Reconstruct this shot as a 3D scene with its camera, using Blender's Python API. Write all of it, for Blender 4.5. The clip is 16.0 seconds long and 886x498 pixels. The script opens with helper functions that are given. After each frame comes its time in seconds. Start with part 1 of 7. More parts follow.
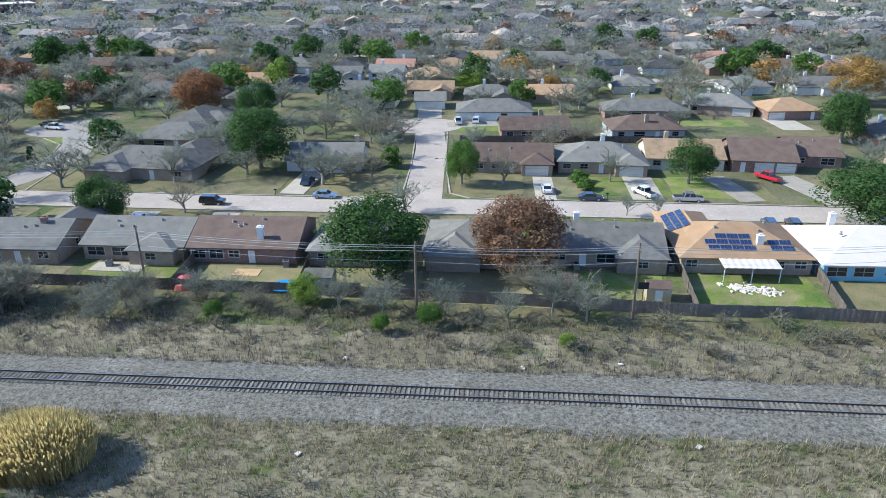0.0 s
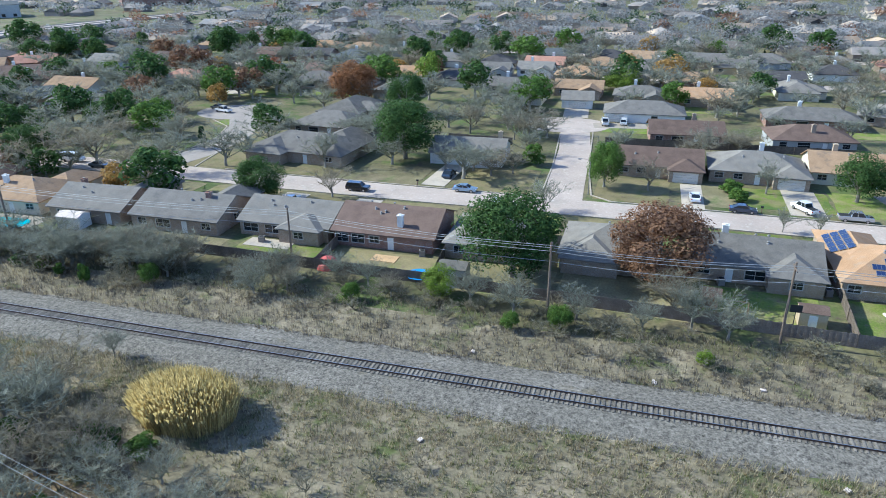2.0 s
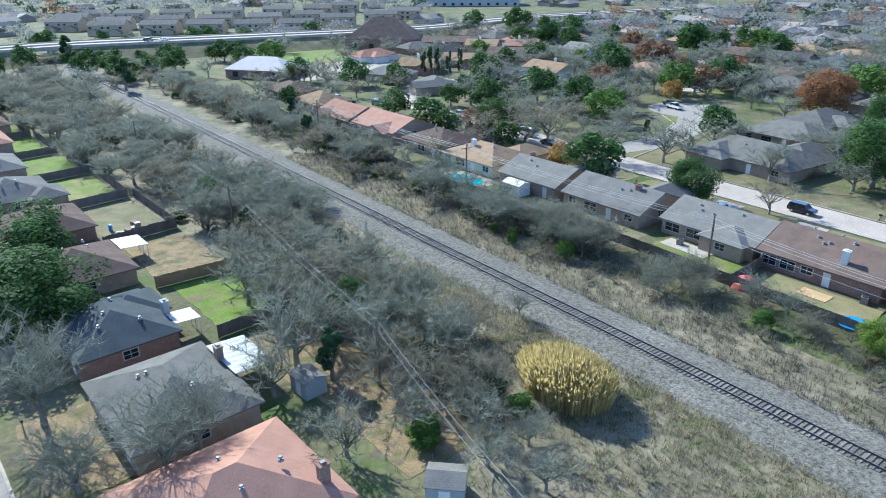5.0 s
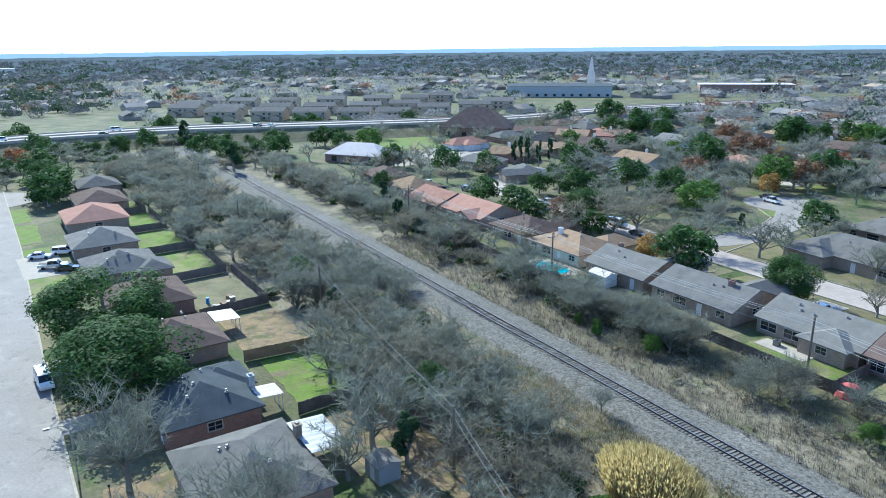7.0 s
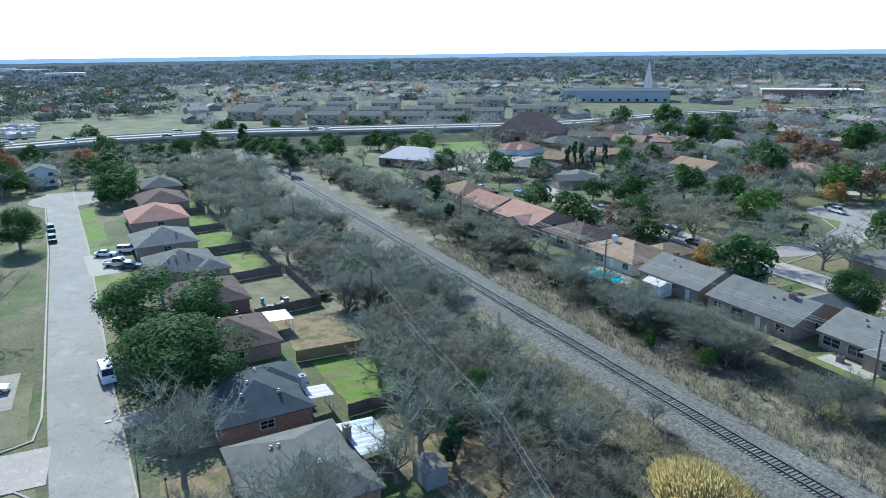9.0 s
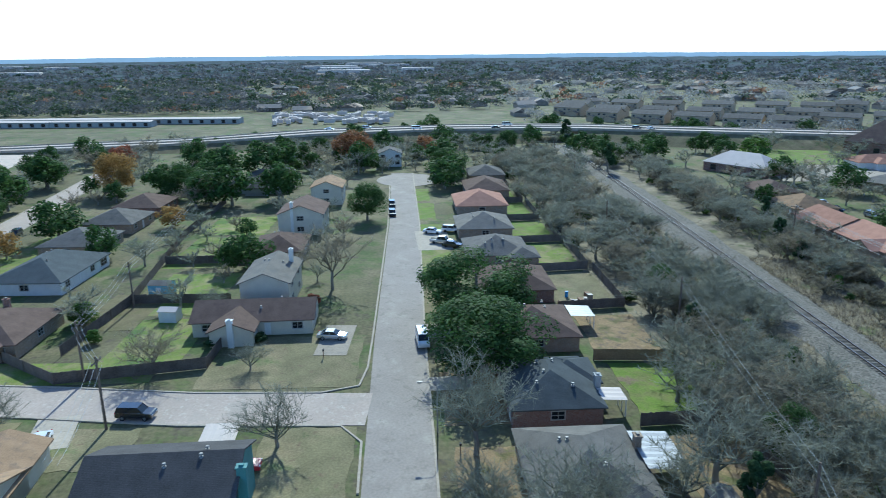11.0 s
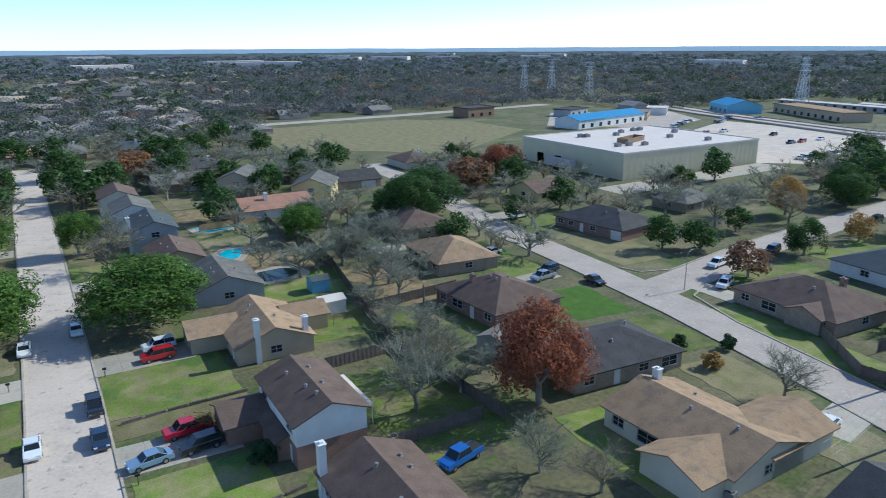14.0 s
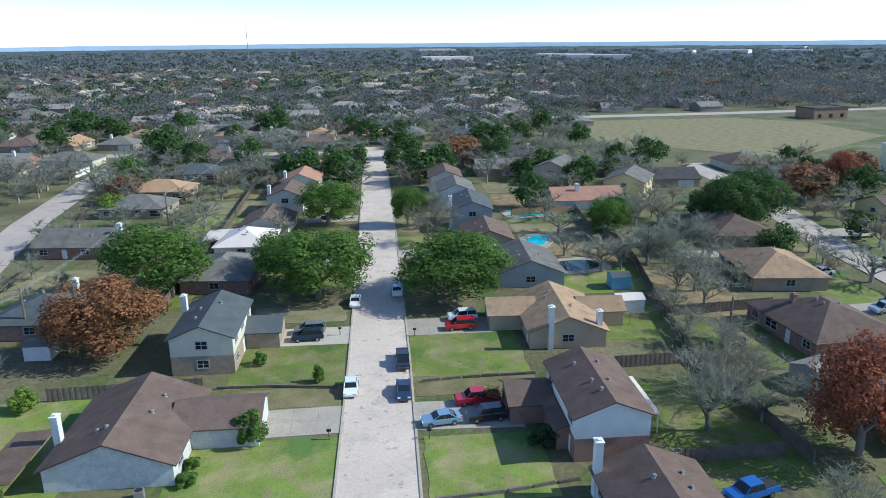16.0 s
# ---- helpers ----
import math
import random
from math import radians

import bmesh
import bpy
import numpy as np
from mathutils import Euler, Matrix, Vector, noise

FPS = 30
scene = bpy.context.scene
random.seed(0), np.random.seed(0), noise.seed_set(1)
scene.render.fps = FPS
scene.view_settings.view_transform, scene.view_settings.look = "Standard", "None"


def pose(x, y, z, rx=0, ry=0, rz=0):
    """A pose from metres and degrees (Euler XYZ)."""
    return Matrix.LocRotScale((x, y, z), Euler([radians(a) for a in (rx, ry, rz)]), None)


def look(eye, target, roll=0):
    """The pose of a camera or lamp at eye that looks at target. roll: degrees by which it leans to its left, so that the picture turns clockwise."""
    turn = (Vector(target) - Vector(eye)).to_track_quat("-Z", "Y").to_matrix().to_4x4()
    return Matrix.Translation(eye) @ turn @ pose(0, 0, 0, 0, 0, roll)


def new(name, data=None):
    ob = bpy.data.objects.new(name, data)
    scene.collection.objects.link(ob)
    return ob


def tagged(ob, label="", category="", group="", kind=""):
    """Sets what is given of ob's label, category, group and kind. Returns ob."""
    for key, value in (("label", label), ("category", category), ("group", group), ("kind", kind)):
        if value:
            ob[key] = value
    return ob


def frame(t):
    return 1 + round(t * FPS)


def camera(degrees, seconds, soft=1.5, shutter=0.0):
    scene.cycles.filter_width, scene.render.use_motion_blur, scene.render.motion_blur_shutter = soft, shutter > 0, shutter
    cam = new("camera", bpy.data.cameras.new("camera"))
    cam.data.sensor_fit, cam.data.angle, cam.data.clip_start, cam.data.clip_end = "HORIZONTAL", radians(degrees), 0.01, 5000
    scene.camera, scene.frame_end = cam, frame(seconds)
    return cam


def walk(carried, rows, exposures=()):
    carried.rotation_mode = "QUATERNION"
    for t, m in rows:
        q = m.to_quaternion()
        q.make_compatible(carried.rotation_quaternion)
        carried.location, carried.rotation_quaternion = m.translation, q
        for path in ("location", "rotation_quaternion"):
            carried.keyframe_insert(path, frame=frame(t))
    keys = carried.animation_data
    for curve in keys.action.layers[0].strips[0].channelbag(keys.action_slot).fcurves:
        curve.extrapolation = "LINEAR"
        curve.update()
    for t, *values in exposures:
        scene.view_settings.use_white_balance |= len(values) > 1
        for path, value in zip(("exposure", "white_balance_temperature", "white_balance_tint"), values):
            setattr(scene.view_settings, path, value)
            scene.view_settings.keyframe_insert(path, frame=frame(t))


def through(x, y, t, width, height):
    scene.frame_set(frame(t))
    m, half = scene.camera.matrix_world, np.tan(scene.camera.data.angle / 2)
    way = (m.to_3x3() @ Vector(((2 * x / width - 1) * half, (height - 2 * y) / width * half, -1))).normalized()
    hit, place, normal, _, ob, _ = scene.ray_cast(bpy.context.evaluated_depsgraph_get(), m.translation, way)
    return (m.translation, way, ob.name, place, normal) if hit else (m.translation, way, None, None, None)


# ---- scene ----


def flight(x, y, z, yaw, pitch, roll):
    """Drone pose: heading (from +y, to the left), pitch up, lean."""
    return pose(x, y, z, 0, 0, yaw) @ pose(0, 0, 0, 90 + pitch, 0, 0) @ pose(0, 0, 0, 0, 0, roll)


LENS = 64.56
cam = camera(LENS, 16.0, soft=0.9, shutter=0.12)
PATH = [
    (0.0, flight(0.00, 0.00, 43.52, 0.14, -22.90, -0.51)),
    (0.5, flight(-0.09, -0.07, 43.52, 2.04, -22.93, -0.52)),
    (1.0, flight(-0.16, -0.07, 43.52, 4.86, -22.99, -0.45)),
    (1.5, flight(-0.23, 0.01, 43.48, 7.71, -23.02, -0.45)),
    (2.0, flight(-0.32, 0.13, 43.46, 11.91, -23.06, -0.44)),
    (2.5, flight(-0.37, 0.31, 43.44, 16.92, -23.11, -0.43)),
    (3.0, flight(-0.42, 0.53, 43.40, 23.71, -23.12, -0.60)),
    (3.5, flight(-0.42, 0.76, 43.25, 30.33, -23.05, -0.55)),
    (4.0, flight(-0.46, 0.96, 43.08, 36.04, -23.00, -0.63)),
    (4.5, flight(-0.60, 1.12, 42.98, 41.90, -22.96, -0.62)),
    (5.0, flight(-0.73, 1.25, 42.92, 47.69, -22.98, -0.62)),
    (5.2, flight(-0.80, 1.30, 42.90, 49.96, -22.99, -0.63)),
    (7.3, flight(-0.32, 1.40, 43.61, 55.23, -15.78, -0.60)),
    (7.5, flight(-0.33, 1.41, 43.64, 55.39, -15.80, -0.68)),
    (8.0, flight(-0.37, 1.42, 43.73, 55.75, -15.81, -0.70)),
    (8.2, flight(-0.38, 1.43, 43.76, 56.08, -15.81, -0.71)),
    (10.3, flight(-0.57, 1.00, 43.77, 72.01, -15.71, -0.67)),
    (10.5, flight(-0.64, 0.95, 43.76, 74.94, -15.72, -0.69)),
    (11.0, flight(-0.84, 0.83, 43.73, 84.90, -15.71, -0.57)),
    (11.5, flight(-1.02, 0.74, 43.72, 96.29, -15.80, -0.44)),
    (12.0, flight(-1.26, 0.67, 43.61, 106.76, -15.89, -0.31)),
    (12.5, flight(-1.56, 0.62, 43.39, 116.88, -15.93, -0.37)),
    (13.0, flight(-1.82, 0.49, 43.15, 127.53, -15.96, -0.38)),
    (13.5, flight(-2.22, 0.32, 42.95, 138.98, -16.08, -0.36)),
    (14.0, flight(-2.59, 0.06, 42.75, 149.49, -16.19, -0.34)),
    (14.5, flight(-2.86, -0.10, 42.62, 159.55, -16.30, -0.46)),
    (15.0, flight(-2.95, -0.17, 42.59, 169.14, -16.42, -0.63)),
    (15.5, flight(-2.94, -0.32, 42.59, 175.07, -16.54, -0.44)),
    (16.0, flight(-2.99, -0.25, 42.54, 175.08, -16.56, -0.47)),
]
LIGHT = [(0.0, 0.98, 5620, -1), (5.2, 1.20, 5350, -4), (8.0, 0.97, 5200, -6), (11.0, 0.53, 5200, -9), (13.5, 0.32, 5380, -4), (16.0, 0.58, 5540, -3)]
walk(cam, PATH, LIGHT)

# ---- light ----
SUN = Vector((-0.80, 0.07, 0.58)).normalized()
world = bpy.data.worlds.new("sky")
scene.world = world
world.use_nodes = True
wn = world.node_tree.nodes
sky = wn.new("ShaderNodeTexSky")
sky.sky_type = "NISHITA"
sky.sun_disc = False
sky.sun_elevation = math.asin(SUN.z)
sky.sun_rotation = math.atan2(SUN.x, SUN.y)
sky.altitude = 200
sky.air_density, sky.dust_density, sky.ozone_density = 0.75, 0.15, 2.0
tint = wn.new("ShaderNodeVectorMath")
tint.operation = "MULTIPLY"
tint.inputs[1].default_value = (0.99, 0.915, 0.99)
world.node_tree.links.new(sky.outputs[0], tint.inputs[0])
world.node_tree.links.new(tint.outputs[0], wn["Background"].inputs[0])
wn["Background"].inputs[1].default_value = 0.15
sun_data = bpy.data.lights.new("sun", "SUN")
sun_data.energy, sun_data.angle, sun_data.color = 3.75, radians(0.6), (1.0, 0.92, 0.80)
sun = new("sun", sun_data)
sun.matrix_world = look(SUN * 100, (0, 0, 0))


# ---- materials ----
def mat(name, base, rough=0.9, metal=0.0, spots=(), scale=1.0, fine=14.0, contrast=0.35, bump=0.3, vary=0.0, island=0.0, courses=0.0, coord="Object", spec=0.3):
    """Procedural surface: two scales of noise round a base colour, optional second colours, shingle or siding courses, and relief."""
    m = bpy.data.materials.new(name)
    m.use_nodes = True
    nt = m.node_tree
    N, L = nt.nodes, nt.links
    p = N["Principled BSDF"]
    p.inputs["Roughness"].default_value = rough
    p.inputs["Metallic"].default_value = metal
    p.inputs["Specular IOR Level"].default_value = spec
    tc = N.new("ShaderNodeTexCoord")
    big = N.new("ShaderNodeTexNoise")
    big.inputs["Scale"].default_value, big.inputs["Detail"].default_value = scale, 5
    small = N.new("ShaderNodeTexNoise")
    small.inputs["Scale"].default_value, small.inputs["Detail"].default_value = fine, 4
    out = tc.outputs[coord]
    L.new(out, big.inputs["Vector"])
    L.new(out, small.inputs["Vector"])
    col = None
    rgb = N.new("ShaderNodeRGB")
    rgb.outputs[0].default_value = (*base, 1)
    col = rgb.outputs[0]
    for k, (c2, lo, hi, sc) in enumerate(spots):
        n = N.new("ShaderNodeTexNoise")
        n.inputs["Scale"].default_value, n.inputs["Detail"].default_value = sc, 6
        n.inputs["Roughness"].default_value = 0.62
        off = N.new("ShaderNodeVectorMath")
        off.operation = "ADD"
        off.inputs[1].default_value = (13.7 * k + 3, 7.1 * k, 2.0 * k)
        L.new(out, off.inputs[0])
        L.new(off.outputs[0], n.inputs["Vector"])
        r = N.new("ShaderNodeMapRange")
        r.inputs["From Min"].default_value, r.inputs["From Max"].default_value = lo, hi
        L.new(n.outputs["Fac"], r.inputs["Value"])
        mx = N.new("ShaderNodeMix")
        mx.data_type = "RGBA"
        L.new(r.outputs[0], mx.inputs["Factor"])
        L.new(col, mx.inputs["A"])
        mx.inputs["B"].default_value = (*c2, 1)
        col = mx.outputs["Result"]
    add = N.new("ShaderNodeMath")
    add.operation = "ADD"
    L.new(big.outputs["Fac"], add.inputs[0])
    L.new(small.outputs["Fac"], add.inputs[1])
    last = add.outputs[0]
    if vary or island:
        src = N.new("ShaderNodeNewGeometry").outputs["Random Per Island"] if island else N.new("ShaderNodeObjectInfo").outputs["Random"]
        ml = N.new("ShaderNodeMath")
        ml.operation = "MULTIPLY_ADD"
        ml.inputs[1].default_value = (vary or island) / max(contrast, 0.01)
        L.new(src, ml.inputs[0])
        L.new(last, ml.inputs[2])
        sub = N.new("ShaderNodeMath")
        sub.operation = "SUBTRACT"
        sub.inputs[1].default_value = 0.5 * (vary or island) / max(contrast, 0.01)
        L.new(ml.outputs[0], sub.inputs[0])
        last = sub.outputs[0]
    height = small.outputs["Fac"]
    if courses:
        w = N.new("ShaderNodeTexWave")
        w.wave_type, w.bands_direction, w.wave_profile = "BANDS", "Z", "SAW"
        w.inputs["Scale"].default_value, w.inputs["Distortion"].default_value = courses, 0.3
        L.new(out, w.inputs["Vector"])
        a2 = N.new("ShaderNodeMath")
        a2.operation = "MULTIPLY_ADD"
        a2.inputs[1].default_value = 0.13
        L.new(w.outputs["Fac"], a2.inputs[0])
        L.new(last, a2.inputs[2])
        last = a2.outputs[0]
        height = w.outputs["Fac"]
    r = N.new("ShaderNodeMapRange")
    r.inputs["From Min"].default_value, r.inputs["From Max"].default_value = 0.6, 1.4
    r.inputs["To Min"].default_value, r.inputs["To Max"].default_value = 1 - contrast, 1 + contrast
    r.clamp = False
    L.new(last, r.inputs["Value"])
    mul = N.new("ShaderNodeVectorMath")
    mul.operation = "SCALE"
    L.new(col, mul.inputs[0])
    L.new(r.outputs[0], mul.inputs["Scale"])
    L.new(mul.outputs[0], p.inputs["Base Color"])
    if bump:
        b = N.new("ShaderNodeBump")
        b.inputs["Strength"].default_value, b.inputs["Distance"].default_value = bump, 0.05
        L.new(height, b.inputs["Height"])
        L.new(b.outputs[0], p.inputs["Normal"])
    return m


def brick_mat(name, c1, c2, mortar):
    m = bpy.data.materials.new(name)
    m.use_nodes = True
    N, L = m.node_tree.nodes, m.node_tree.links
    p = N["Principled BSDF"]
    p.inputs["Roughness"].default_value = 0.9
    tc = N.new("ShaderNodeTexCoord")
    comb = N.new("ShaderNodeSeparateXYZ")
    L.new(tc.outputs["Object"], comb.inputs[0])
    s = N.new("ShaderNodeMath")
    L.new(comb.outputs[0], s.inputs[0])
    L.new(comb.outputs[1], s.inputs[1])
    v = N.new("ShaderNodeCombineXYZ")
    L.new(s.outputs[0], v.inputs[0])
    L.new(comb.outputs[2], v.inputs[1])
    b = N.new("ShaderNodeTexBrick")
    b.inputs["Color1"].default_value, b.inputs["Color2"].default_value, b.inputs["Mortar"].default_value = (*c1, 1), (*c2, 1), (*mortar, 1)
    b.inputs["Scale"].default_value, b.inputs["Mortar Size"].default_value = 1.0, 0.008
    b.inputs["Brick Width"].default_value, b.inputs["Row Height"].default_value = 0.22, 0.075
    L.new(v.outputs[0], b.inputs["Vector"])
    n = N.new("ShaderNodeTexNoise")
    n.inputs["Scale"].default_value = 1.3
    L.new(tc.outputs["Object"], n.inputs["Vector"])
    r = N.new("ShaderNodeMapRange")
    r.inputs["To Min"].default_value, r.inputs["To Max"].default_value = 0.7, 1.25
    L.new(n.outputs["Fac"], r.inputs["Value"])
    mul = N.new("ShaderNodeVectorMath")
    mul.operation = "SCALE"
    L.new(b.outputs["Color"], mul.inputs[0])
    L.new(r.outputs[0], mul.inputs["Scale"])
    L.new(mul.outputs[0], p.inputs["Base Color"])
    bp = N.new("ShaderNodeBump")
    bp.inputs["Strength"].default_value, bp.inputs["Distance"].default_value, bp.invert = 0.5, 0.01, True
    L.new(b.outputs["Fac"], bp.inputs["Height"])
    L.new(bp.outputs[0], p.inputs["Normal"])
    return m


def plain(name, base, rough=0.5, metal=0.0, spec=0.5, coat=0.0):
    m = mat(name, base, rough, metal, scale=0.8, fine=9, contrast=0.10, bump=0.0, spec=spec)
    m.node_tree.nodes["Principled BSDF"].inputs["Coat Weight"].default_value = coat
    return m


def glass_mat(name, tint, rough=0.05):
    """Dark window glass over an unlit room."""
    m = bpy.data.materials.new(name)
    m.use_nodes = True
    p = m.node_tree.nodes["Principled BSDF"]
    p.inputs["Base Color"].default_value = (*tint, 1)
    p.inputs["Roughness"].default_value = rough
    p.inputs["IOR"].default_value = 1.5
    return m


R = {  # roof shingles
    "grey": mat("shingle_grey", (0.165, 0.153, 0.138), 0.95, spec=0.1, scale=0.5, fine=7, contrast=0.30, courses=4.5, vary=0.10, spots=(((0.12, 0.115, 0.11), 0.5, 0.7, 0.6),)),
    "lgrey": mat("shingle_light_grey", (0.205, 0.188, 0.166), 0.95, spec=0.1, scale=0.5, fine=7, contrast=0.28, courses=4.5, vary=0.1, spots=(((0.17, 0.165, 0.155), 0.5, 0.7, 0.5),)),
    "dark": mat("shingle_charcoal", (0.085, 0.08, 0.08), 0.95, spec=0.1, scale=0.5, fine=7, contrast=0.35, courses=4.5, vary=0.1),
    "brown": mat("shingle_brown", (0.150, 0.106, 0.086), 0.95, spec=0.1, scale=0.5, fine=7, contrast=0.30, courses=4.5, vary=0.1, spots=(((0.125, 0.088, 0.075), 0.5, 0.7, 0.6),)),
    "tan": mat("shingle_tan", (0.31, 0.21, 0.13), 0.95, spec=0.1, scale=0.5, fine=7, contrast=0.30, courses=4.5, vary=0.12, spots=(((0.20, 0.15, 0.11), 0.5, 0.7, 0.6),)),
    "orange": mat("shingle_orange", (0.36, 0.225, 0.13), 0.95, spec=0.1, scale=0.5, fine=7, contrast=0.26, courses=4.5, vary=0.1, spots=(((0.34, 0.24, 0.16), 0.5, 0.66, 0.5),)),
    "pink": mat("shingle_red_brown", (0.36, 0.20, 0.145), 0.95, spec=0.1, scale=0.5, fine=7, contrast=0.26, courses=4.5, vary=0.12),
    "blue": mat("shingle_blue_grey", (0.095, 0.105, 0.11), 0.95, spec=0.1, scale=0.5, fine=7, contrast=0.28, courses=4.5, vary=0.1),
    "white": mat("membrane_white", (0.66, 0.575, 0.52), 0.8, spec=0.1, scale=0.4, fine=6, contrast=0.10, bump=0.1),
}
W = {  # walls
    "brick": brick_mat("brick_red", (0.26, 0.13, 0.09), (0.20, 0.10, 0.075), (0.35, 0.32, 0.28)),
    "tanbrick": brick_mat("brick_tan", (0.34, 0.25, 0.17), (0.27, 0.19, 0.13), (0.4, 0.37, 0.32)),
    "whitebrick": brick_mat("brick_white_painted", (0.62, 0.61, 0.58), (0.5, 0.49, 0.46), (0.5, 0.49, 0.46)),
    "cream": mat("siding_cream", (0.62, 0.57, 0.46), 0.7, scale=0.6, fine=10, contrast=0.12, courses=3.2, bump=0.4),
    "white": mat("siding_white", (0.72, 0.71, 0.68), 0.7, scale=0.6, fine=10, contrast=0.12, courses=3.2, bump=0.4),
    "tan": mat("siding_tan", (0.46, 0.37, 0.26), 0.75, scale=0.6, fine=10, contrast=0.15, courses=3.2, bump=0.4),
    "grey": mat("siding_grey", (0.36, 0.37, 0.37), 0.75, scale=0.6, fine=10, contrast=0.15, courses=3.2, bump=0.4),
    "teal": mat("siding_teal", (0.11, 0.25, 0.25), 0.7, scale=0.6, fine=10, contrast=0.15, courses=3.2, bump=0.4),
    "blue": mat("siding_blue", (0.22, 0.45, 0.58), 0.7, scale=0.6, fine=10, contrast=0.12, courses=3.2, bump=0.4),
    "yellow": mat("siding_yellow", (0.62, 0.50, 0.24), 0.7, scale=0.6, fine=10, contrast=0.12, courses=3.2, bump=0.4),
    "wood": mat("siding_wood", (0.26, 0.17, 0.11), 0.85, scale=0.6, fine=10, contrast=0.25, courses=3.2, bump=0.4),
    "beige": mat("metal_panel_beige", (0.64, 0.57, 0.38), 0.6, scale=0.2, fine=5, contrast=0.10, bump=0.2),
}
M_trim = plain("trim_white", (0.74, 0.73, 0.70), 0.6)
M_dtrim = plain("trim_brown", (0.16, 0.11, 0.08), 0.7)
M_sash = plain("window_sash", (0.42, 0.40, 0.37), 0.6)
M_glass = glass_mat("window_glass", (0.02, 0.025, 0.03))
M_garage = mat("garage_door", (0.66, 0.63, 0.57), 0.6, scale=0.7, fine=8, contrast=0.10, courses=0.6, bump=0.3)
M_vent = plain("vent_metal", (0.24, 0.23, 0.22), 0.6, 0.3)
M_grass = mat("winter_grass", (0.185, 0.165, 0.088), 0.95, scale=0.25, fine=3.5, contrast=0.45, bump=0.6, vary=0.15,
              spots=(((0.25, 0.205, 0.12), 0.48, 0.66, 0.12), ((0.105, 0.14, 0.045), 0.55, 0.68, 0.19), ((0.17, 0.125, 0.08), 0.60, 0.70, 0.5)))
M_lawn = mat("lawn_green", (0.150, 0.190, 0.036), 0.95, scale=0.3, fine=4, contrast=0.40, bump=0.6, vary=0.2,
             spots=(((0.215, 0.195, 0.085), 0.46, 0.60, 0.22), ((0.085, 0.14, 0.03), 0.52, 0.62, 0.13), ((0.19, 0.145, 0.09), 0.58, 0.68, 0.6)))
M_bright = mat("lawn_bright", (0.145, 0.21, 0.028), 0.95, scale=0.4, fine=4, contrast=0.4, bump=0.6, spots=(((0.17, 0.18, 0.055), 0.46, 0.62, 0.25), ((0.19, 0.145, 0.085), 0.53, 0.62, 0.22)))
M_tanlawn = mat("lawn_dormant", (0.20, 0.168, 0.085), 0.95, scale=0.3, fine=4, contrast=0.35, bump=0.6, vary=0.15,
                spots=(((0.15, 0.15, 0.055), 0.50, 0.66, 0.3), ((0.17, 0.13, 0.085), 0.58, 0.70, 0.5)))
M_ground = mat("ground_dry", (0.135, 0.125, 0.062), 0.95, scale=0.05, fine=1.6, contrast=0.45, bump=0.7,
               spots=(((0.19, 0.16, 0.09), 0.50, 0.64, 0.07), ((0.085, 0.115, 0.032), 0.50, 0.62, 0.11), ((0.10, 0.08, 0.06), 0.56, 0.70, 0.35)))
M_scrub = mat("scrub_ground", (0.18, 0.155, 0.10), 0.95, scale=0.2, fine=3.0, contrast=0.5, bump=0.8,
              spots=(((0.26, 0.22, 0.15), 0.48, 0.62, 0.16), ((0.10, 0.115, 0.04), 0.55, 0.66, 0.2), ((0.10, 0.08, 0.06), 0.55, 0.68, 0.7)))
M_leaves = mat("leaf_litter", (0.26, 0.185, 0.10), 0.95, scale=0.5, fine=5, contrast=0.5, bump=0.6, spots=(((0.12, 0.12, 0.045), 0.50, 0.64, 0.3), ((0.16, 0.12, 0.085), 0.55, 0.66, 0.8)))
M_concrete = mat("road_concrete", (0.43, 0.355, 0.303), 0.9, scale=0.12, fine=2.5, contrast=0.18, bump=0.2, spots=(((0.36, 0.315, 0.27), 0.52, 0.70, 0.25), ((0.50, 0.44, 0.38), 0.58, 0.66, 1.2)))
M_warmroad = mat("road_warm_concrete", (0.58, 0.475, 0.39), 0.9, scale=0.12, fine=2.5, contrast=0.16, bump=0.2, spots=(((0.44, 0.375, 0.315), 0.52, 0.70, 0.25), ((0.36, 0.31, 0.27), 0.60, 0.66, 0.9)))
M_asphalt = mat("road_asphalt", (0.31, 0.27, 0.238), 0.9, scale=0.12, fine=3, contrast=0.2, bump=0.2, spots=(((0.37, 0.33, 0.285), 0.52, 0.70, 0.3), ((0.26, 0.23, 0.20), 0.56, 0.66, 0.7)))
M_drive = mat("driveway_concrete", (0.40, 0.345, 0.28), 0.9, scale=0.3, fine=3, contrast=0.18, bump=0.2, vary=0.15, spots=(((0.32, 0.29, 0.25), 0.55, 0.70, 0.5),))
M_kerb = mat("kerb_concrete", (0.42, 0.36, 0.29), 0.9, scale=0.5, fine=4, contrast=0.25, bump=0.2)
M_ballast = mat("ballast_gravel", (0.160, 0.146, 0.122), 0.95, scale=2.2, fine=5.5, contrast=0.85, bump=0.9, spots=(((0.23, 0.21, 0.18), 0.52, 0.74, 0.12), ((0.10, 0.09, 0.078), 0.54, 0.66, 2.2), ((0.15, 0.13, 0.095), 0.60, 0.72, 0.3)))
M_tie = mat("sleeper_wood", (0.18, 0.16, 0.135), 0.9, scale=1, fine=9, contrast=0.4, vary=0.3)
M_rail = mat("rail_steel", (0.085, 0.06, 0.05), 0.6, 0.4, scale=1, fine=9, contrast=0.3)
M_railtop = plain("rail_head", (0.52, 0.50, 0.48), 0.36, 1.0)
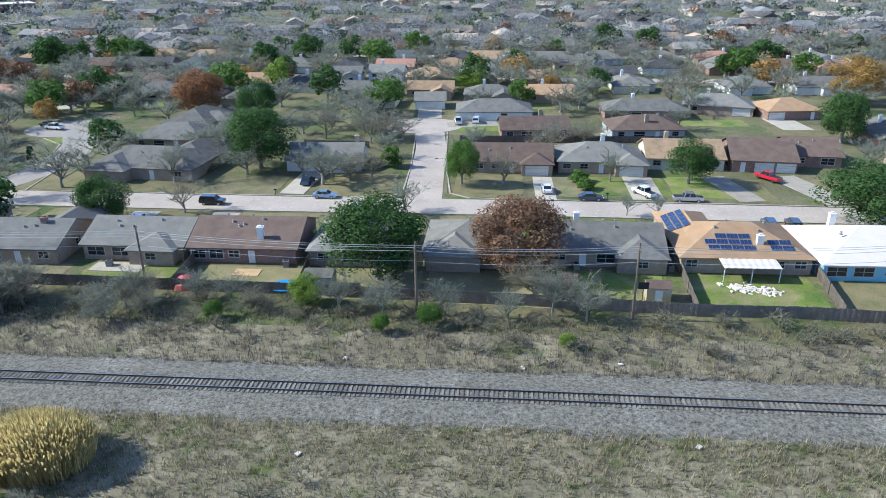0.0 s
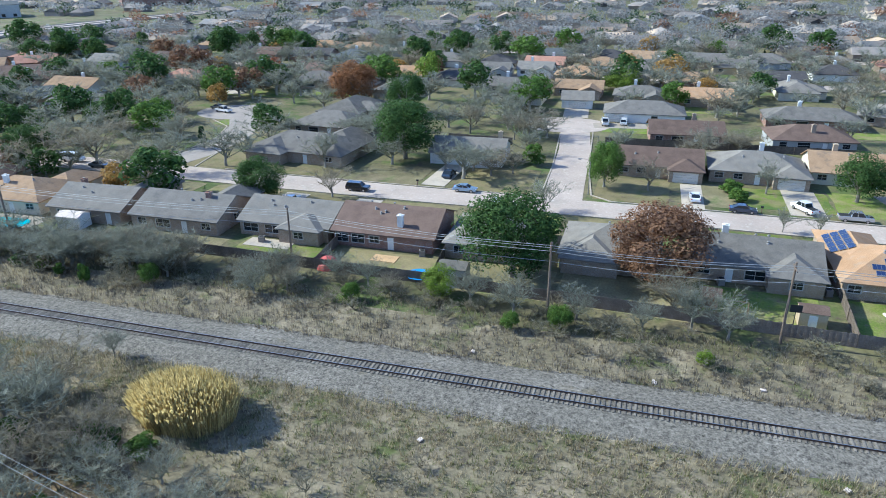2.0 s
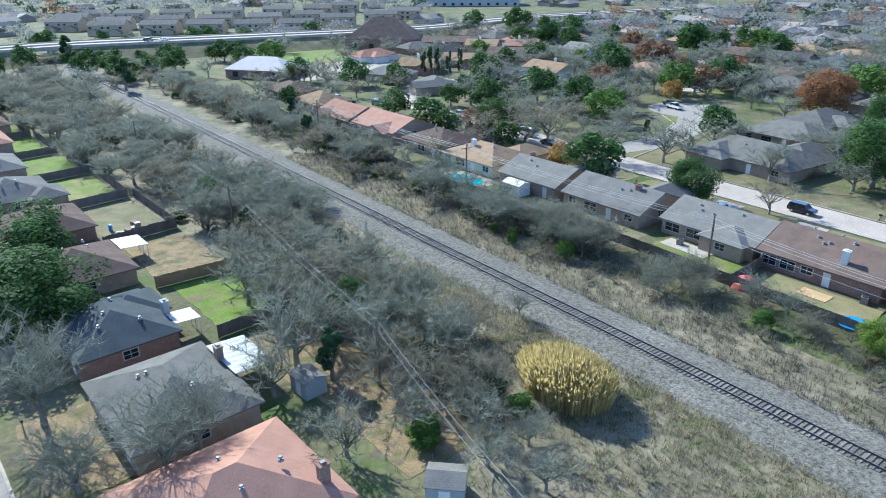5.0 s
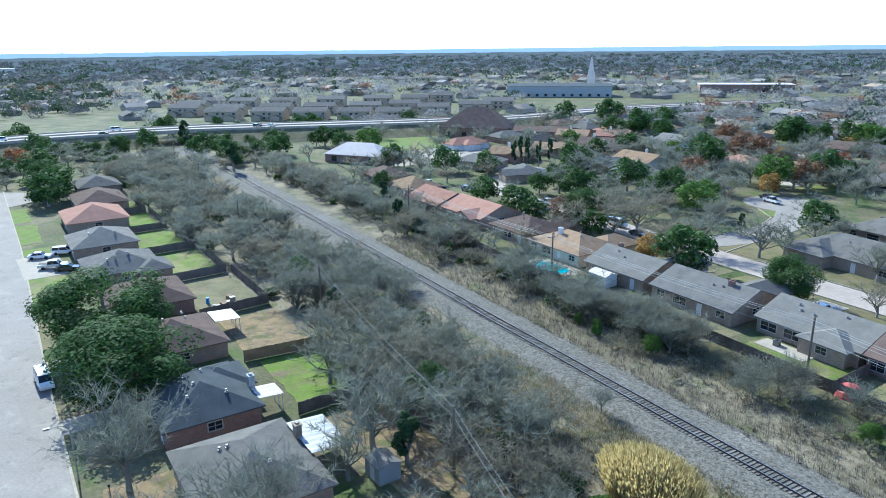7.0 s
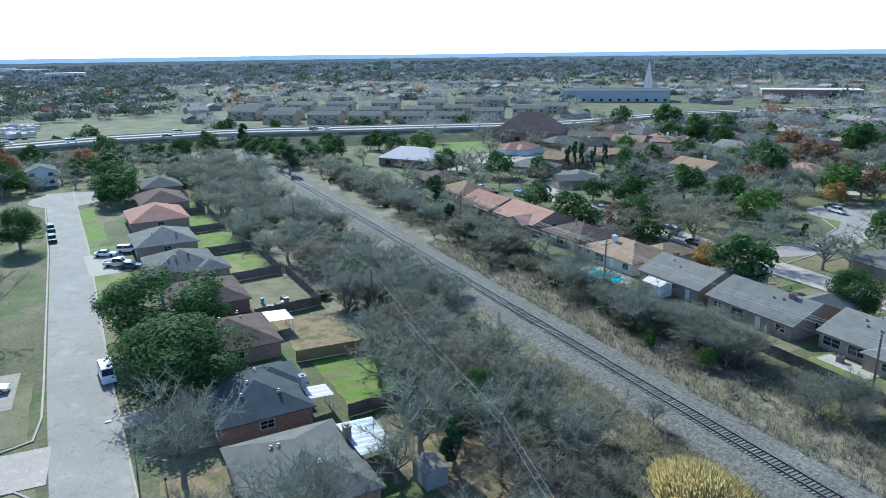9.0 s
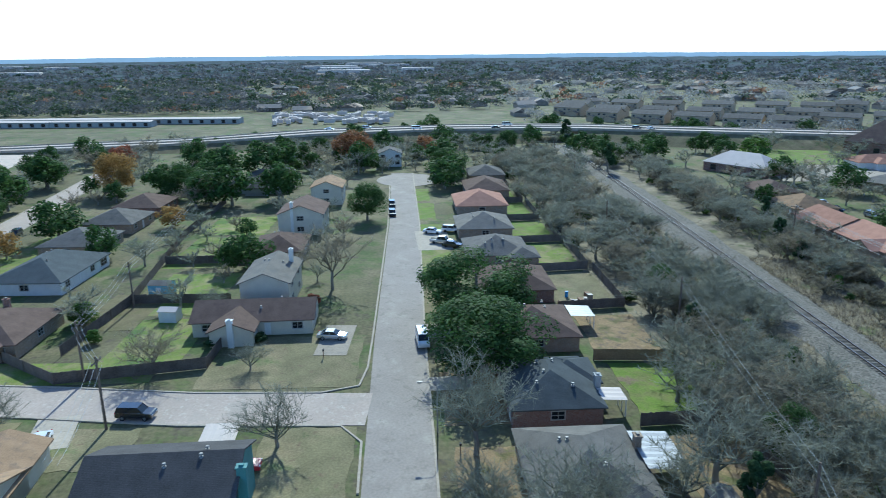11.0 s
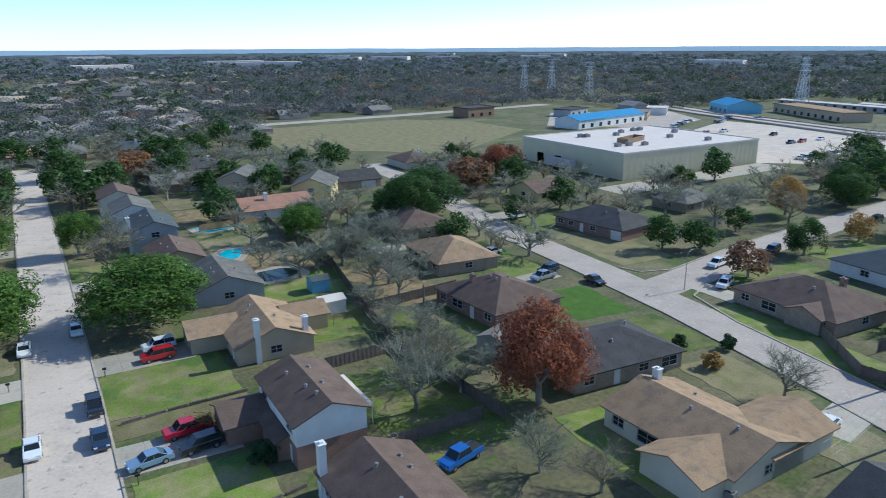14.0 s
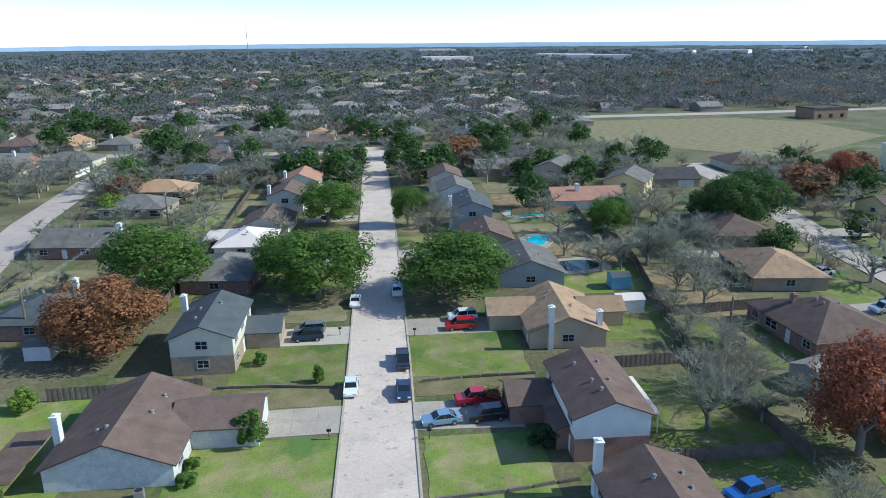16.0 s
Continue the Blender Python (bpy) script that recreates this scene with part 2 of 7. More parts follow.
M_fence = mat("fence_wood", (0.165, 0.135, 0.11), 0.9, scale=0.7, fine=6, contrast=0.4, vary=0.2)
M_fencelt = mat("fence_wood_new", (0.42, 0.28, 0.15), 0.85, scale=0.7, fine=6, contrast=0.3, vary=0.2)
M_pole = mat("pole_wood", (0.17, 0.13, 0.10), 0.9, scale=1, fine=8, contrast=0.3)
M_wire = plain("wire_weathered", (0.30, 0.31, 0.32), 0.5)
M_bark = mat("bark_grey", (0.25, 0.23, 0.195), 0.95, scale=1.5, fine=8, contrast=0.35, vary=0.2)


def leaf_mat(name, base, island=0.28, through=0.42):
    m = mat(name, base, 0.7, scale=0.5, fine=4, contrast=0.35, bump=0.0, island=island, spec=0.12)
    p = m.node_tree.nodes["Principled BSDF"]
    nt = m.node_tree
    back = nt.nodes.new("ShaderNodeBsdfTranslucent")
    nt.links.new(p.inputs["Base Color"].links[0].from_socket, back.inputs["Color"])
    mix = nt.nodes.new("ShaderNodeMixShader")
    mix.inputs[0].default_value = through
    nt.links.new(p.outputs[0], mix.inputs[1])
    nt.links.new(back.outputs[0], mix.inputs[2])
    nt.links.new(mix.outputs[0], nt.nodes["Material Output"].inputs["Surface"])
    return m


LF = {
    "oak": leaf_mat("leaf_live_oak", (0.07, 0.125, 0.037)),
    "green": leaf_mat("leaf_green", (0.11, 0.185, 0.04)),
    "lime": leaf_mat("leaf_lime", (0.20, 0.28, 0.05)),
    "pine": leaf_mat("leaf_conifer", (0.06, 0.105, 0.045)),
    "rust": leaf_mat("leaf_rust", (0.29, 0.145, 0.07)),
    "brown": leaf_mat("leaf_brown", (0.24, 0.14, 0.085)),
    "red": leaf_mat("leaf_red", (0.30, 0.115, 0.065)),
    "gold": leaf_mat("leaf_gold", (0.38, 0.24, 0.08)),
    "straw": leaf_mat("reed_straw", (0.52, 0.42, 0.19)),
}
M_brush = leaf_mat("brush_brown", (0.235, 0.218, 0.155), 0.25, 0.3)
M_twig = leaf_mat("twigs_grey", (0.265, 0.27, 0.212), 0.2, 0.4)
M_twigb = leaf_mat("twigs_brown", (0.275, 0.245, 0.18), 0.2, 0.4)
M_vivid = mat("lawn_vivid", (0.065, 0.13, 0.012), 0.95, scale=0.5, fine=5, contrast=0.35, bump=0.6, spots=(((0.085, 0.14, 0.02), 0.5, 0.65, 0.4),))
M_water = plain("pool_water", (0.02, 0.42, 0.50), 0.08, spec=0.6)
M_dwater = plain("pool_water_dark", (0.03, 0.05, 0.045), 0.08, spec=0.6)
M_solar = plain("solar_cells", (0.02, 0.035, 0.10), 0.15, spec=0.6, coat=0.5)
M_blueroof = mat("roof_metal_blue", (0.045, 0.24, 0.45), 0.5, 0.2, scale=0.3, fine=4, contrast=0.15, bump=0.1)
M_galv = plain("galvanised_steel", (0.46, 0.48, 0.50), 0.5, 0.2)
M_corr = mat("corrugated_metal", (0.36, 0.36, 0.365), 0.45, 0.5, scale=0.5, fine=6, contrast=0.2, bump=0.2)
M_bluepl = plain("plastic_blue", (0.03, 0.25, 0.62), 0.4)
M_redpl = plain("plastic_red", (0.5, 0.10, 0.09), 0.5)
M_tyre = plain("tyre_rubber", (0.02, 0.02, 0.02), 0.8)
M_rim = plain("wheel_rim", (0.45, 0.45, 0.46), 0.3, 0.9)
M_lampred = plain("tail_lamp", (0.4, 0.02, 0.02), 0.2)
M_lampwh = plain("head_lamp", (0.75, 0.75, 0.75), 0.15)
CARC = {
    "white": plain("paint_white", (0.78, 0.78, 0.78), 0.25, coat=1.0), "black": plain("paint_black", (0.02, 0.02, 0.024), 0.2, coat=1.0),
    "grey": plain("paint_grey", (0.16, 0.18, 0.20), 0.25, 0.5, coat=1.0), "silver": plain("paint_silver", (0.5, 0.52, 0.54), 0.25, 0.6, coat=1.0),
    "blue": plain("paint_blue", (0.02, 0.12, 0.42), 0.25, 0.2, coat=1.0), "red": plain("paint_red", (0.45, 0.012, 0.03), 0.25, coat=1.0),
    "navy": plain("paint_navy", (0.03, 0.05, 0.09), 0.25, 0.3, coat=1.0), "lblue": plain("paint_light_blue", (0.30, 0.42, 0.56), 0.25, 0.4, coat=1.0),
}


# ---- building blocks ----
class Shape:
    """Collects vertices and faces for one mesh."""

    def __init__(self):
        self.v, self.f = [], []

    def add(self, verts, faces):
        n = len(self.v)
        self.v += [tuple(p) for p in verts]
        self.f += [tuple(i + n for i in q) for q in faces]
        return self

    def box(self, x0, x1, y0, y1, z0, z1):
        return self.add([(x0, y0, z0), (x1, y0, z0), (x1, y1, z0), (x0, y1, z0), (x0, y0, z1), (x1, y0, z1), (x1, y1, z1), (x0, y1, z1)],
                        [(3, 2, 1, 0), (4, 5, 6, 7), (0, 1, 5, 4), (1, 2, 6, 5), (2, 3, 7, 6), (3, 0, 4, 7)])

    def tube(self, a, b, ra, rb, n=6, cap=True):
        a, b = Vector(a), Vector(b)
        d = (b - a).normalized()
        u = d.orthogonal().normalized()
        w = d.cross(u)
        vs = []
        for p, r in ((a, ra), (b, rb)):
            vs += [p + (u * math.cos(2 * math.pi * k / n) + w * math.sin(2 * math.pi * k / n)) * r for k in range(n)]
        fs = [(k, (k + 1) % n, n + (k + 1) % n, n + k) for k in range(n)]
        if cap:
            fs += [tuple(range(n - 1, -1, -1)), tuple(range(n, 2 * n))]
        return self.add(vs, fs)

    def prism(self, poly, z0, z1):
        n = len(poly)
        vs = [(*p, z0) for p in poly] + [(*p, z1) for p in poly]
        return self.add(vs, [tuple(range(n - 1, -1, -1)), tuple(range(n, 2 * n))] + [(k, (k + 1) % n, n + (k + 1) % n, n + k) for k in range(n)])

    def slab(self, quad, t):
        """A plate of thickness t under a polygon."""
        n = len(quad)
        vs = [tuple(p) for p in quad] + [(p[0], p[1], p[2] - t) for p in quad]
        return self.add(vs, [tuple(range(n)), tuple(range(2 * n - 1, n - 1, -1))] + [(k, n + k, n + (k + 1) % n, (k + 1) % n) for k in range(n)])

    def mesh(self, name, material, smooth=False):
        me = bpy.data.meshes.new(name)
        if len(self.v) < 6000:
            at, keep, index = {}, [], []
            for p in self.v:
                k = (round(p[0], 4), round(p[1], 4), round(p[2], 4))
                if k not in at:
                    at[k] = len(keep)
                    keep.append(k)
                index.append(at[k])
            fs = [tuple(dict.fromkeys(index[i] for i in q)) for q in self.f]
            self.v, self.f = keep, [q for q in fs if len(q) > 2]
        me.from_pydata(self.v, [], self.f)
        me.materials.append(material)
        if smooth:
            me.polygons.foreach_set("use_smooth", [True] * len(me.polygons))
        me.update()
        return me


def part(name, shape, material, parent=None, label="", m=None):
    me = shape.mesh(name, material) if isinstance(shape, Shape) else shape
    ob = new(name, me)
    if parent:
        ob.parent = parent
    if m is not None:
        ob.matrix_basis = m
    if label:
        ob["label"] = label
    return ob


def base(name, m, label, category, group="", kind=""):
    ob = new(name)
    ob.matrix_basis = m
    return tagged(ob, label, category, group, kind)


def structure(name, shape, material, label, category, m=None):
    ob = part(name, shape, material, None, "", m)
    return tagged(ob, label, category, "", "structure")


def ribbon(shape, pts, width, z0, z1, side=0.0):
    """A strip of even width along a line of points, with thickness."""
    P = [Vector((*p, 0)) for p in pts]
    rows = []
    for k, p in enumerate(P):
        d = (P[min(k + 1, len(P) - 1)] - P[max(k - 1, 0)]).normalized()
        nrm = Vector((-d.y, d.x, 0))
        rows.append((p + nrm * (side + width / 2), p + nrm * (side - width / 2)))
    for (a, b), (c, d) in zip(rows, rows[1:]):
        shape.prism([a.xy, b.xy, d.xy, c.xy], z0, z1)
    return shape


# ---- ground ----
TAKEN = []  # discs that stand occupied, for the scattered trees
g = Shape()
rings = [0, 60, 130, 260, 520, 1100, 2300, 4900]
vs, fs = [(0, 0, -0.02)], []
for r in rings[1:]:
    vs += [(r * math.cos(k * math.pi / 24), r * math.sin(k * math.pi / 24), -0.02) for k in range(48)]
fs += [(0, 1 + k, 1 + (k + 1) % 48) for k in range(48)]
for q in range(len(rings) - 2):
    fs += [(1 + 48 * q + k, 1 + 48 * (q + 1) + k, 1 + 48 * (q + 1) + (k + 1) % 48, 1 + 48 * q + (k + 1) % 48) for k in range(48)]
g.add(vs, fs)
structure("ground", g, M_ground, "dry winter grass and bare earth ground", "ground")


def lawn(pts, material, label, z=0.02):
    s = Shape().prism(pts, -0.05, z)
    return structure("lawn", s, material, label, "lawn")


def street(name, pts, width, material, label, z=0.03):
    s = ribbon(Shape(), pts, width, -0.1, z)
    for (ax, ay), (bx, by) in zip(pts, pts[1:]):
        n = max(1, int(math.hypot(bx - ax, by - ay) / 6))
        TAKEN.extend((ax + (bx - ax) * k / n, ay + (by - ay) * k / n, width * 0.7) for k in range(n + 1))
    return structure(name, s, material, label, "road")


def kerb(pts):
    s = ribbon(Shape(), pts, 0.28, -0.1, 0.14)
    return structure("kerb", s, M_kerb, "worn tan concrete kerb along the street", "kerb")


def driveway(x, y, yaw, w, l):
    s = Shape()
    n = max(1, round(l / 3.2))
    for k in range(n):
        for sx in (-1, 0):
            s.box(sx * w / 2 + 0.01, (sx + 1) * w / 2 - 0.01, -l / 2 + k * l / n + 0.01, -l / 2 + (k + 1) * l / n - 0.01, -0.05, 0.05)
    return structure("driveway", s, M_drive, "pale concrete driveway in jointed slabs", "driveway", pose(x, y, 0, 0, 0, yaw))


# ---- houses ----
def roof_shape(w, d, he, kind, pitch, over=0.45, t=0.16):
    """Roof over a w x d block, ridge along x."""
    s = Shape()
    a, b = w / 2 + over, d / 2 + over
    z0 = he - over * pitch
    zr = he + d / 2 * pitch
    if kind == "gable":
        prof = [(-b, z0 + t), (0, zr + t), (b, z0 + t), (b, z0), (0, zr), (-b, z0)]
        s.add([(-a, *q) for q in prof] + [(a, *q) for q in prof],
              [(0, 1, 4, 5), (1, 2, 3, 4), (11, 10, 7, 6), (10, 9, 8, 7)] + [(k, 6 + k, 6 + (k + 1) % 6, (k + 1) % 6) for k in range(6)])
    elif kind == "hip":
        r = max(a - b, 0.05)
        v = [(-a, -b, z0), (a, -b, z0), (a, b, z0), (-a, b, z0), (-a, -b, z0 + t), (a, -b, z0 + t), (a, b, z0 + t), (-a, b, z0 + t), (-r, 0, zr + t), (r, 0, zr + t)]
        s.add(v, [(3, 2, 1, 0), (0, 1, 5, 4), (1, 2, 6, 5), (2, 3, 7, 6), (3, 0, 4, 7), (4, 5, 9, 8), (5, 6, 9), (6, 7, 8, 9), (7, 4, 8)])
    elif kind == "flat":
        s.box(-a, a, -b, b, he, he + 0.3)
        s.box(-a, a, -b, -b + 0.3, he + 0.3, he + 0.6).box(-a, a, b - 0.3, b, he + 0.3, he + 0.6)
        s.box(-a, -a + 0.3, -b + 0.3, b - 0.3, he + 0.3, he + 0.6).box(a - 0.3, a, -b + 0.3, b - 0.3, he + 0.3, he + 0.6)
    return s


def wall_shape(w, d, he, kind, pitch, holes, t=0.2):
    """Four walls with openings cut through them, and gable triangles. holes: {side: [(u0, u1, z0, z1)]}, sides s e n w."""
    s = Shape()
    for side, L in (("s", w), ("n", w), ("e", d - 2 * t), ("w", d - 2 * t)):
        cuts = sorted(holes.get(side, []))
        edges, u = [], -L / 2
        for u0, u1, z0, z1 in cuts:
            edges += [(u, u0, 0, he), (u0, u1, 0, z0), (u0, u1, z1, he)]
            u = u1
        edges.append((u, L / 2, 0, he))
        for u0, u1, z0, z1 in edges:
            if u1 - u0 < 0.01 or z1 - z0 < 0.01:
                continue
            if side == "s":
                s.box(u0, u1, -d / 2, -d / 2 + t, z0, z1)
            elif side == "n":
                s.box(-u1, -u0, d / 2 - t, d / 2, z0, z1)
            elif side == "e":
                s.box(w / 2 - t, w / 2, u0, u1, z0, z1)
            else:
                s.box(-w / 2, -w / 2 + t, -u1, -u0, z0, z1)
    if kind == "gable":
        zr = he + d / 2 * pitch
        for x0 in (-w / 2, w / 2 - t):
            s.add([(x0, -d / 2, he), (x0, d / 2, he), (x0, 0, zr), (x0 + t, -d / 2, he), (x0 + t, d / 2, he), (x0 + t, 0, zr)],
                  [(0, 2, 1), (3, 4, 5), (0, 1, 4, 3), (1, 2, 5, 4), (2, 0, 3, 5)])
    return s


def side_pose(side, w, d, u):
    """Frame on a wall: x along the wall, -y outwards."""
    return {"s": pose(u, -d / 2, 0), "n": pose(-u, d / 2, 0, 0, 0, 180), "e": pose(w / 2, u, 0, 0, 0, 90), "w": pose(-w / 2, -u, 0, 0, 0, -90)}[side]


def frame_shape(w, z0, z1, bars=1):
    s = Shape()
    s.box(-w / 2 - 0.06, -w / 2 + 0.06, -0.04, 0.1, z0 - 0.06, z1 + 0.06).box(w / 2 - 0.06, w / 2 + 0.06, -0.04, 0.1, z0 - 0.06, z1 + 0.06)
    s.box(-w / 2 + 0.06, w / 2 - 0.06, -0.04, 0.1, z1 - 0.06, z1 + 0.06).box(-w / 2 + 0.06, w / 2 - 0.06, -0.06, 0.1, z0 - 0.06, z0 + 0.05)
    for k in range(bars):
        u = -w / 2 + (k + 1) * w / (bars + 1)
        s.box(u - 0.03, u + 0.03, -0.02, 0.06, z0 + 0.05, z1 - 0.06)
    s.box(-w / 2 + 0.06, w / 2 - 0.06, -0.015, 0.05, (z0 + z1) / 2 - 0.025, (z0 + z1) / 2 + 0.025)
    return s


MESHES = {}


def shared(key, make):
    if key not in MESHES:
        MESHES[key] = make()
    return MESHES[key]


def opening(parent, kind, m, w, z0, z1, trim):
    if kind == "window" and trim is M_trim:
        trim = M_sash
    if kind == "window" and math.hypot(*parent.location.xy) > 185:
        def far_window():
            me = frame_shape(w, z0, z1, 0).mesh("window", trim)
            n = len(me.polygons)
            both = frame_shape(w, z0, z1, 0).box(-w / 2 + 0.05, w / 2 - 0.05, 0.07, 0.085, z0 + 0.04, z1 - 0.05).mesh("window", trim)
            both.materials.append(M_glass)
            for k, p in enumerate(both.polygons):
                p.material_index = 1 if k >= n else 0
            return both
        part("window", shared(("farwin", round(w, 1), z0, z1, trim.name), far_window), None, parent, "", m)
    elif kind == "window":
        me = shared(("win", round(w, 1), z0, z1, trim.name), lambda: frame_shape(w, z0, z1, 1 if w > 1.3 else 0).mesh("window_frame", trim))
        ob = part("window", me, None, parent, "", m)
        part("pane", shared(("pane", round(w, 1), z0, z1), lambda: Shape().box(-w / 2 + 0.05, w / 2 - 0.05, 0.07, 0.085, z0 + 0.04, z1 - 0.05).mesh("pane", M_glass)), None, ob, "dark reflecting window pane")
    elif kind == "door":
        me = shared(("door", round(w, 1), trim.name), lambda: Shape().box(-w / 2 + 0.02, w / 2 - 0.02, 0.03, 0.09, 0.02, z1 - 0.02).box(-w / 2, -w / 2 + 0.08, -0.03, 0.1, 0, z1).box(w / 2 - 0.08, w / 2, -0.03, 0.1, 0, z1).box(-w / 4, w / 4, 0.01, 0.04, 1.2, 1.8).mesh("door", trim))
        part("door", me, None, parent, "", m)
    else:
        def make():
            s = Shape()
            for k in range(4):
                s.box(-w / 2 + 0.03, w / 2 - 0.03, 0.04, 0.1, 0.02 + k * z1 / 4, (k + 1) * z1 / 4 - 0.02)
                for q in range(4):
                    u = -w / 2 + (q + 0.5) * w / 4
                    s.box(u - w / 10, u + w / 10, 0.02, 0.05, k * z1 / 4 + 0.12, (k + 1) * z1 / 4 - 0.12)
            return s.mesh("garage_door", M_garage)
        part("garage_door", shared(("gar", round(w, 1), z1), make), None, parent, "panelled pale garage door", m)


def block(parent, m, w, d, he, kind, pitch, wall, roofm, trim, plan, detail=True):
    """One rectangular volume of a house. plan: {side: 'w d g .'-pattern}, one letter for each bay."""
    holes, fits = {}, []
    if kind != "flat" and detail:
        for side, text in plan.items():
            L = w if side in "sn" else d - 0.4
            bay = L / max(len(text), 1)
            for k, ch in enumerate(text):
                u = -L / 2 + (k + 0.5) * bay
                for lift in ((0.0, 2.7) if he > 4.2 else (0.0,)):
                    c = "w" if lift and ch in "dg" else ch
                    if c == "w":
                        ww = min(1.7, bay * 0.6)
                        hole = (u - ww / 2, u + ww / 2, 0.95 + lift, 2.1 + lift)
                    elif c == "W":
                        ww = min(2.8, bay * 0.8)
                        hole = (u - ww / 2, u + ww / 2, 0.7 + lift, 2.15 + lift)
                    elif c == "d":
                        ww = 1.0
                        hole = (u - ww / 2, u + ww / 2, 0.0, 2.1)
                    elif c == "g":
                        ww = min(4.9, bay * 0.9)
                        hole = (u - ww / 2, u + ww / 2, 0.0, 2.15)
                    else:
                        continue
                    holes.setdefault(side, []).append((u, hole, c))
    cut = {}
    for side, hs in holes.items():
        low = [h for _, h, _ in hs if h[2] < 2.6]
        cut[side] = low
    if he > 4.2:
        # two storeys: ground floor walls, then upper walls
        part("wall", wall_shape(w, d, 2.7, "hip", pitch, cut), wall if not isinstance(wall, tuple) else wall[0], parent, "", m)
        up = {k: [(a, b, c - 2.7, e - 2.7) for _, (a, b, c, e), _ in hs if c > 2.6] for k, hs in holes.items()}
        part("wall", wall_shape(w, d, he - 2.7, kind, pitch, up), wall if not isinstance(wall, tuple) else wall[1], parent, "", m @ pose(0, 0, 2.7))
    else:
        part("wall", wall_shape(w, d, he, kind, pitch, cut), wall if not isinstance(wall, tuple) else wall[0], parent, "", m)
    for side, hs in holes.items():
        for u, h, c in hs:
            opening(parent, {"w": "window", "W": "window", "d": "door", "g": "garage"}[c], m @ side_pose(side, w, d, u), h[1] - h[0], h[2], h[3], trim)
    part("roof", roof_shape(w, d, he, kind, pitch), roofm, parent, "", m)


def chimney(parent, m, h, material, w=0.9):
    s = Shape().box(-w / 2, w / 2, -w * 0.4, w * 0.4, 0, h).box(-w / 2 - 0.08, w / 2 + 0.08, -w * 0.4 - 0.08, w * 0.4 + 0.08, h, h + 0.12).box(-w / 4, w / 4, -w / 5, w / 5, h + 0.12, h + 0.3)
    part("chimney", s, material, parent, "", m)


def vent_mesh():
    return Shape().tube((0, 0, -0.1), (0, 0, 0.22), 0.08, 0.08, 8).tube((0, 0, 0.22), (0, 0, 0.34), 0.22, 0.16, 10).tube((0, 0, -0.12), (0, 0, 0.04), 0.28, 0.2, 10).mesh("vent", M_vent)


def house(x, y, yaw, w, d, kind="hip", roof="grey", wall="tanbrick", he=2.6, pitch=0.40, plan=None, wings=(), chim=(), chimmat=None, vents=3, trim=None, label="", group="houses"):
    """A house: main block with its ridge along x, wings (dx, dy, turn, w, d, kind, plan), chimneys (dx, dy, top)."""
    wallm = (W[wall[0]], W[wall[1]]) if isinstance(wall, tuple) else W[wall]
    trim = trim or M_trim
    colours = {"grey": "grey", "lgrey": "light grey", "dark": "charcoal", "brown": "brown", "tan": "tan", "orange": "orange-tan", "pink": "reddish", "blue": "blue-grey", "white": "white"}
    storey = "two-storey" if he > 4.2 else "single-storey"
    wname = wall if isinstance(wall, str) else wall[1]
    wname = {"tanbrick": "tan brick", "whitebrick": "white brick", "brick": "red brick", "beige": "beige panel"}.get(wname, wname + " siding")
    label = label or f"{storey} {wname} house with a {colours[roof]} shingle {kind} roof"
    TAKEN.append((x, y, 0.55 * max(w, d)))
    hob = base("house", pose(x, y, 0, 0, 0, yaw), label, "house", group)
    block(hob, pose(0, 0, 0), w, d, he, kind, pitch, wallm, R[roof], trim, plan if plan is not None else {"s": "wWdw"[: max(2, int(w // 4))], "n": "wdwW"[: max(2, int(w // 4))], "e": ".w.", "w": ".w."})
    for dx, dy, turn, ww, wd, wk, wplan in wings:
        block(hob, pose(dx, dy, 0, 0, 0, turn), ww, wd, min(he, 2.6) - 0.02, wk, pitch + 0.01, wallm[0] if isinstance(wallm, tuple) else wallm, R[roof], trim, wplan)
    for dx, dy, top in chim:
        chimney(hob, pose(dx, dy, 0), top, chimmat or W["white"])
    zr = he + d / 2 * pitch
    rng = random.Random(int(x * 7 + y * 13))
    for k in range(vents if math.hypot(x, y) < 175 else 0):
        dy = rng.uniform(-0.45, -0.12) * d / 2 * (1 if k % 3 else -1)
        dx = rng.uniform(-0.3, 0.3) * w
        part("vent", shared("vent", vent_mesh), None, hob, "", pose(dx, dy, zr - abs(dy) * pitch + 0.16))
    return hob


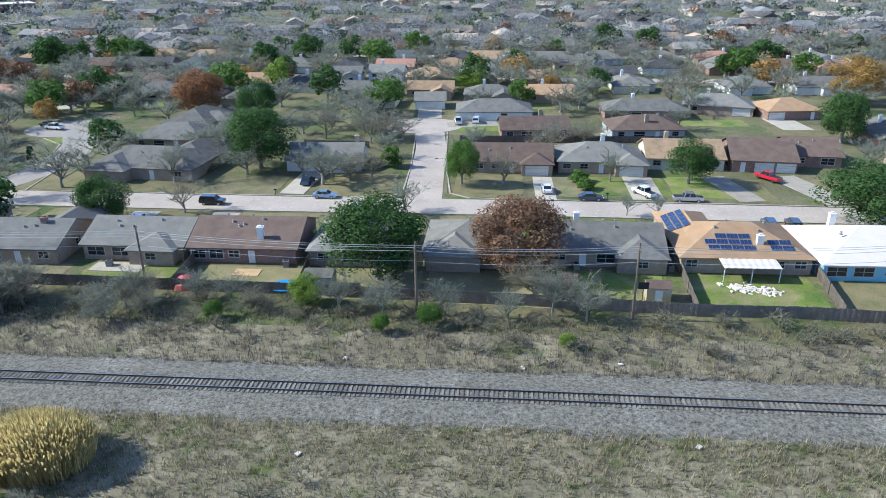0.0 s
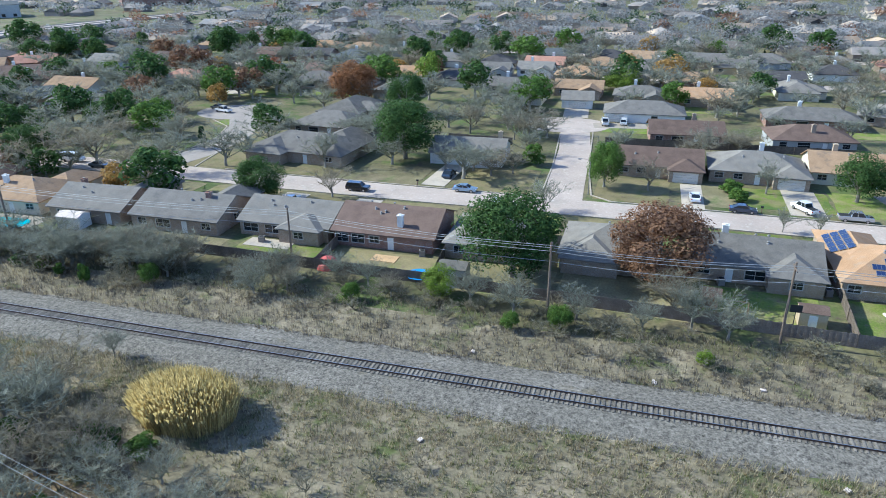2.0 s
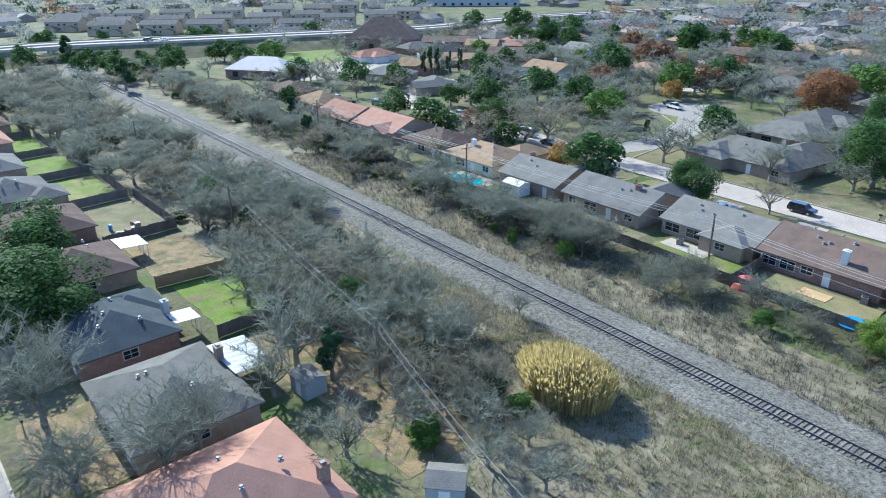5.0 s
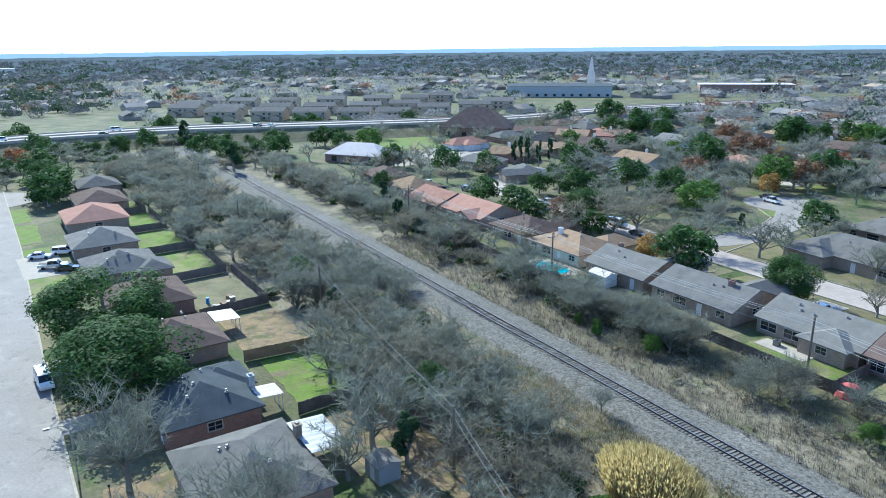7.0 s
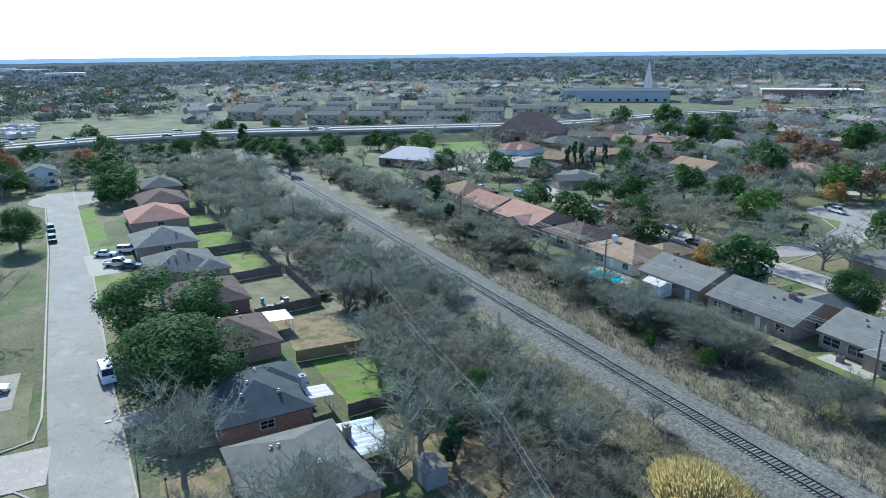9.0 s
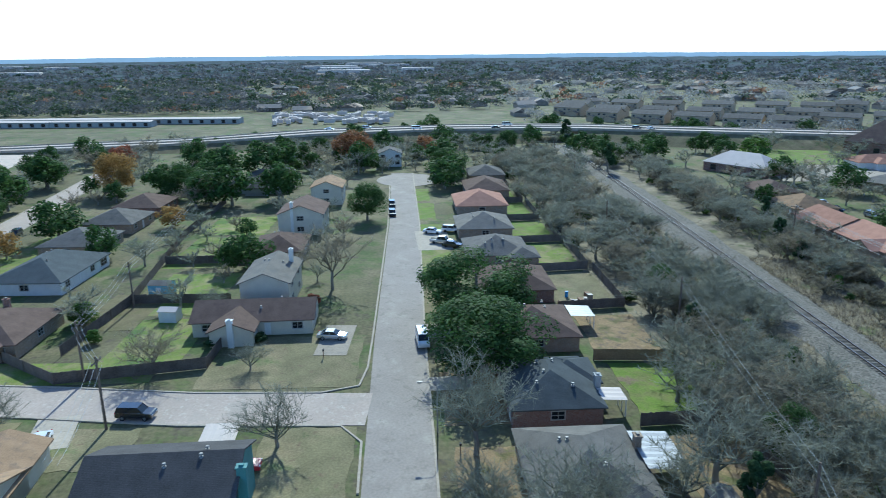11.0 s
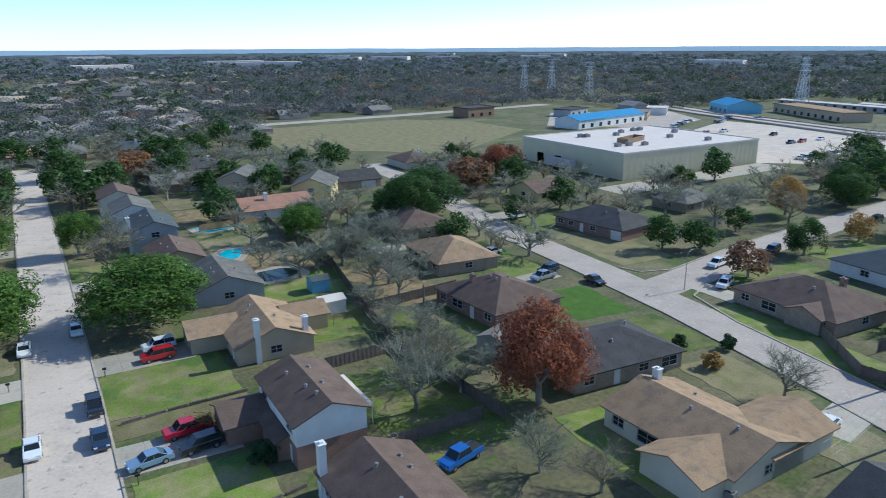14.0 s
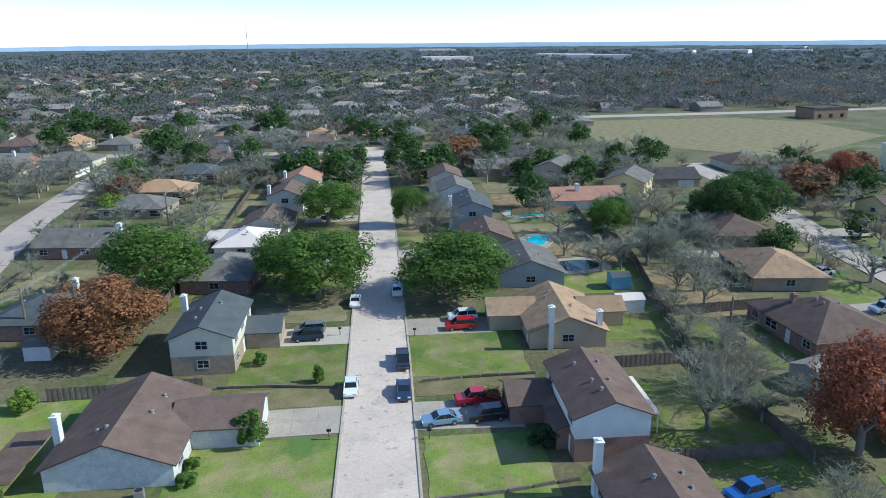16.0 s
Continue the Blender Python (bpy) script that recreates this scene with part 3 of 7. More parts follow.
# ---- trees ----
def bare_meshes(seed, kids, thin, twig, twigs, wide, low=0.16, reach=1.0):
    """Trunk and crown meshes of a leafless tree 1 unit high: limbs, branches and many fine twigs."""
    rng = random.Random(seed)
    tr, tw = Shape(), Shape()
    tr.tube((0, 0, -0.03), (0.01, 0, low * 0.6), 0.026, 0.021, 7).tube((0.01, 0, low * 0.6), (0.0, 0.01, low + 0.1), 0.021, 0.017, 7)
    tips = []

    def grow(p, d, length, r, level):
        d = d.normalized()
        bend = (d + Vector((rng.uniform(-0.3, 0.3), rng.uniform(-0.3, 0.3), rng.uniform(-0.05, 0.4)))).normalized()
        mid = p + d * length * 0.5
        end = mid + bend * length * 0.5
        n = 5 if level == 0 else 3
        if level < 2:
            tw.tube(p, mid, r, r * 0.72, n, False).tube(mid, end, r * 0.72, max(r * 0.4, thin), n, False)
        else:
            tw.tube(p, end, r, max(r * 0.4, thin), 3, False)
        if level >= len(kids) - 1:
            tips.append((p, mid, end))
            return
        for k in range(kids[level + 1]):
            f = rng.uniform(0.3, 1.0)
            q = p.lerp(mid, f * 2) if f < 0.5 else mid.lerp(end, f * 2 - 1)
            a = k * 2.4 + rng.uniform(-0.6, 0.6)
            side = Vector((math.cos(a), math.sin(a), rng.uniform(-0.25, 0.5)))
            grow(q, bend * rng.uniform(0.4, 0.9) + side * 0.7, length * rng.uniform(0.55, 0.78), max(r * 0.5, thin), level + 1)

    for k in range(kids[0]):
        a = k * 2.4 + rng.uniform(-0.4, 0.4)
        out = rng.uniform(0.15, 1.15)
        grow(Vector((0, 0.005, rng.uniform(low * 0.7, low + 0.1))), Vector((math.cos(a) * out, math.sin(a) * out, rng.uniform(0.75, 1.1))), rng.uniform(0.32, 0.44), 0.0105, 0)
    for k in range(twigs):
        p, mid, end = tips[rng.randrange(len(tips))]
        q = p.lerp(end, rng.uniform(0.2, 1.0))
        d = ((end - p).normalized() * 0.6 + Vector((rng.gauss(0, 0.6), rng.gauss(0, 0.6), rng.gauss(0.25, 0.5)))).normalized()
        u = d.orthogonal().normalized()
        a = rng.uniform(0, 6.283)
        u = (u * math.cos(a) + d.cross(u) * math.sin(a)) * wide
        tw.add([q - u, q + u, q + d * rng.uniform(0.05, 0.14) * reach], [(0, 1, 2)])
    return tr.mesh("trunk", M_bark), tw.mesh("crown", twig)


BARE = [bare_meshes(s, (9, 5, 4), 0.0009, m, 3000, 0.0016) for s, m in ((1, M_twig), (2, M_twig), (3, M_twigb), (4, M_twig))]
BARE_MID = [bare_meshes(s, (8, 3, 3), 0.0014, m, 1300, 0.0031, reach=1.15) for s, m in ((31, M_twig), (32, M_twig), (33, M_twigb))]
BARE_FAR = [bare_meshes(s, (6, 3), 0.0022, m, 440, 0.0062, reach=1.6) for s, m in ((11, M_twig), (12, M_twig), (13, M_twigb))]
BUSH = [bare_meshes(s, (8, 3), 0.0025, m, 520, 0.005, 0.03) for s, m in ((21, M_brush), (22, M_twigb), (23, M_brush))]


def leaf_cards(rng, n, size, lumps, rx, rz, z0):
    s = Shape()
    balls = []
    for k in range(lumps):
        a, b = rng.uniform(0, 6.283), rng.uniform(-0.75, 1.0)
        q = math.sqrt(max(0, 1 - b * b)) * rng.uniform(0.55, 0.85)
        balls.append((Vector((q * math.cos(a) * rx, q * math.sin(a) * rx, z0 + rz * b * 0.75)), rng.uniform(0.24, 0.42) * rx))
    balls.append((Vector((0, 0, z0)), rx * 0.6))
    for k in range(n):
        c, r = balls[rng.randrange(len(balls))]
        v = Vector((rng.gauss(0, 1), rng.gauss(0, 1), rng.gauss(0, 1) + 0.25)).normalized()
        p = c + v * r * rng.uniform(0.72, 1.08)
        nrm = (v + Vector((rng.uniform(-1, 1), rng.uniform(-1, 1), rng.uniform(-0.6, 1))) * 0.45).normalized()
        u = nrm.orthogonal().normalized()
        w = nrm.cross(u)
        a = rng.uniform(0, 6.283)
        u, w = u * math.cos(a) + w * math.sin(a), w * math.cos(a) - u * math.sin(a)
        h = size * rng.uniform(0.6, 1.4)
        s.add([p - u * h - w * h * 0.4, p + w * h * 0.9 + nrm * h * 0.2, p + u * h], [(0, 1, 2)])
    return s


def leafy_meshes(seed, n, size, leaf, rx=0.48, rz=0.47, z0=0.53, lumps=16):
    rng = random.Random(seed)
    tr = Shape()
    tr.tube((0, 0, -0.03), (0, 0, 0.22), 0.035, 0.026, 8)
    for k in range(6 if n > 2000 else 3):
        a = k * (1.05 if n > 2000 else 2.1) + rng.uniform(-0.3, 0.3)
        tip = Vector((math.cos(a) * rx * 0.7, math.sin(a) * rx * 0.7, z0 + rng.uniform(-0.1, 0.15)))
        tr.tube((0, 0, 0.2), tip * 0.55 + Vector((0, 0, 0.1)), 0.018, 0.012, 6).tube(tip * 0.55 + Vector((0, 0, 0.1)), tip, 0.012, 0.005, 5)
    return tr.mesh("trunk", M_bark), leaf_cards(rng, n, size, lumps, rx, rz, z0).mesh("crown", LF[leaf])


TREES = {}
TLABEL = {"oak": "dense evergreen live oak with a dark green crown", "green": "round green leafy yard tree", "lime": "low spreading yellow-green leafy tree", "pine": "dark conical evergreen tree",
          "rust": "tree in rust-orange autumn leaf", "brown": "broad tree in dry brown autumn leaf", "red": "broad tree in dark red autumn leaf", "gold": "tree in golden autumn leaf",
          "bare": "leafless grey winter tree with fine twigs", "bush": "leafless scrub bush beside the railway"}


def tree_meshes(kind, far, v):
    if kind == "bare":
        ms = (BARE_MID if far == "mid" else BARE_FAR if far else BARE)[v % (3 if far else 4)]
    elif kind == "bush":
        ms = BUSH[v % 3]
    else:
        key = (kind, far, v % 2)
        if key not in TREES:
            if kind == "pine":
                TREES[key] = leafy_meshes(40 + v, 600 if far else 4500, 0.05 if far else 0.022, kind, 0.2, 0.48, 0.52, 14)
            else:
                TREES[key] = leafy_meshes(50 + v + len(TREES), 1200 if far else 13000, 0.046 if far else 0.0165, kind, lumps=24 if far else 38)
        ms = TREES[key]
    return ms


def tree(kind, x, y, h, wide=1.0, far=False, group="trees"):
    """A tree h metres high; wide stretches its crown."""
    rng = random.Random(int(x * 31 + y * 17))
    ms = tree_meshes(kind, far, rng.randrange(4))
    TAKEN.append((x, y, 0.25 * h))
    m = pose(x, y, 0, 0, 0, rng.uniform(0, 360)) @ Matrix.Diagonal((h * wide, h * wide, h, 1))
    if kind == "bush":
        return tagged(part("bush", ms[1], None, None, "", m), TLABEL[kind], "bush", group)
    t = base("tree", m, TLABEL[kind], "tree", group)
    part("trunk", ms[0], None, t)
    part("crown", ms[1], None, t)
    return t


def shrub(x, y, h, w, leaf="green", label="clipped evergreen shrub beside the house"):
    ob = part("shrub", shared(("shrub", leaf), lambda: leaf_cards(random.Random(5), 2200, 0.048, 15, 0.5, 0.45, 0.45).mesh("shrub", LF[leaf])), None, None, "", pose(x, y, 0, 0, 0, x * 40) @ Matrix.Diagonal((w, w, h, 1)))
    return tagged(ob, label, "shrub")


# ---- vehicles ----
def loft(profile, half):
    """Body from a side profile of (x, z), with the sides drawn in towards the top."""
    s = Shape()
    n = len(profile)
    zt = max(z for _, z in profile)
    for sy in (-1, 1):
        s.v += [(px, sy * half * (1 - 0.10 * max(0, (z - 0.5) / zt)), z) for px, z in profile]
    s.f += [tuple(range(n)), tuple(range(2 * n - 1, n - 1, -1))] + [(k, n + k, n + (k + 1) % n, (k + 1) % n) for k in range(n)]
    return s


CARS = {
    "sedan": dict(L=4.75, body=[(-2.35, 0.35), (2.3, 0.3), (2.37, 0.6), (2.2, 0.78), (1.0, 0.95), (-1.6, 0.98), (-2.3, 0.92), (-2.38, 0.6)], cab=[(1.05, 0.93), (0.35, 1.38), (-0.9, 1.42), (-1.75, 0.97)], wb=1.4),
    "suv": dict(L=4.8, body=[(-2.35, 0.4), (2.3, 0.35), (2.38, 0.75), (2.2, 0.98), (1.15, 1.08), (-2.3, 1.1), (-2.4, 0.7)], cab=[(1.2, 1.06), (0.55, 1.66), (-2.0, 1.70), (-2.3, 1.08)], wb=1.42),
    "pickup": dict(L=5.6, body=[(-2.8, 0.45), (2.7, 0.4), (2.8, 0.8), (2.65, 1.02), (1.5, 1.10), (-2.75, 1.12), (-2.8, 0.8)], cab=[(1.5, 1.08), (0.85, 1.76), (-0.7, 1.78), (-0.95, 1.1)], wb=1.75),
    "van": dict(L=5.4, body=[(-2.65, 0.4), (2.5, 0.35), (2.65, 0.8), (2.5, 1.1), (1.9, 1.25), (-2.65, 1.3), (-2.7, 0.8)], cab=[(1.9, 1.22), (1.2, 2.0), (-2.55, 2.05), (-2.65, 1.28)], wb=1.6),
}


def car(x, y, yaw, kind="sedan", colour="white", label=""):
    c = CARS[kind]
    near = math.hypot(x, y) < 135
    body = {"sedan": "sedan", "suv": "sport utility vehicle", "pickup": "pickup truck", "van": "van"}[kind]
    t = base("car", pose(x, y, 0.03, 0, 0, yaw), label or f"parked {'light blue' if colour == 'lblue' else colour} {body} with dark windows", "car", "parked cars")

    def make_body():
        me = loft(c["body"], 0.92).mesh("body", CARC[colour])
        bm = bmesh.new()
        bm.from_mesh(me)
        bmesh.ops.recalc_face_normals(bm, faces=bm.faces)
        bmesh.ops.bevel(bm, geom=bm.edges[:], offset=0.06, segments=2, affect="EDGES", profile=0.6)
        bm.to_mesh(me)
        bm.free()
        return me

    part("body", shared(("body", kind, colour), make_body), None, t)
    part("cabin_glass", shared(("cab", kind), lambda: loft(c["cab"], 0.86).mesh("cabin_glass", M_glass)), None, t, "dark tinted windows")
    (x0, z0), (x1, z1), (x2, z2), (x3, z3) = c["cab"]

    def make_roof():
        s = Shape().box(x2 - 0.05, x1 + 0.05, -0.72, 0.72, z1 - 0.04, max(z1, z2) + 0.04)
        for px, pz, qx, qz in ((x0, z0, x1, z1), (x3, z3, x2, z2)):
            for sy in (-1, 1):
                s.tube((px, sy * 0.82, pz), (qx, sy * 0.74, qz), 0.06, 0.05, 5)
        for sy in (-1, 1):
            mx = (x1 + x2) / 2
            s.tube((mx, sy * 0.85, z0), (mx, sy * 0.76, z1), 0.05, 0.05, 5)
        return s.mesh("roof", CARC[colour])

    part("roof", shared(("croof", kind, colour), make_roof), None, t)
    if kind == "pickup":
        part("cargo_bed", shared("bed", lambda: Shape().box(-2.7, -1.0, -0.72, 0.72, 1.08, 1.135).mesh("cargo_bed", M_tyre)), None, t, "black open cargo bed")
    for sx in (-1, 1):
        for sy in (-1, 1):
            wh = part("wheel", shared("wheel", lambda: Shape().tube((0, -0.11, 0), (0, 0.11, 0), 0.34, 0.34, 16).mesh("wheel", M_tyre)), None, t, "", pose(sx * c["wb"], sy * 0.83, 0.34))
            if near:
                part("rim", shared("rim", lambda: Shape().tube((0, -0.125, 0), (0, 0.125, 0), 0.2, 0.2, 12).mesh("rim", M_rim)), None, wh)
    for sy in (-1, 1) if near else ():
        part("headlight", shared("headlight", lambda: Shape().box(-0.06, 0.05, -0.18, 0.18, -0.07, 0.07).mesh("headlight", M_lampwh)), None, t, "", pose(c["L"] / 2 - 0.08, sy * 0.62, 0.72))
        part("taillight", shared("taillight", lambda: Shape().box(-0.05, 0.06, -0.1, 0.1, -0.12, 0.12).mesh("taillight", M_lampred)), None, t, "", pose(-c["L"] / 2 + 0.05, sy * 0.74, 0.85))
    return t


# ---- yard things ----
def fence(pts, h=1.8, material=None, label="weathered grey-brown wooden board fence"):
    t = base("fence", pose(*pts[0], 0), label, "fence", "yard fences")
    s = Shape()
    post = shared(("post", h), lambda: Shape().box(-0.05, 0.05, -0.05, 0.05, 0, h + 0.1).mesh("post", M_fence))
    rng = random.Random(int(pts[0][0] * 5))
    for (ax, ay), (bx, by) in zip(pts, pts[1:]):
        a, b = Vector((ax - pts[0][0], ay - pts[0][1], 0)), Vector((bx - pts[0][0], by - pts[0][1], 0))
        L = (b - a).length
        d = (b - a) / L
        nrm = Vector((-d.y, d.x, 0)) * 0.012
        n = max(1, int(L / 0.34))
        line = []
        for k in range(n):
            h0 = h + rng.uniform(-0.05, 0.05)
            side = nrm if k % 2 else -nrm
            for f in (k * L / n, (k + 1) * L / n - 0.004):
                line.append((a + d * f + side, h0))
        j = len(line)
        vs = [(c.x + o.x, c.y + o.y, z) for o in (nrm, -nrm) for c, top in line for z in (0.03, top)]
        fs = [(2 * k, 2 * k + 2, 2 * k + 3, 2 * k + 1) for k in range(j - 1)] + [(2 * j + 2 * k + 1, 2 * j + 2 * k + 3, 2 * j + 2 * k + 2, 2 * j + 2 * k) for k in range(j - 1)]
        fs += [(2 * k + 1, 2 * k + 3, 2 * j + 2 * k + 3, 2 * j + 2 * k + 1) for k in range(j - 1)]
        s.add(vs, fs)
        m = max(1, int(L / 7))
        for k in range(m + 1):
            c = a.lerp(b, k / m) + nrm * 6
            part("post", post, None, t, "", pose(c.x, c.y, 0, 0, 0, math.degrees(math.atan2(d.y, d.x))))
    part("panel", s, material or M_fence, t)
    return t


def power_pole(x, y, h, yaw, arm=True, label="weathered wooden utility pole with a crossarm"):
    t = base("utility_pole", pose(x, y, 0, 0, 0, yaw), label, "utility pole", "utility poles")
    part("pole", Shape().tube((0, 0, -0.2), (0, 0, h), 0.19, 0.13, 10), M_pole, t)
    if arm:
        part("crossarm", Shape().box(-0.06, 0.06, -1.2, 1.2, h - 0.75, h - 0.62).tube((0, -0.6, h - 0.7), (0, 0, h - 1.3), 0.025, 0.025, 5).tube((0, 0.6, h - 0.7), (0, 0, h - 1.3), 0.025, 0.025, 5), M_pole, t)
        for u in (-1.1, 0.35, 1.1):
            part("insulator", shared("insul", lambda: Shape().tube((0, 0, 0), (0, 0, 0.12), 0.05, 0.06, 8).tube((0, 0, 0.12), (0, 0, 0.2), 0.04, 0.03, 8).mesh("insulator", M_vent)), None, t, "", pose(0, u, h - 0.62))
    return t


def wire(a, b, sag=0.6, r=0.018):
    s = Shape()
    a, b = Vector(a), Vector(b)
    side = (b - a).cross(Vector((0, 0, 1))).normalized() * r
    lift = Vector((0, 0, r))
    for k in range(13):
        f = k / 12
        p = a.lerp(b, f) - Vector((0, 0, 4 * sag * f * (1 - f)))
        s.v += [tuple(p + side), tuple(p + lift), tuple(p - side), tuple(p - lift)]
    s.f = [(4 * k + q, 4 * k + (q + 1) % 4, 4 * k + 4 + (q + 1) % 4, 4 * k + 4 + q) for k in range(12) for q in range(4)]
    ob = part("cable", s, M_wire)
    return tagged(ob, "weathered grey overhead cable strung between utility poles", "cable", "cables")


def street_lamp(x, y, h, yaw):
    t = base("street_lamp", pose(x, y, 0, 0, 0, yaw), "grey metal street lamp with a curved arm", "street lamp", "street lamps")
    part("pole", Shape().tube((0, 0, 0), (0, 0, h - 0.6), 0.09, 0.06, 8).tube((0, 0, h - 0.6), (0.5, 0, h), 0.05, 0.04, 6).tube((0.5, 0, h), (1.8, 0, h + 0.1), 0.04, 0.035, 6), M_vent, t)
    part("lamp_head", Shape().box(1.7, 2.35, -0.14, 0.14, h + 0.02, h + 0.16).box(1.8, 2.3, -0.1, 0.1, h - 0.04, h + 0.02), M_vent, t)
    return t


def shed(x, y, yaw, w, d, h=2.0, wall="white", roof="lgrey", label="small garden shed with a pitched roof"):
    t = base("shed", pose(x, y, 0, 0, 0, yaw), label, "shed", "sheds")
    wm = W[wall] if wall in W else M_corr
    part("wall", wall_shape(w, d, h, "gable", 0.35, {"s": [(-0.5, 0.5, 0, 1.75)]}, 0.08), wm, t)
    part("door", Shape().box(-0.49, 0.49, -d / 2 + 0.02, -d / 2 + 0.06, 0.02, 1.74), M_trim, t)
    part("roof", roof_shape(w, d, h, "gable", 0.35, 0.15, 0.06), R[roof], t)
    return t


def pool(x, y, yaw, w, d, water, label):
    t = base("swimming_pool", pose(x, y, 0, 0, 0, yaw), label, "swimming pool")
    n = 24
    out = [(w / 2 * math.copysign(abs(math.cos(a)) ** 0.7, math.cos(a)), d / 2 * math.copysign(abs(math.sin(a)) ** 0.7, math.sin(a)) * (1 + 0.15 * math.cos(a))) for a in [2 * math.pi * k / n for k in range(n)]]
    deck = [(px * 1.0 + math.copysign(1.8, px), py + math.copysign(1.6, py)) for px, py in out]
    part("deck", Shape().prism(deck, -0.05, 0.05), M_drive, t, "pale concrete pool deck")
    part("coping", Shape().prism([(px * 1.06, py * 1.08) for px, py in out], 0.05, 0.10), M_kerb, t)
    part("water", Shape().prism(out, 0.05, 0.115), water, t, "still pool water")
    return t


# ---- railway ----
def rail_y(x):
    return 62.6 - 0.083 * x - 0.00006 * (x + 150) ** 2 * (x < -150)


RAIL = [(x, rail_y(x)) for x in range(160, -331, -14)]
structure("scrub", ribbon(Shape(), [(x, y - 9) for x, y in RAIL], 46, -0.1, 0.0), M_scrub, "strip of dry scrub grass along the railway", "grass")
bed = Shape()
prof = [(-5.5, 0.01), (-4.0, 0.16), (-2.3, 0.455), (2.3, 0.455), (3.7, 0.16), (5.4, 0.01)]
rows = []
edge_rng = random.Random(17)
for k in range(246):
    bx = 160 - 2.0 * k
    slope_b = rail_y(bx + 1) - rail_y(bx - 1)
    d = Vector((-2, -slope_b, 0)).normalized()
    wob = [1.1 * noise.noise(Vector((bx * 0.09, side, 0))) + 0.5 * noise.noise(Vector((bx * 0.4, side, 4))) for side in (1, 9)]
    rows.append([(bx - d.y * -(q + ex), rail_y(bx) + d.x * -(q + ex), z + dz) for (q, z), ex, dz in zip(prof, (wob[0], wob[0] * 0.4, 0, 0, wob[1] * 0.4, wob[1]), [0] + [edge_rng.uniform(-0.015, 0.015) for _ in range(4)] + [0])])
n = len(prof)
bed.v = [v for r in rows for v in r]
bed.f = [(k * n + q, k * n + q + 1, (k + 1) * n + q + 1, (k + 1) * n + q) for k in range(len(rows) - 1) for q in range(n - 1)]
structure("ballast", bed, M_ballast, "grey crushed stone railway ballast bed", "ballast")
track = base("railway_track", pose(0, 0, 0), "single railway track with steel rails on wooden sleepers", "railway track", "", "structure")
for off in (-0.75, 0.75):
    s, top = Shape(), Shape()
    ribbon(s, RAIL, 0.075, 0.55, 0.70, off)
    ribbon(s, RAIL, 0.15, 0.53, 0.555, off)
    ribbon(top, RAIL, 0.075, 0.70, 0.712, off)
    r = part("rail", s, M_rail, track, "rusty steel rail")
    part("rail_head", top, M_railtop, r, "bright worn rail head")
tie = Shape().box(-0.115, 0.115, -1.3, 1.3, 0.36, 0.53).mesh("sleeper", M_tie)
far_ties = Shape()
x, k = 150.0, 0
while x > -320:
    y = rail_y(x)
    turn = math.degrees(math.atan(-0.083 - 0.00012 * (x + 150) * (x < -150)))
    if -96 < x < 58:
        part("sleeper", tie, None, track, "", pose(x, y, 0, 0, 0, turn + math.sin(k * 1.7)))
    else:
        c, sn = math.cos(radians(turn)), math.sin(radians(turn))
        far_ties.prism([(x + u * c - v * sn, y + u * sn + v * c) for u, v in ((-0.115, -1.3), (0.115, -1.3), (0.115, 1.3), (-0.115, 1.3))], 0.36, 0.53)
    x -= 0.52
    k += 1
tagged(part("sleepers", far_ties, M_tie, track), "", "", "", "stuff")

# ---- streets ----
NST = [(190, 103), (130, 110), (69, 116.9), (31, 120.8), (-3, 123.7), (-31, 125.7), (-77, 130), (-122, 134.5), (-150, 136.5), (-166, 140.5), (-180, 150), (-187, 164)]
street("road_north", NST, 8.4, M_concrete, "pale worn concrete residential street")
kerb([(x, y - 4.3) for x, y in NST])
kerb([(x, y + 4.6) for x, y in NST[:4]] + [(5, 127.8)])
kerb([(-11, 128.7)] + [(x, y + 4.6) for x, y in NST[5:7]])
CDS = [(-4.2, 124), (-3.8, 140), (-3.0, 165), (-3.5, 182)]
street("road_culdesac", CDS, 7.4, M_concrete, "pale concrete side street ending in a turning circle", 0.034)
structure("road_turning_circle", Shape().prism([(-6 + 11.5 * math.cos(k * math.pi / 12), 190 + 9 * math.sin(k * math.pi / 12)) for k in range(24)], -0.1, 0.038), M_concrete, "pale concrete turning circle", "road")
kerb([(5, 127.8), (1.2, 131), (0.4, 150), (1.0, 182)])
kerb([(-11, 128.7), (-8.2, 132), (-7.3, 150), (-7.2, 180)])
structure("road_turning_circle", Shape().prism([(-189 + 10 * math.cos(k * math.pi / 12), 170 + 9 * math.sin(k * math.pi / 12)) for k in range(24)], -0.1, 0.038), M_concrete, "pale concrete turning circle", "road")
SIDE = [(-94, 132), (-89.5, 146), (-88.5, 160), (-92, 174), (-98, 186)]
street("road_side", SIDE, 8.0, M_asphalt, "pale concrete side street ending in a turning circle", 0.036)
structure("road_turning_circle", Shape().prism([(-102 + 12 * math.cos(k * math.pi / 12), 190 + 10 * math.sin(k * math.pi / 12)) for k in range(24)], -0.1, 0.04), M_asphalt, "pale concrete turning circle", "road")
TAKEN.extend([(-102, 190, 12), (-189, 170, 10), (-6, 190, 15), (-4, 204, 6)])
kerb([(-84.5, 135), (-85.3, 147), (-84.3, 160), (-87.5, 176)])
kerb([(-100, 136.5), (-94, 147), (-92.7, 160), (-96, 172), (-104, 179)])
WST = [(-10, -1.0), (-40, 0.6), (-64, 1.7), (-104, 3.0), (-180, 6.7), (-238, 8.3), (-262, 9)]
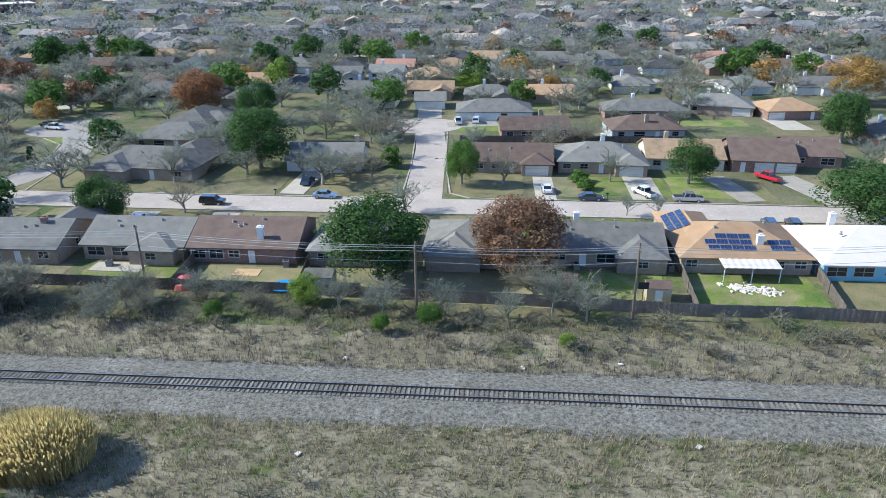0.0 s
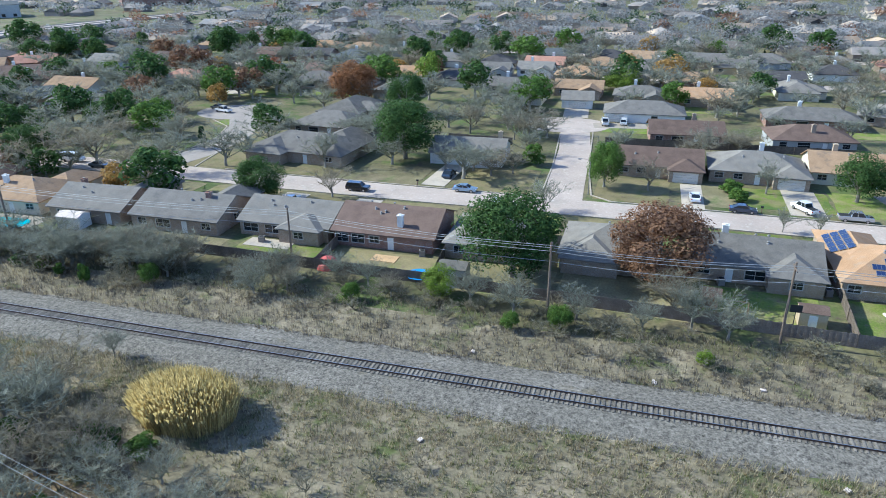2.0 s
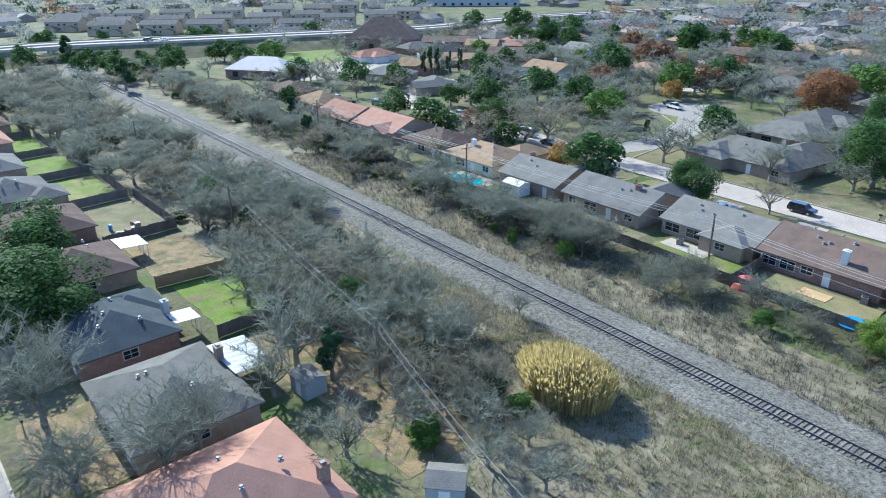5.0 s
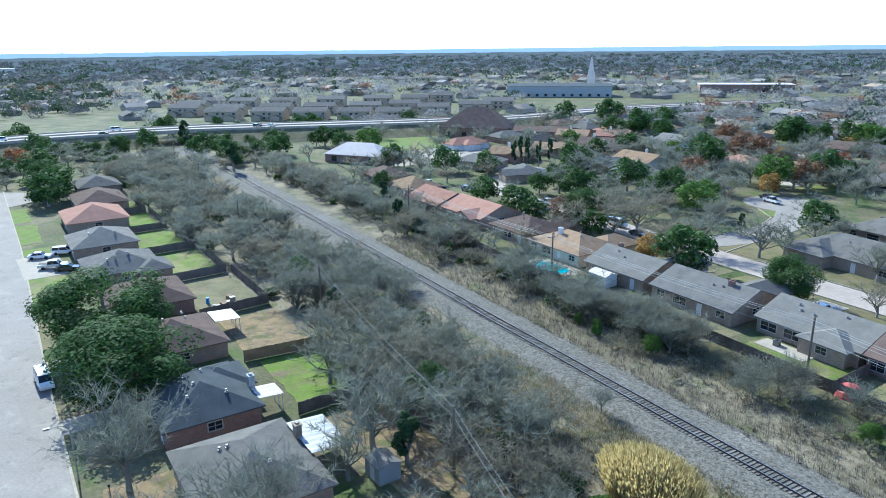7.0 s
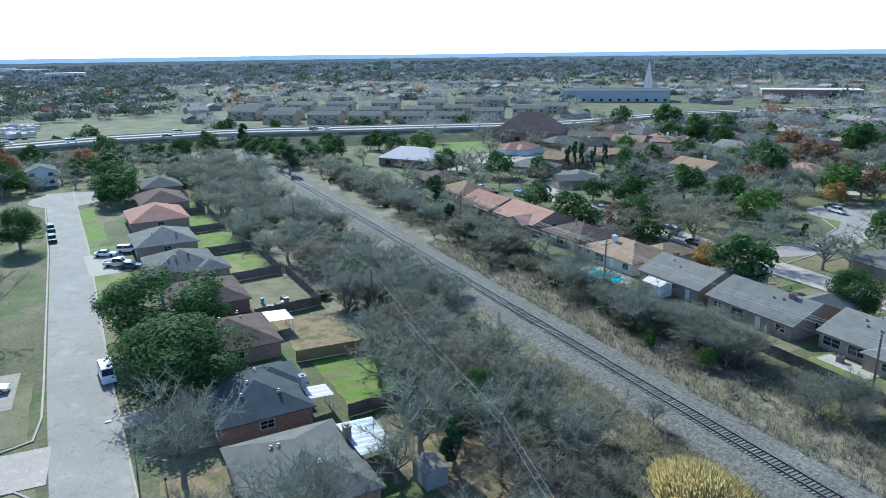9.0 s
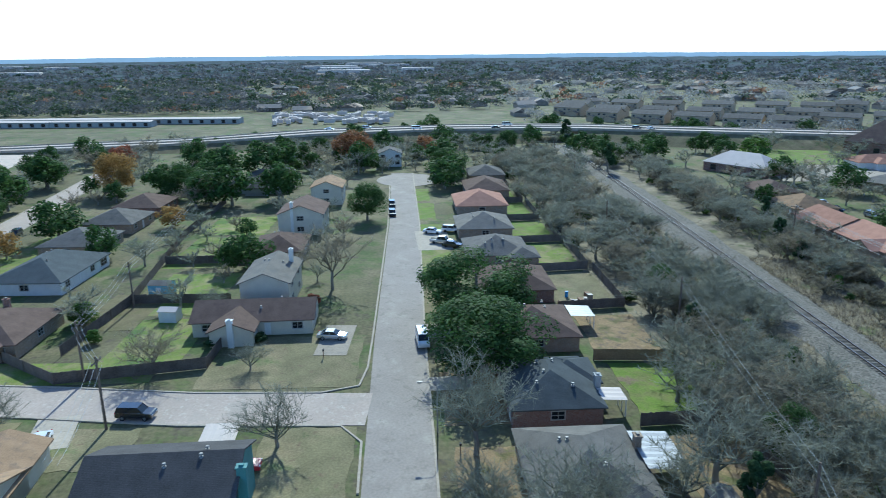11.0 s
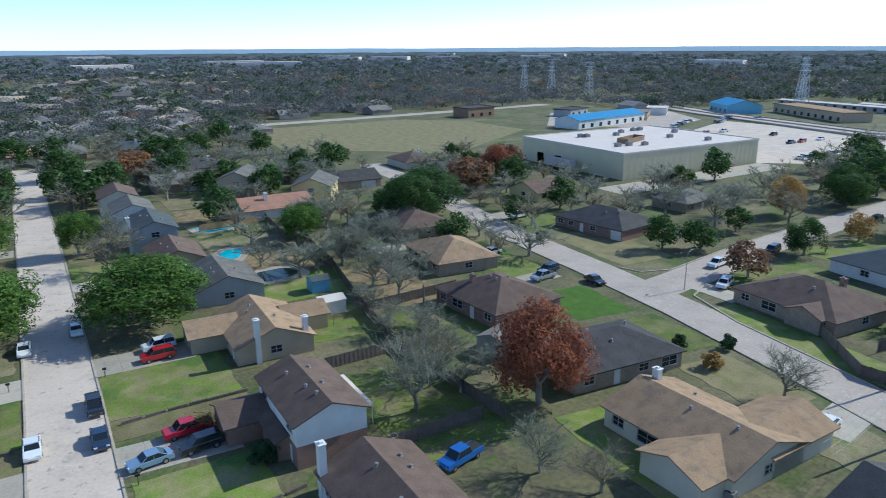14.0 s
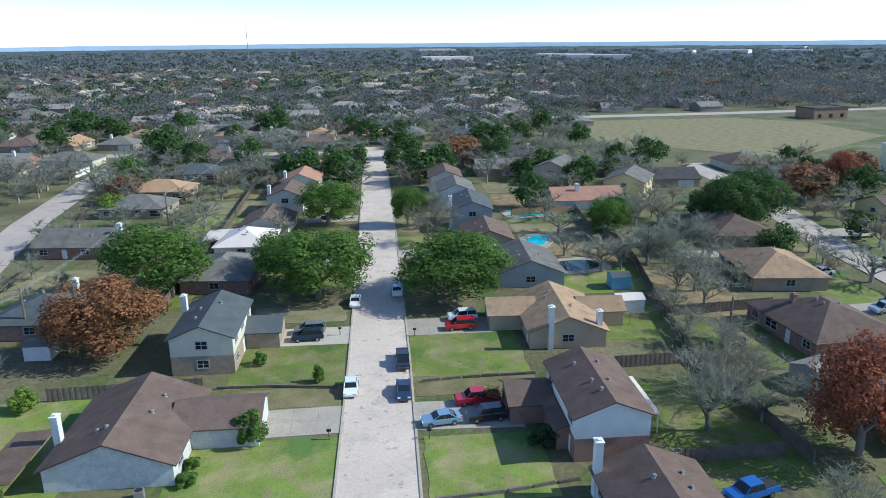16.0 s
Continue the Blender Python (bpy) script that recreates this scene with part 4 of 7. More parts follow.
street("road_west", WST, 7.9, M_asphalt, "pale worn residential street running west")
kerb([(x, y + 4.05) for x, y in WST])
CST = [(-82, -1.6), (-82.5, -6), (-84.5, -25), (-88.5, -45), (-93.5, -75), (-96, -100), (-98, -130), (-101, -152), (-108, -190), (-112, -240)]
street("road_cross", CST, 8.4, M_concrete, "pale residential street crossing the west street", 0.036)
kerb([(-64, -2.6), (-74, -2.4), (-78, -5), (-80.2, -25), (-84.3, -45), (-89.2, -75), (-91.7, -100), (-93.7, -130)])
kerb([(-94, -1.9), (-88.5, -3), (-87, -8), (-88.8, -25), (-92.7, -45), (-96, -66), (-100, -78), (-107, -81)])
kerb([(-94, -1.9), (-104, -1.3), (-180, 2.4), (-238, 4)])
structure("road_turning_circle", Shape().prism([(-248 + 13 * math.cos(k * math.pi / 12), 10.5 + 11 * math.sin(k * math.pi / 12)) for k in range(24)], -0.1, 0.034), M_asphalt, "pale worn turning circle at the street end", "road")
DST = [(-97, -84), (-106, -85.5), (-134, -91), (-172, -95.5), (-230, -100), (-285, -104)]
street("road_southwest", DST, 8.4, M_concrete, "pale residential street", 0.040)
kerb([(-107, -81)] + [(x + 0.5, y + 4.3) for x, y in DST[2:]])
kerb([(-100.5, -97), (-102, -92.5), (-108, -90.5)] + [(x, y - 4.3) for x, y in DST[2:]])
SST = [(-1.4, 20), (-1.5, -60), (-1.7, -90), (-1.4, -160), (-0.7, -221), (-0.5, -296)]
street("road_south", SST, 8.3, M_warmroad, "pale worn concrete residential street running south", 0.044)
kerb([(x + 4.25, y) for x, y in SST])
kerb([(x - 4.25, y) for x, y in SST])
EST = [(70, -110), (78, -146), (84, -175), (90, -230), (92, -300)]
street("road_southeast", EST, 8.6, M_concrete, "pale concrete residential street")
FW = [(-420, -430, 0.3), (-378, -300, 0.3), (-354, -190, 0.6), (-349, -98, 3.2), (-359, -30, 5.6), (-366, 39, 6.0), (-362, 78, 6.0), (-357, 104, 6.0), (-329, 165, 6.0), (-313, 215, 5.4), (-310, 258, 4.2), (-320, 300, 2.4), (-336, 342, 1.0), (-338, 400, 0.4), (-322, 462, 0.3), (-290, 560, 0.3)]


def deck(shape, pts, u0, u1, lift, depth, skip=()):
    """A strip between two offsets from a line that rises and falls."""
    P = [Vector(p) for p in pts]
    rows = []
    for k, p in enumerate(P):
        d = P[min(k + 1, len(P) - 1)] - P[max(k - 1, 0)]
        nrm = Vector((-d.y, d.x, 0)).normalized()
        rows.append([tuple(p + nrm * u + Vector((0, 0, h))) for u, h in ((u0, lift), (u1, lift), (u1, lift - depth), (u0, lift - depth))])
    for k, (a, b) in enumerate(zip(rows, rows[1:])):
        if k not in skip:
            shape.add(a + b, [(0, 1, 5, 4), (1, 2, 6, 5), (2, 3, 7, 6), (3, 0, 4, 7), (0, 3, 2, 1), (4, 5, 6, 7)])
    return shape


structure("highway", deck(Shape(), FW, -11, 11, 0, 1.2), M_concrete, "raised concrete highway with a bridge over the railway", "road")
structure("median", deck(Shape(), FW, -0.5, 0.5, 0.55, 0.56), M_kerb, "low concrete median barrier of the highway", "barrier")
for off in (-11.2, 10.8):
    structure("parapet", deck(Shape(), FW, off, off + 0.4, 0.5, 1.7), M_kerb, "pale concrete highway parapet", "parapet")
for off, side in ((11.3, 1), (-11.3, -1)):
    bank = Shape()
    P = [Vector(p) for p in FW]
    for k, (a, b) in enumerate(zip(P, P[1:])):
        if k == 6 or max(a.z, b.z) < 0.5:
            continue
        row = []
        for j, p in ((k, a), (k + 1, b)):
            d = P[min(j + 1, len(P) - 1)] - P[max(j - 1, 0)]
            nrm = Vector((-d.y, d.x, 0)).normalized()
            row.append([p + nrm * off - Vector((0, 0, 0.6)), p + nrm * (off + side * 2.2 * p.z) - Vector((0, 0, p.z + 0.3)), p * 1 - Vector((0, 0, p.z + 0.3))])
        (t0, f0, m0), (t1, f1, m1) = row
        bank.add([t0, f0, f1, t1, m0, m1], [(0, 1, 2, 3) if side < 0 else (3, 2, 1, 0), (0, 4, 1), (3, 2, 5)])
    structure("embankment", bank, M_grass, "grassy highway embankment", "embankment")
for k, (ax, ay) in enumerate(((-362.5, 77), (-356.6, 105))):
    structure("bridge_abutment", Shape().box(-11.5, 11.5, -1.2, 1.2, 0, 4.9).box(-12, 12, -0.8, 0.8, 4.5, 5.4), M_kerb, "pale concrete abutment of the highway bridge", "bridge", pose(ax, ay, 0, 0, 0, 10))
TAKEN.extend((fx, fy, 16) for fx, fy, fz in FW)
street("road_far_south", [(300, -395), (60, -397), (-108, -397), (-212, -405), (-340, -420)], 12, M_concrete, "pale concrete main road across the far end", 0.05)

# ---- houses, north of the railway ----
G1 = "houses backing onto the railway"
house(-67, 105, -4, 16.5, 12.5, "gable", "grey", "tanbrick", wings=((4, 6, 90, 10, 7, "gable", {}),), chim=((4, -1, 5.6),), chimmat=W["brick"], group=G1)
house(-47.5, 105.5, -5, 16, 12, "gable", "lgrey", "tanbrick", plan={"s": "WWd.", "n": "wdg", "e": "..", "w": ".."}, wings=((3.6, -4.5, 90, 6.5, 7, "hip", {"w": "w"}),), vents=6, group=G1)
house(-30.3, 104.6, -4, 16.5, 13, "gable", "brown", "brick", plan={"s": "WWwd..", "n": "wdg", "e": "..", "w": ".."}, chim=((2.5, -4.6, 5.2),), vents=6, group=G1)
house(-13.5, 103, -4, 13, 13, "hip", "lgrey", "tanbrick", group=G1)
house(4.5, 102, -5, 14, 13, "hip", "lgrey", "tanbrick", wings=((-2.6, -3, 90, 10, 8, "hip", {}),), group=G1)
house(24.6, 101.5, -6, 17, 12, "gable", "grey", "tanbrick", plan={"s": "wdW..", "n": "wdg", "e": "..", "w": ".."}, wings=((5, -3.6, 90, 9, 7, "hip", {"w": "w"}),), chim=((-4, 2, 5.6),), vents=4, group=G1)
house(44.2, 99.8, -4, 18.5, 14, "hip", "orange", "tanbrick", plan={"s": "w..www", "n": "wdg", "e": "w.w", "w": "ww"}, wings=((-5.5, 5, 90, 14, 7.5, "hip", {"e": "g"}),), chim=((2.4, -4.4, 5.0),), vents=4, group=G1)
house(63.5, 97.2, -4, 18.5, 15, "hip", "white", "blue", plan={"s": "WWwWd", "n": "wdg", "e": "..", "w": ".."}, chim=((-4.5, 3, 6.4),), vents=2, group=G1, label="single-storey blue house with a white coated hip roof")
house(-85, 106, -3, 14.5, 12, "gable", "lgrey", "tanbrick", wings=((4, 7, 90, 10, 7, "gable", {}),), chim=((-5, 1, 5.4),), chimmat=W["brick"], group=G1)
house(-103.5, 108, -3, 16, 12, "hip", "tan", "cream", wings=((4, 7, 90, 10, 8, "hip", {}),), chim=((-2, -2, 5.6),), group=G1)
house(-120.5, 110, -3, 14, 12, "hip", "brown", "tanbrick", wings=((3, 6, 90, 10, 7, "hip", {}),), group=G1)
house(-141, 112, -3, 18, 13, "gable", "pink", "tanbrick", wings=((4, -4, 90, 9, 7, "gable", {}),), group=G1)
house(-159, 112, -3, 16, 13, "gable", "pink", "tanbrick", wings=((-4, -4, 90, 9, 7, "gable", {}),), group=G1)
house(-181, 117, -3, 14, 12, "hip", "tan", "tanbrick", group=G1)
house(-203, 120, -3, 15, 12, "hip", "brown", "tanbrick", group=G1)
G2 = "houses along the north street"
house(-63, 149, -10, 24, 14, "hip", "grey", "tanbrick", wings=((6, 7, 90, 16, 12, "hip", {}), (-6, -4, 90, 12, 9, "hip", {})), group=G2)
house(-66, 173, -8, 18, 13, "hip", "grey", "tanbrick", group=G2)
house(-67, 192, 82, 18, 13, "hip", "grey", "tanbrick", wings=((0, -5, 90, 10, 8, "hip", {}),), group=G2)
house(-25.8, 152.5, -2, 16, 11.5, "gable", "lgrey", "white", plan={"s": "gd.w", "n": "ww", "e": "..", "w": ".."}, wings=((2.2, -3.5, 90, 7, 6.5, "gable", {}),), chim=((6.5, 1, 6.2),), chimmat=W["tan"], group=G2)
house(14.8, 150.5, -4, 17, 12, "gable", "brown", "tanbrick", plan={"s": "wwd..", "n": "ww", "e": "..", "w": ".."}, wings=((5.3, -4.5, 90, 7, 6.5, "hip", {"w": "g"}),), group=G2)
house(34, 150, -6, 18, 13, "hip", "lgrey", "tanbrick", plan={"s": "wwd..", "n": "ww", "e": "..", "w": ".."}, wings=((6, -5.0, 90, 7, 6.5, "hip", {"w": "g"}),), chim=((1, 3, 6.2),), group=G2)
house(52.5, 152, -6, 16, 13, "gable", "tan", "cream", chim=((-3, 2, 6.2),), chimmat=W["tan"], group=G2)
house(69, 150.5, -10, 13, 15, "gable", "brown", "brick", plan={"s": "dgg", "n": "ww", "e": "..", "w": ".."}, vents=1, group=G2)
house(81, 153, -10, 11, 13, "gable", "brown", "brick", group=G2)
house(23, 178.5, 0, 17, 11, "gable", "brown", "brick", chim=((2, 2, 6.0),), chimmat=W["tanbrick"], group=G2)
house(51, 178, 0, 18, 12, "hip", "brown", "grey", chim=((0, -3, 5.6),), chimmat=W["tanbrick"], group=G2)
house(57, 200, -4, 23, 11, "hip", "grey", "brick", chim=((-3, 1, 6.0),), group=G2)
house(14.5, 201, -2, 21, 12, "hip", "grey", "white", plan={"s": "g.w.", "n": "ww", "e": "w", "w": "w"}, group=G2)
house(80.5, 206, -20, 19, 12, "hip", "lgrey", "tanbrick", plan={"s": "w.g", "n": "w"}, chim=((-3, 1, 6.0),), group=G2)
house(97, 199, 2, 15, 12, "hip", "orange", "brick", plan={"s": "g.d", "n": "w"}, group=G2)
house(-124, 233, 15, 18, 12, "hip", "tan", "tanbrick", plan={"s": "www.g", "n": "w"}, group=G2)
house(-94, 236, 10, 16, 12, "hip", "grey", "tanbrick", group=G2)
house(62, 262, 4, 16, 11, "gable", "dark", "tan", group=G2)
for x, y, yaw, w, d, kind, roof, wall, ch in ((-36, 268, -4, 12, 11, "gable", "grey", "grey", 0), (-21, 272, -4, 13, 11, "gable", "lgrey", "white", 1), (-5, 262, -4, 16, 12, "hip", "orange", "tanbrick", 0), (12.5, 259, -4, 13, 12, "gable", "lgrey", "white", 1),
                                          (-26, 236, -4, 15, 10, "gable", "grey", "cream", 1), (-4, 235, -4, 15, 10, "gable", "tan", "tanbrick", 0), (15, 226, -4, 16, 11, "hip", "grey", "tanbrick", 1), (33, 255, -4, 15, 11, "hip", "tan", "brick", 0), (33.5, 225, -4, 15, 11, "gable", "orange", "tanbrick", 1), (52, 288, -4, 15, 11, "gable", "grey", "tan", 0)):
    house(x, y, yaw, w, d, kind, roof, wall, plan={"s": "w.g", "n": "w"}, wings=((w * 0.26, -5, 90, 9, 6.5, "gable", {"w": "w"}),), chim=((-2, 2, 6),) * ch, vents=2, group=G2)
for x, y, yaw, w, d, kind, roof, wall, ch in ((-170, 193, 30, 19, 12, "hip", "blue", "tanbrick", 0), (-154, 187, 30, 15, 12, "hip", "grey", "tanbrick", 0), (-206, 163, 25, 17, 11, "hip", "lgrey", "tanbrick", 0), (-213, 184, 25, 16, 11, "gable", "tan", "brick", 1), (-178, 160, -20, 14, 11, "hip", "grey", "tanbrick", 0),
                                          (-212, 206, 30, 16, 11, "gable", "tan", "brick", 1), (-195, 219, 30, 16, 11, "gable", "brown", "tanbrick", 1), (-212, 232, 30, 15, 11, "gable", "brown", "tanbrick", 1), (-226, 258, 30, 15, 11, "gable", "pink", "brick", 1), (-240, 246, 30, 15, 11, "gable", "tan", "tanbrick", 1), (-190, 243, 30, 16, 11, "hip", "grey", "brick", 1), (-180, 276, 20, 16, 12, "hip", "brown", "tanbrick", 0), (-150, 262, 10, 16, 12, "hip", "dark", "tanbrick", 1)):
    house(x, y, yaw, w, d, kind, roof, wall, plan={"s": "w.g", "e": "w"}, wings=((w * 0.26, -5, 90, 9, 6.5, "gable", {}),), chim=((-2, 2, 6),) * ch, vents=2, group=G2)
house(-4, 216, 0, 9, 9, "gable", "lgrey", "white", plan={"s": "g"}, group=G2)

# ---- houses beside the west street ----
G3 = "houses along the west street"
house(-45.5, 18.3, 88, 15, 13, "hip", "pink", "tanbrick", chim=((6.4, -4.2, 4.8),), chimmat=W["brick"], group=G3)
house(-63, 20.8, -2, 14.5, 12, "hip", "grey", "tanbrick", chim=((-2.5, 6.3, 4.2),), chimmat=W["tanbrick"], group=G3)
house(-82, 21.4, -2, 14, 11, "hip", "blue", "brick", vents=5, wings=((-3, 3.2, 90, 7, 7, "hip", {}),), chim=((2.0, 6.0, 4.2),), chimmat=W["grey"], group=G3)
house(-103, 23.8, -2, 13, 12.5, "hip", "brown", "tanbrick", vents=4, group=G3)
house(-125, 25, -2, 14, 13, "hip", "brown", "brick", group=G3)
house(-147.5, 25.4, -2, 14, 13, "hip", "grey", "tanbrick", wings=((5, 5, 0, 8, 6, "hip", {}),), group=G3)
house(-170.5, 26, -2, 14, 13, "hip", "lgrey", "tanbrick", group=G3)
house(-198, 29, -2, 17, 14, "hip", "pink", "tanbrick", group=G3)
house(-220, 34, -2, 18, 13, "hip", "brown", "tanbrick", group=G3)
house(-246, 38, -2, 15, 12, "hip", "grey", "tanbrick", group=G3)
house(-113, -20.3, 89, 19, 9.5, "gable", "brown", "cream", wings=((-2.5, -4.6, 90, 9, 6.6, "gable", {}),), chim=((-2.5, -9.3, 4.4),), vents=2, group=G3)
house(-126, -19.6, -3, 14, 8.5, "gable", "lgrey", "cream", he=5.3, plan={"s": "w", "n": "ww"}, chim=((-4, 3, 8.3),), group=G3)
house(-283, 5, 0, 10, 9, "gable", "grey", "white", he=5.3, plan={"e": "w.w"}, vents=0, group=G3)
house(-156, -22, -3, 14, 11, "hip", "brown", "tanbrick", group=G3)
house(-179.5, -19, -3, 13, 11, "gable", "brown", "cream", he=5.3, chim=((6.2, -2, 8.2),), group=G3)
house(-214, -15, -3, 12, 9, "gable", "tan", "cream", he=5.3, group=G3)
house(-110.6, -63, 87, 18.5, 15, "hip", "brown", "tanbrick", wings=((4.5, -4.5, 90, 8, 6, "gable", {}),), chim=((3, 3, 6),), chimmat=W["brick"], group=G3)
house(-143, -66, -5, 20, 14, "hip", "blue", "white", group=G3)
house(-166, -69, -5, 14, 13, "hip", "grey", "tanbrick", group=G3)
house(-187, -68, -5, 14, 13, "hip", "grey", "tanbrick", group=G3)
house(-207, -67, -5, 15, 13, "hip", "brown", "brick", group=G3)
house(-120, -121.5, 98, 20, 14, "hip", "dark", "brick", plan={"s": "wwdw.g", "n": "ww"}, group=G3)
house(-131, -160, 5, 15, 12, "gable", "brown", "yellow", group=G3)
house(-155, -128, 5, 14, 11, "hip", "grey", "tanbrick", group=G3)
house(-61.9, -20.4, 89, 14, 9.6, "gable", "dark", "teal", he=5.3, plan={"s": "wd.w", "n": ".w"}, chim=((7.6, -2.5, 7.0),), chimmat=W["teal"], group=G3)
house(-62, -45, 92, 17, 12, "gable", "tan", "cream", pitch=0.34, wings=((4.0, -5.2, 90, 9, 7.5, "gable", {"e": "w"}), (4.5, 6.0, 90, 11, 8, "gable", {})), chim=((-7.6, 1.5, 5.6),), group=G3)
house(-67, -66, -4, 18, 12, "hip", "dark", "tanbrick", group=G3)
house(-67.5, -92, 95, 16, 14, "hip", "brown", "brick", chim=((-3, -3, 5.4),), chimmat=W["brick"], group=G3)
house(-74, -118, 85, 16, 13, "hip", "tan", "tanbrick", group=G3)
house(-80, -146, 85, 18, 13, "hip", "brown", "tanbrick", group=G3)

# ---- houses along the south street ----
G4 = "houses along the south street"
house(25, -70.5, 90, 15, 12.6, "gable", "brown", "whitebrick", plan={"n": "w.w", "s": "w.", "w": "w"}, wings=((-2.5, 9, 90, 9, 7, "gable", {}),), chim=((2.4, -6.6, 5.6),), vents=4, group=G4)
house(21.6, -94.5, 90, 13.5, 8.2, "gable", "blue", ("tanbrick", "cream"), he=5.3, wings=((-4, 6.2, 90, 5.5, 6, "gable", {}),), chim=((-3.5, -4.5, 7.6),), group=G4)
house(26.5, -127, 85, 15, 12, "hip", "grey", "brick", group=G4)
house(26, -147, 88, 13, 11, "hip", "white", "white", group=G4)
house(24, -163, 88, 13, 11, "gable", "brown", "cream", group=G4)
house(21.5, -182, 88, 13, 9, "gable", "brown", "cream", he=5.3, chim=((5, -4, 7.8),), group=G4)
house(20, -202, 88, 13, 10, "gable", "pink", "cream", he=5.3, chim=((5, -4, 7.8),), group=G4)
house(-26, -69.5, 90, 13, 8, "gable", "brown", ("brick", "white"), he=5.3, plan={"s": "w.d", "n": "w.w"}, wings=((-4.6, -6.2, 90, 6, 6, "gable", {}), (0.5, -4.2, 0, 7, 2.2, "gable", {})), vents=5, group=G4)
house(-27.5, -50.5, 90, 15, 10, "gable", "brown", "white", chim=((-6.8, -4.9, 6),), vents=5, group=G4)
house(-29, -98.5, 88, 15, 11, "gable", "tan", "tan", wings=((-3, 7, 90, 6.5, 6, "gable", {}), (-3, -7, 90, 7, 7, "gable", {"w": "W"})), chim=((7.6, -2.6, 6.4), (6.6, 4.6, 5.2)), vents=3, group=G4)
house(-29, -124, 88, 14, 12, "gable", "grey", "grey", chim=((2, -6.2, 6.4),), group=G4)
house(-25, -146, 88, 13, 10, "gable", "brown", "tan", group=G4)
house(-23.5, -163, 88, 14, 9, "gable", "blue", "grey", he=5.3, chim=((4, -4.9, 7.8),), group=G4)
house(-22, -183, 88, 13, 9, "gable", "grey", "white", he=5.3, group=G4)
house(-21, -203, 88, 13, 9, "gable", "brown", "cream", he=5.3, group=G4)
house(50, -108, 88, 12, 13, "hip", "blue", "brick", chim=((-4, 3, 6.2),), group=G4)
house(60, -150, -4, 17, 12, "gable", "grey", "brick", chim=((-8, 2, 6.4),), group=G4)
house(60, -184, -4, 16, 12, "hip", "grey", "tanbrick", group=G4)
house(60, -205, -4, 16, 12, "hip", "orange", "tanbrick", group=G4)
house(57, -232, -4, 16, 12, "hip", "blue", "tanbrick", group=G4)
house(-57, -212, 60, 15, 11, "gable", "grey", "tan", he=5.3, group=G4)
house(-72, -190, 60, 14, 11, "gable", "grey", "yellow", he=5.3, group=G4)

# ---- trees ----
for kind, x, y, h, wide in (("oak", -9.5, 92, 12.5, 1.2), ("brown", 10.5, 93, 11.5, 1.35), ("oak", -60.5, 118, 8, 1.2), ("oak", -40.5, 150, 13, 1.3), ("green", 3.6, 137, 9, 0.9),
                            ("oak", 49.4, 136, 9.5, 1.1), ("oak", 72, 111.5, 11, 1.75), ("oak", -52, 195, 12, 1.0), ("pine", -90.5, 150, 6, 1.0), ("rust", -71, 205, 13, 1.25),
                            ("oak", -112.5, 16.5, 11.5, 1.8), ("oak", -91, 14.5, 10.5, 1.85), ("oak", -187, -3, 10, 1.1), ("gold", -234, -84, 14, 0.95), ("red", -52.5, -61.5, 13, 1.0),
                            ("green", 8.8, -116, 12, 1.7), ("green", -14.8, -114, 11, 2.0), ("green", 37, -121, 12, 1.75), ("rust", 36.5, -96, 11, 1.6), ("green", 10.5, -166, 11, 1.5)):
    tree(kind, x, y, h, wide)
for kind, x, y, h, wide in (("green", -8.5, -163, 10, 0.95), ("oak", -92, -158, 12.5, 1.5), ("oak", -83, -152, 12, 1.4), ("green", 15, -124, 10, 1.3), ("oak", -56, -153, 8, 1.0), ("oak", -255, 26, 10, 1.4), ("oak", -139.5, -83, 8, 1.1),
                            ("oak", -226, -62, 11, 1.3), ("oak", -215, -52, 10, 1.2), ("oak", -202, -110, 10, 1.4), ("oak", -190, -104, 9, 1.4), ("rust", -289, -10, 13, 1.4),
                            ("red", -135, -190, 11, 1.1), ("gold", -169, -107.5, 10, 1.0), ("oak", 97, 168, 12, 1.1), ("gold", 125, 215, 14, 1.3), ("lime", 10, 245, 7, 2.0)):
    tree(kind, x, y, h, wide)
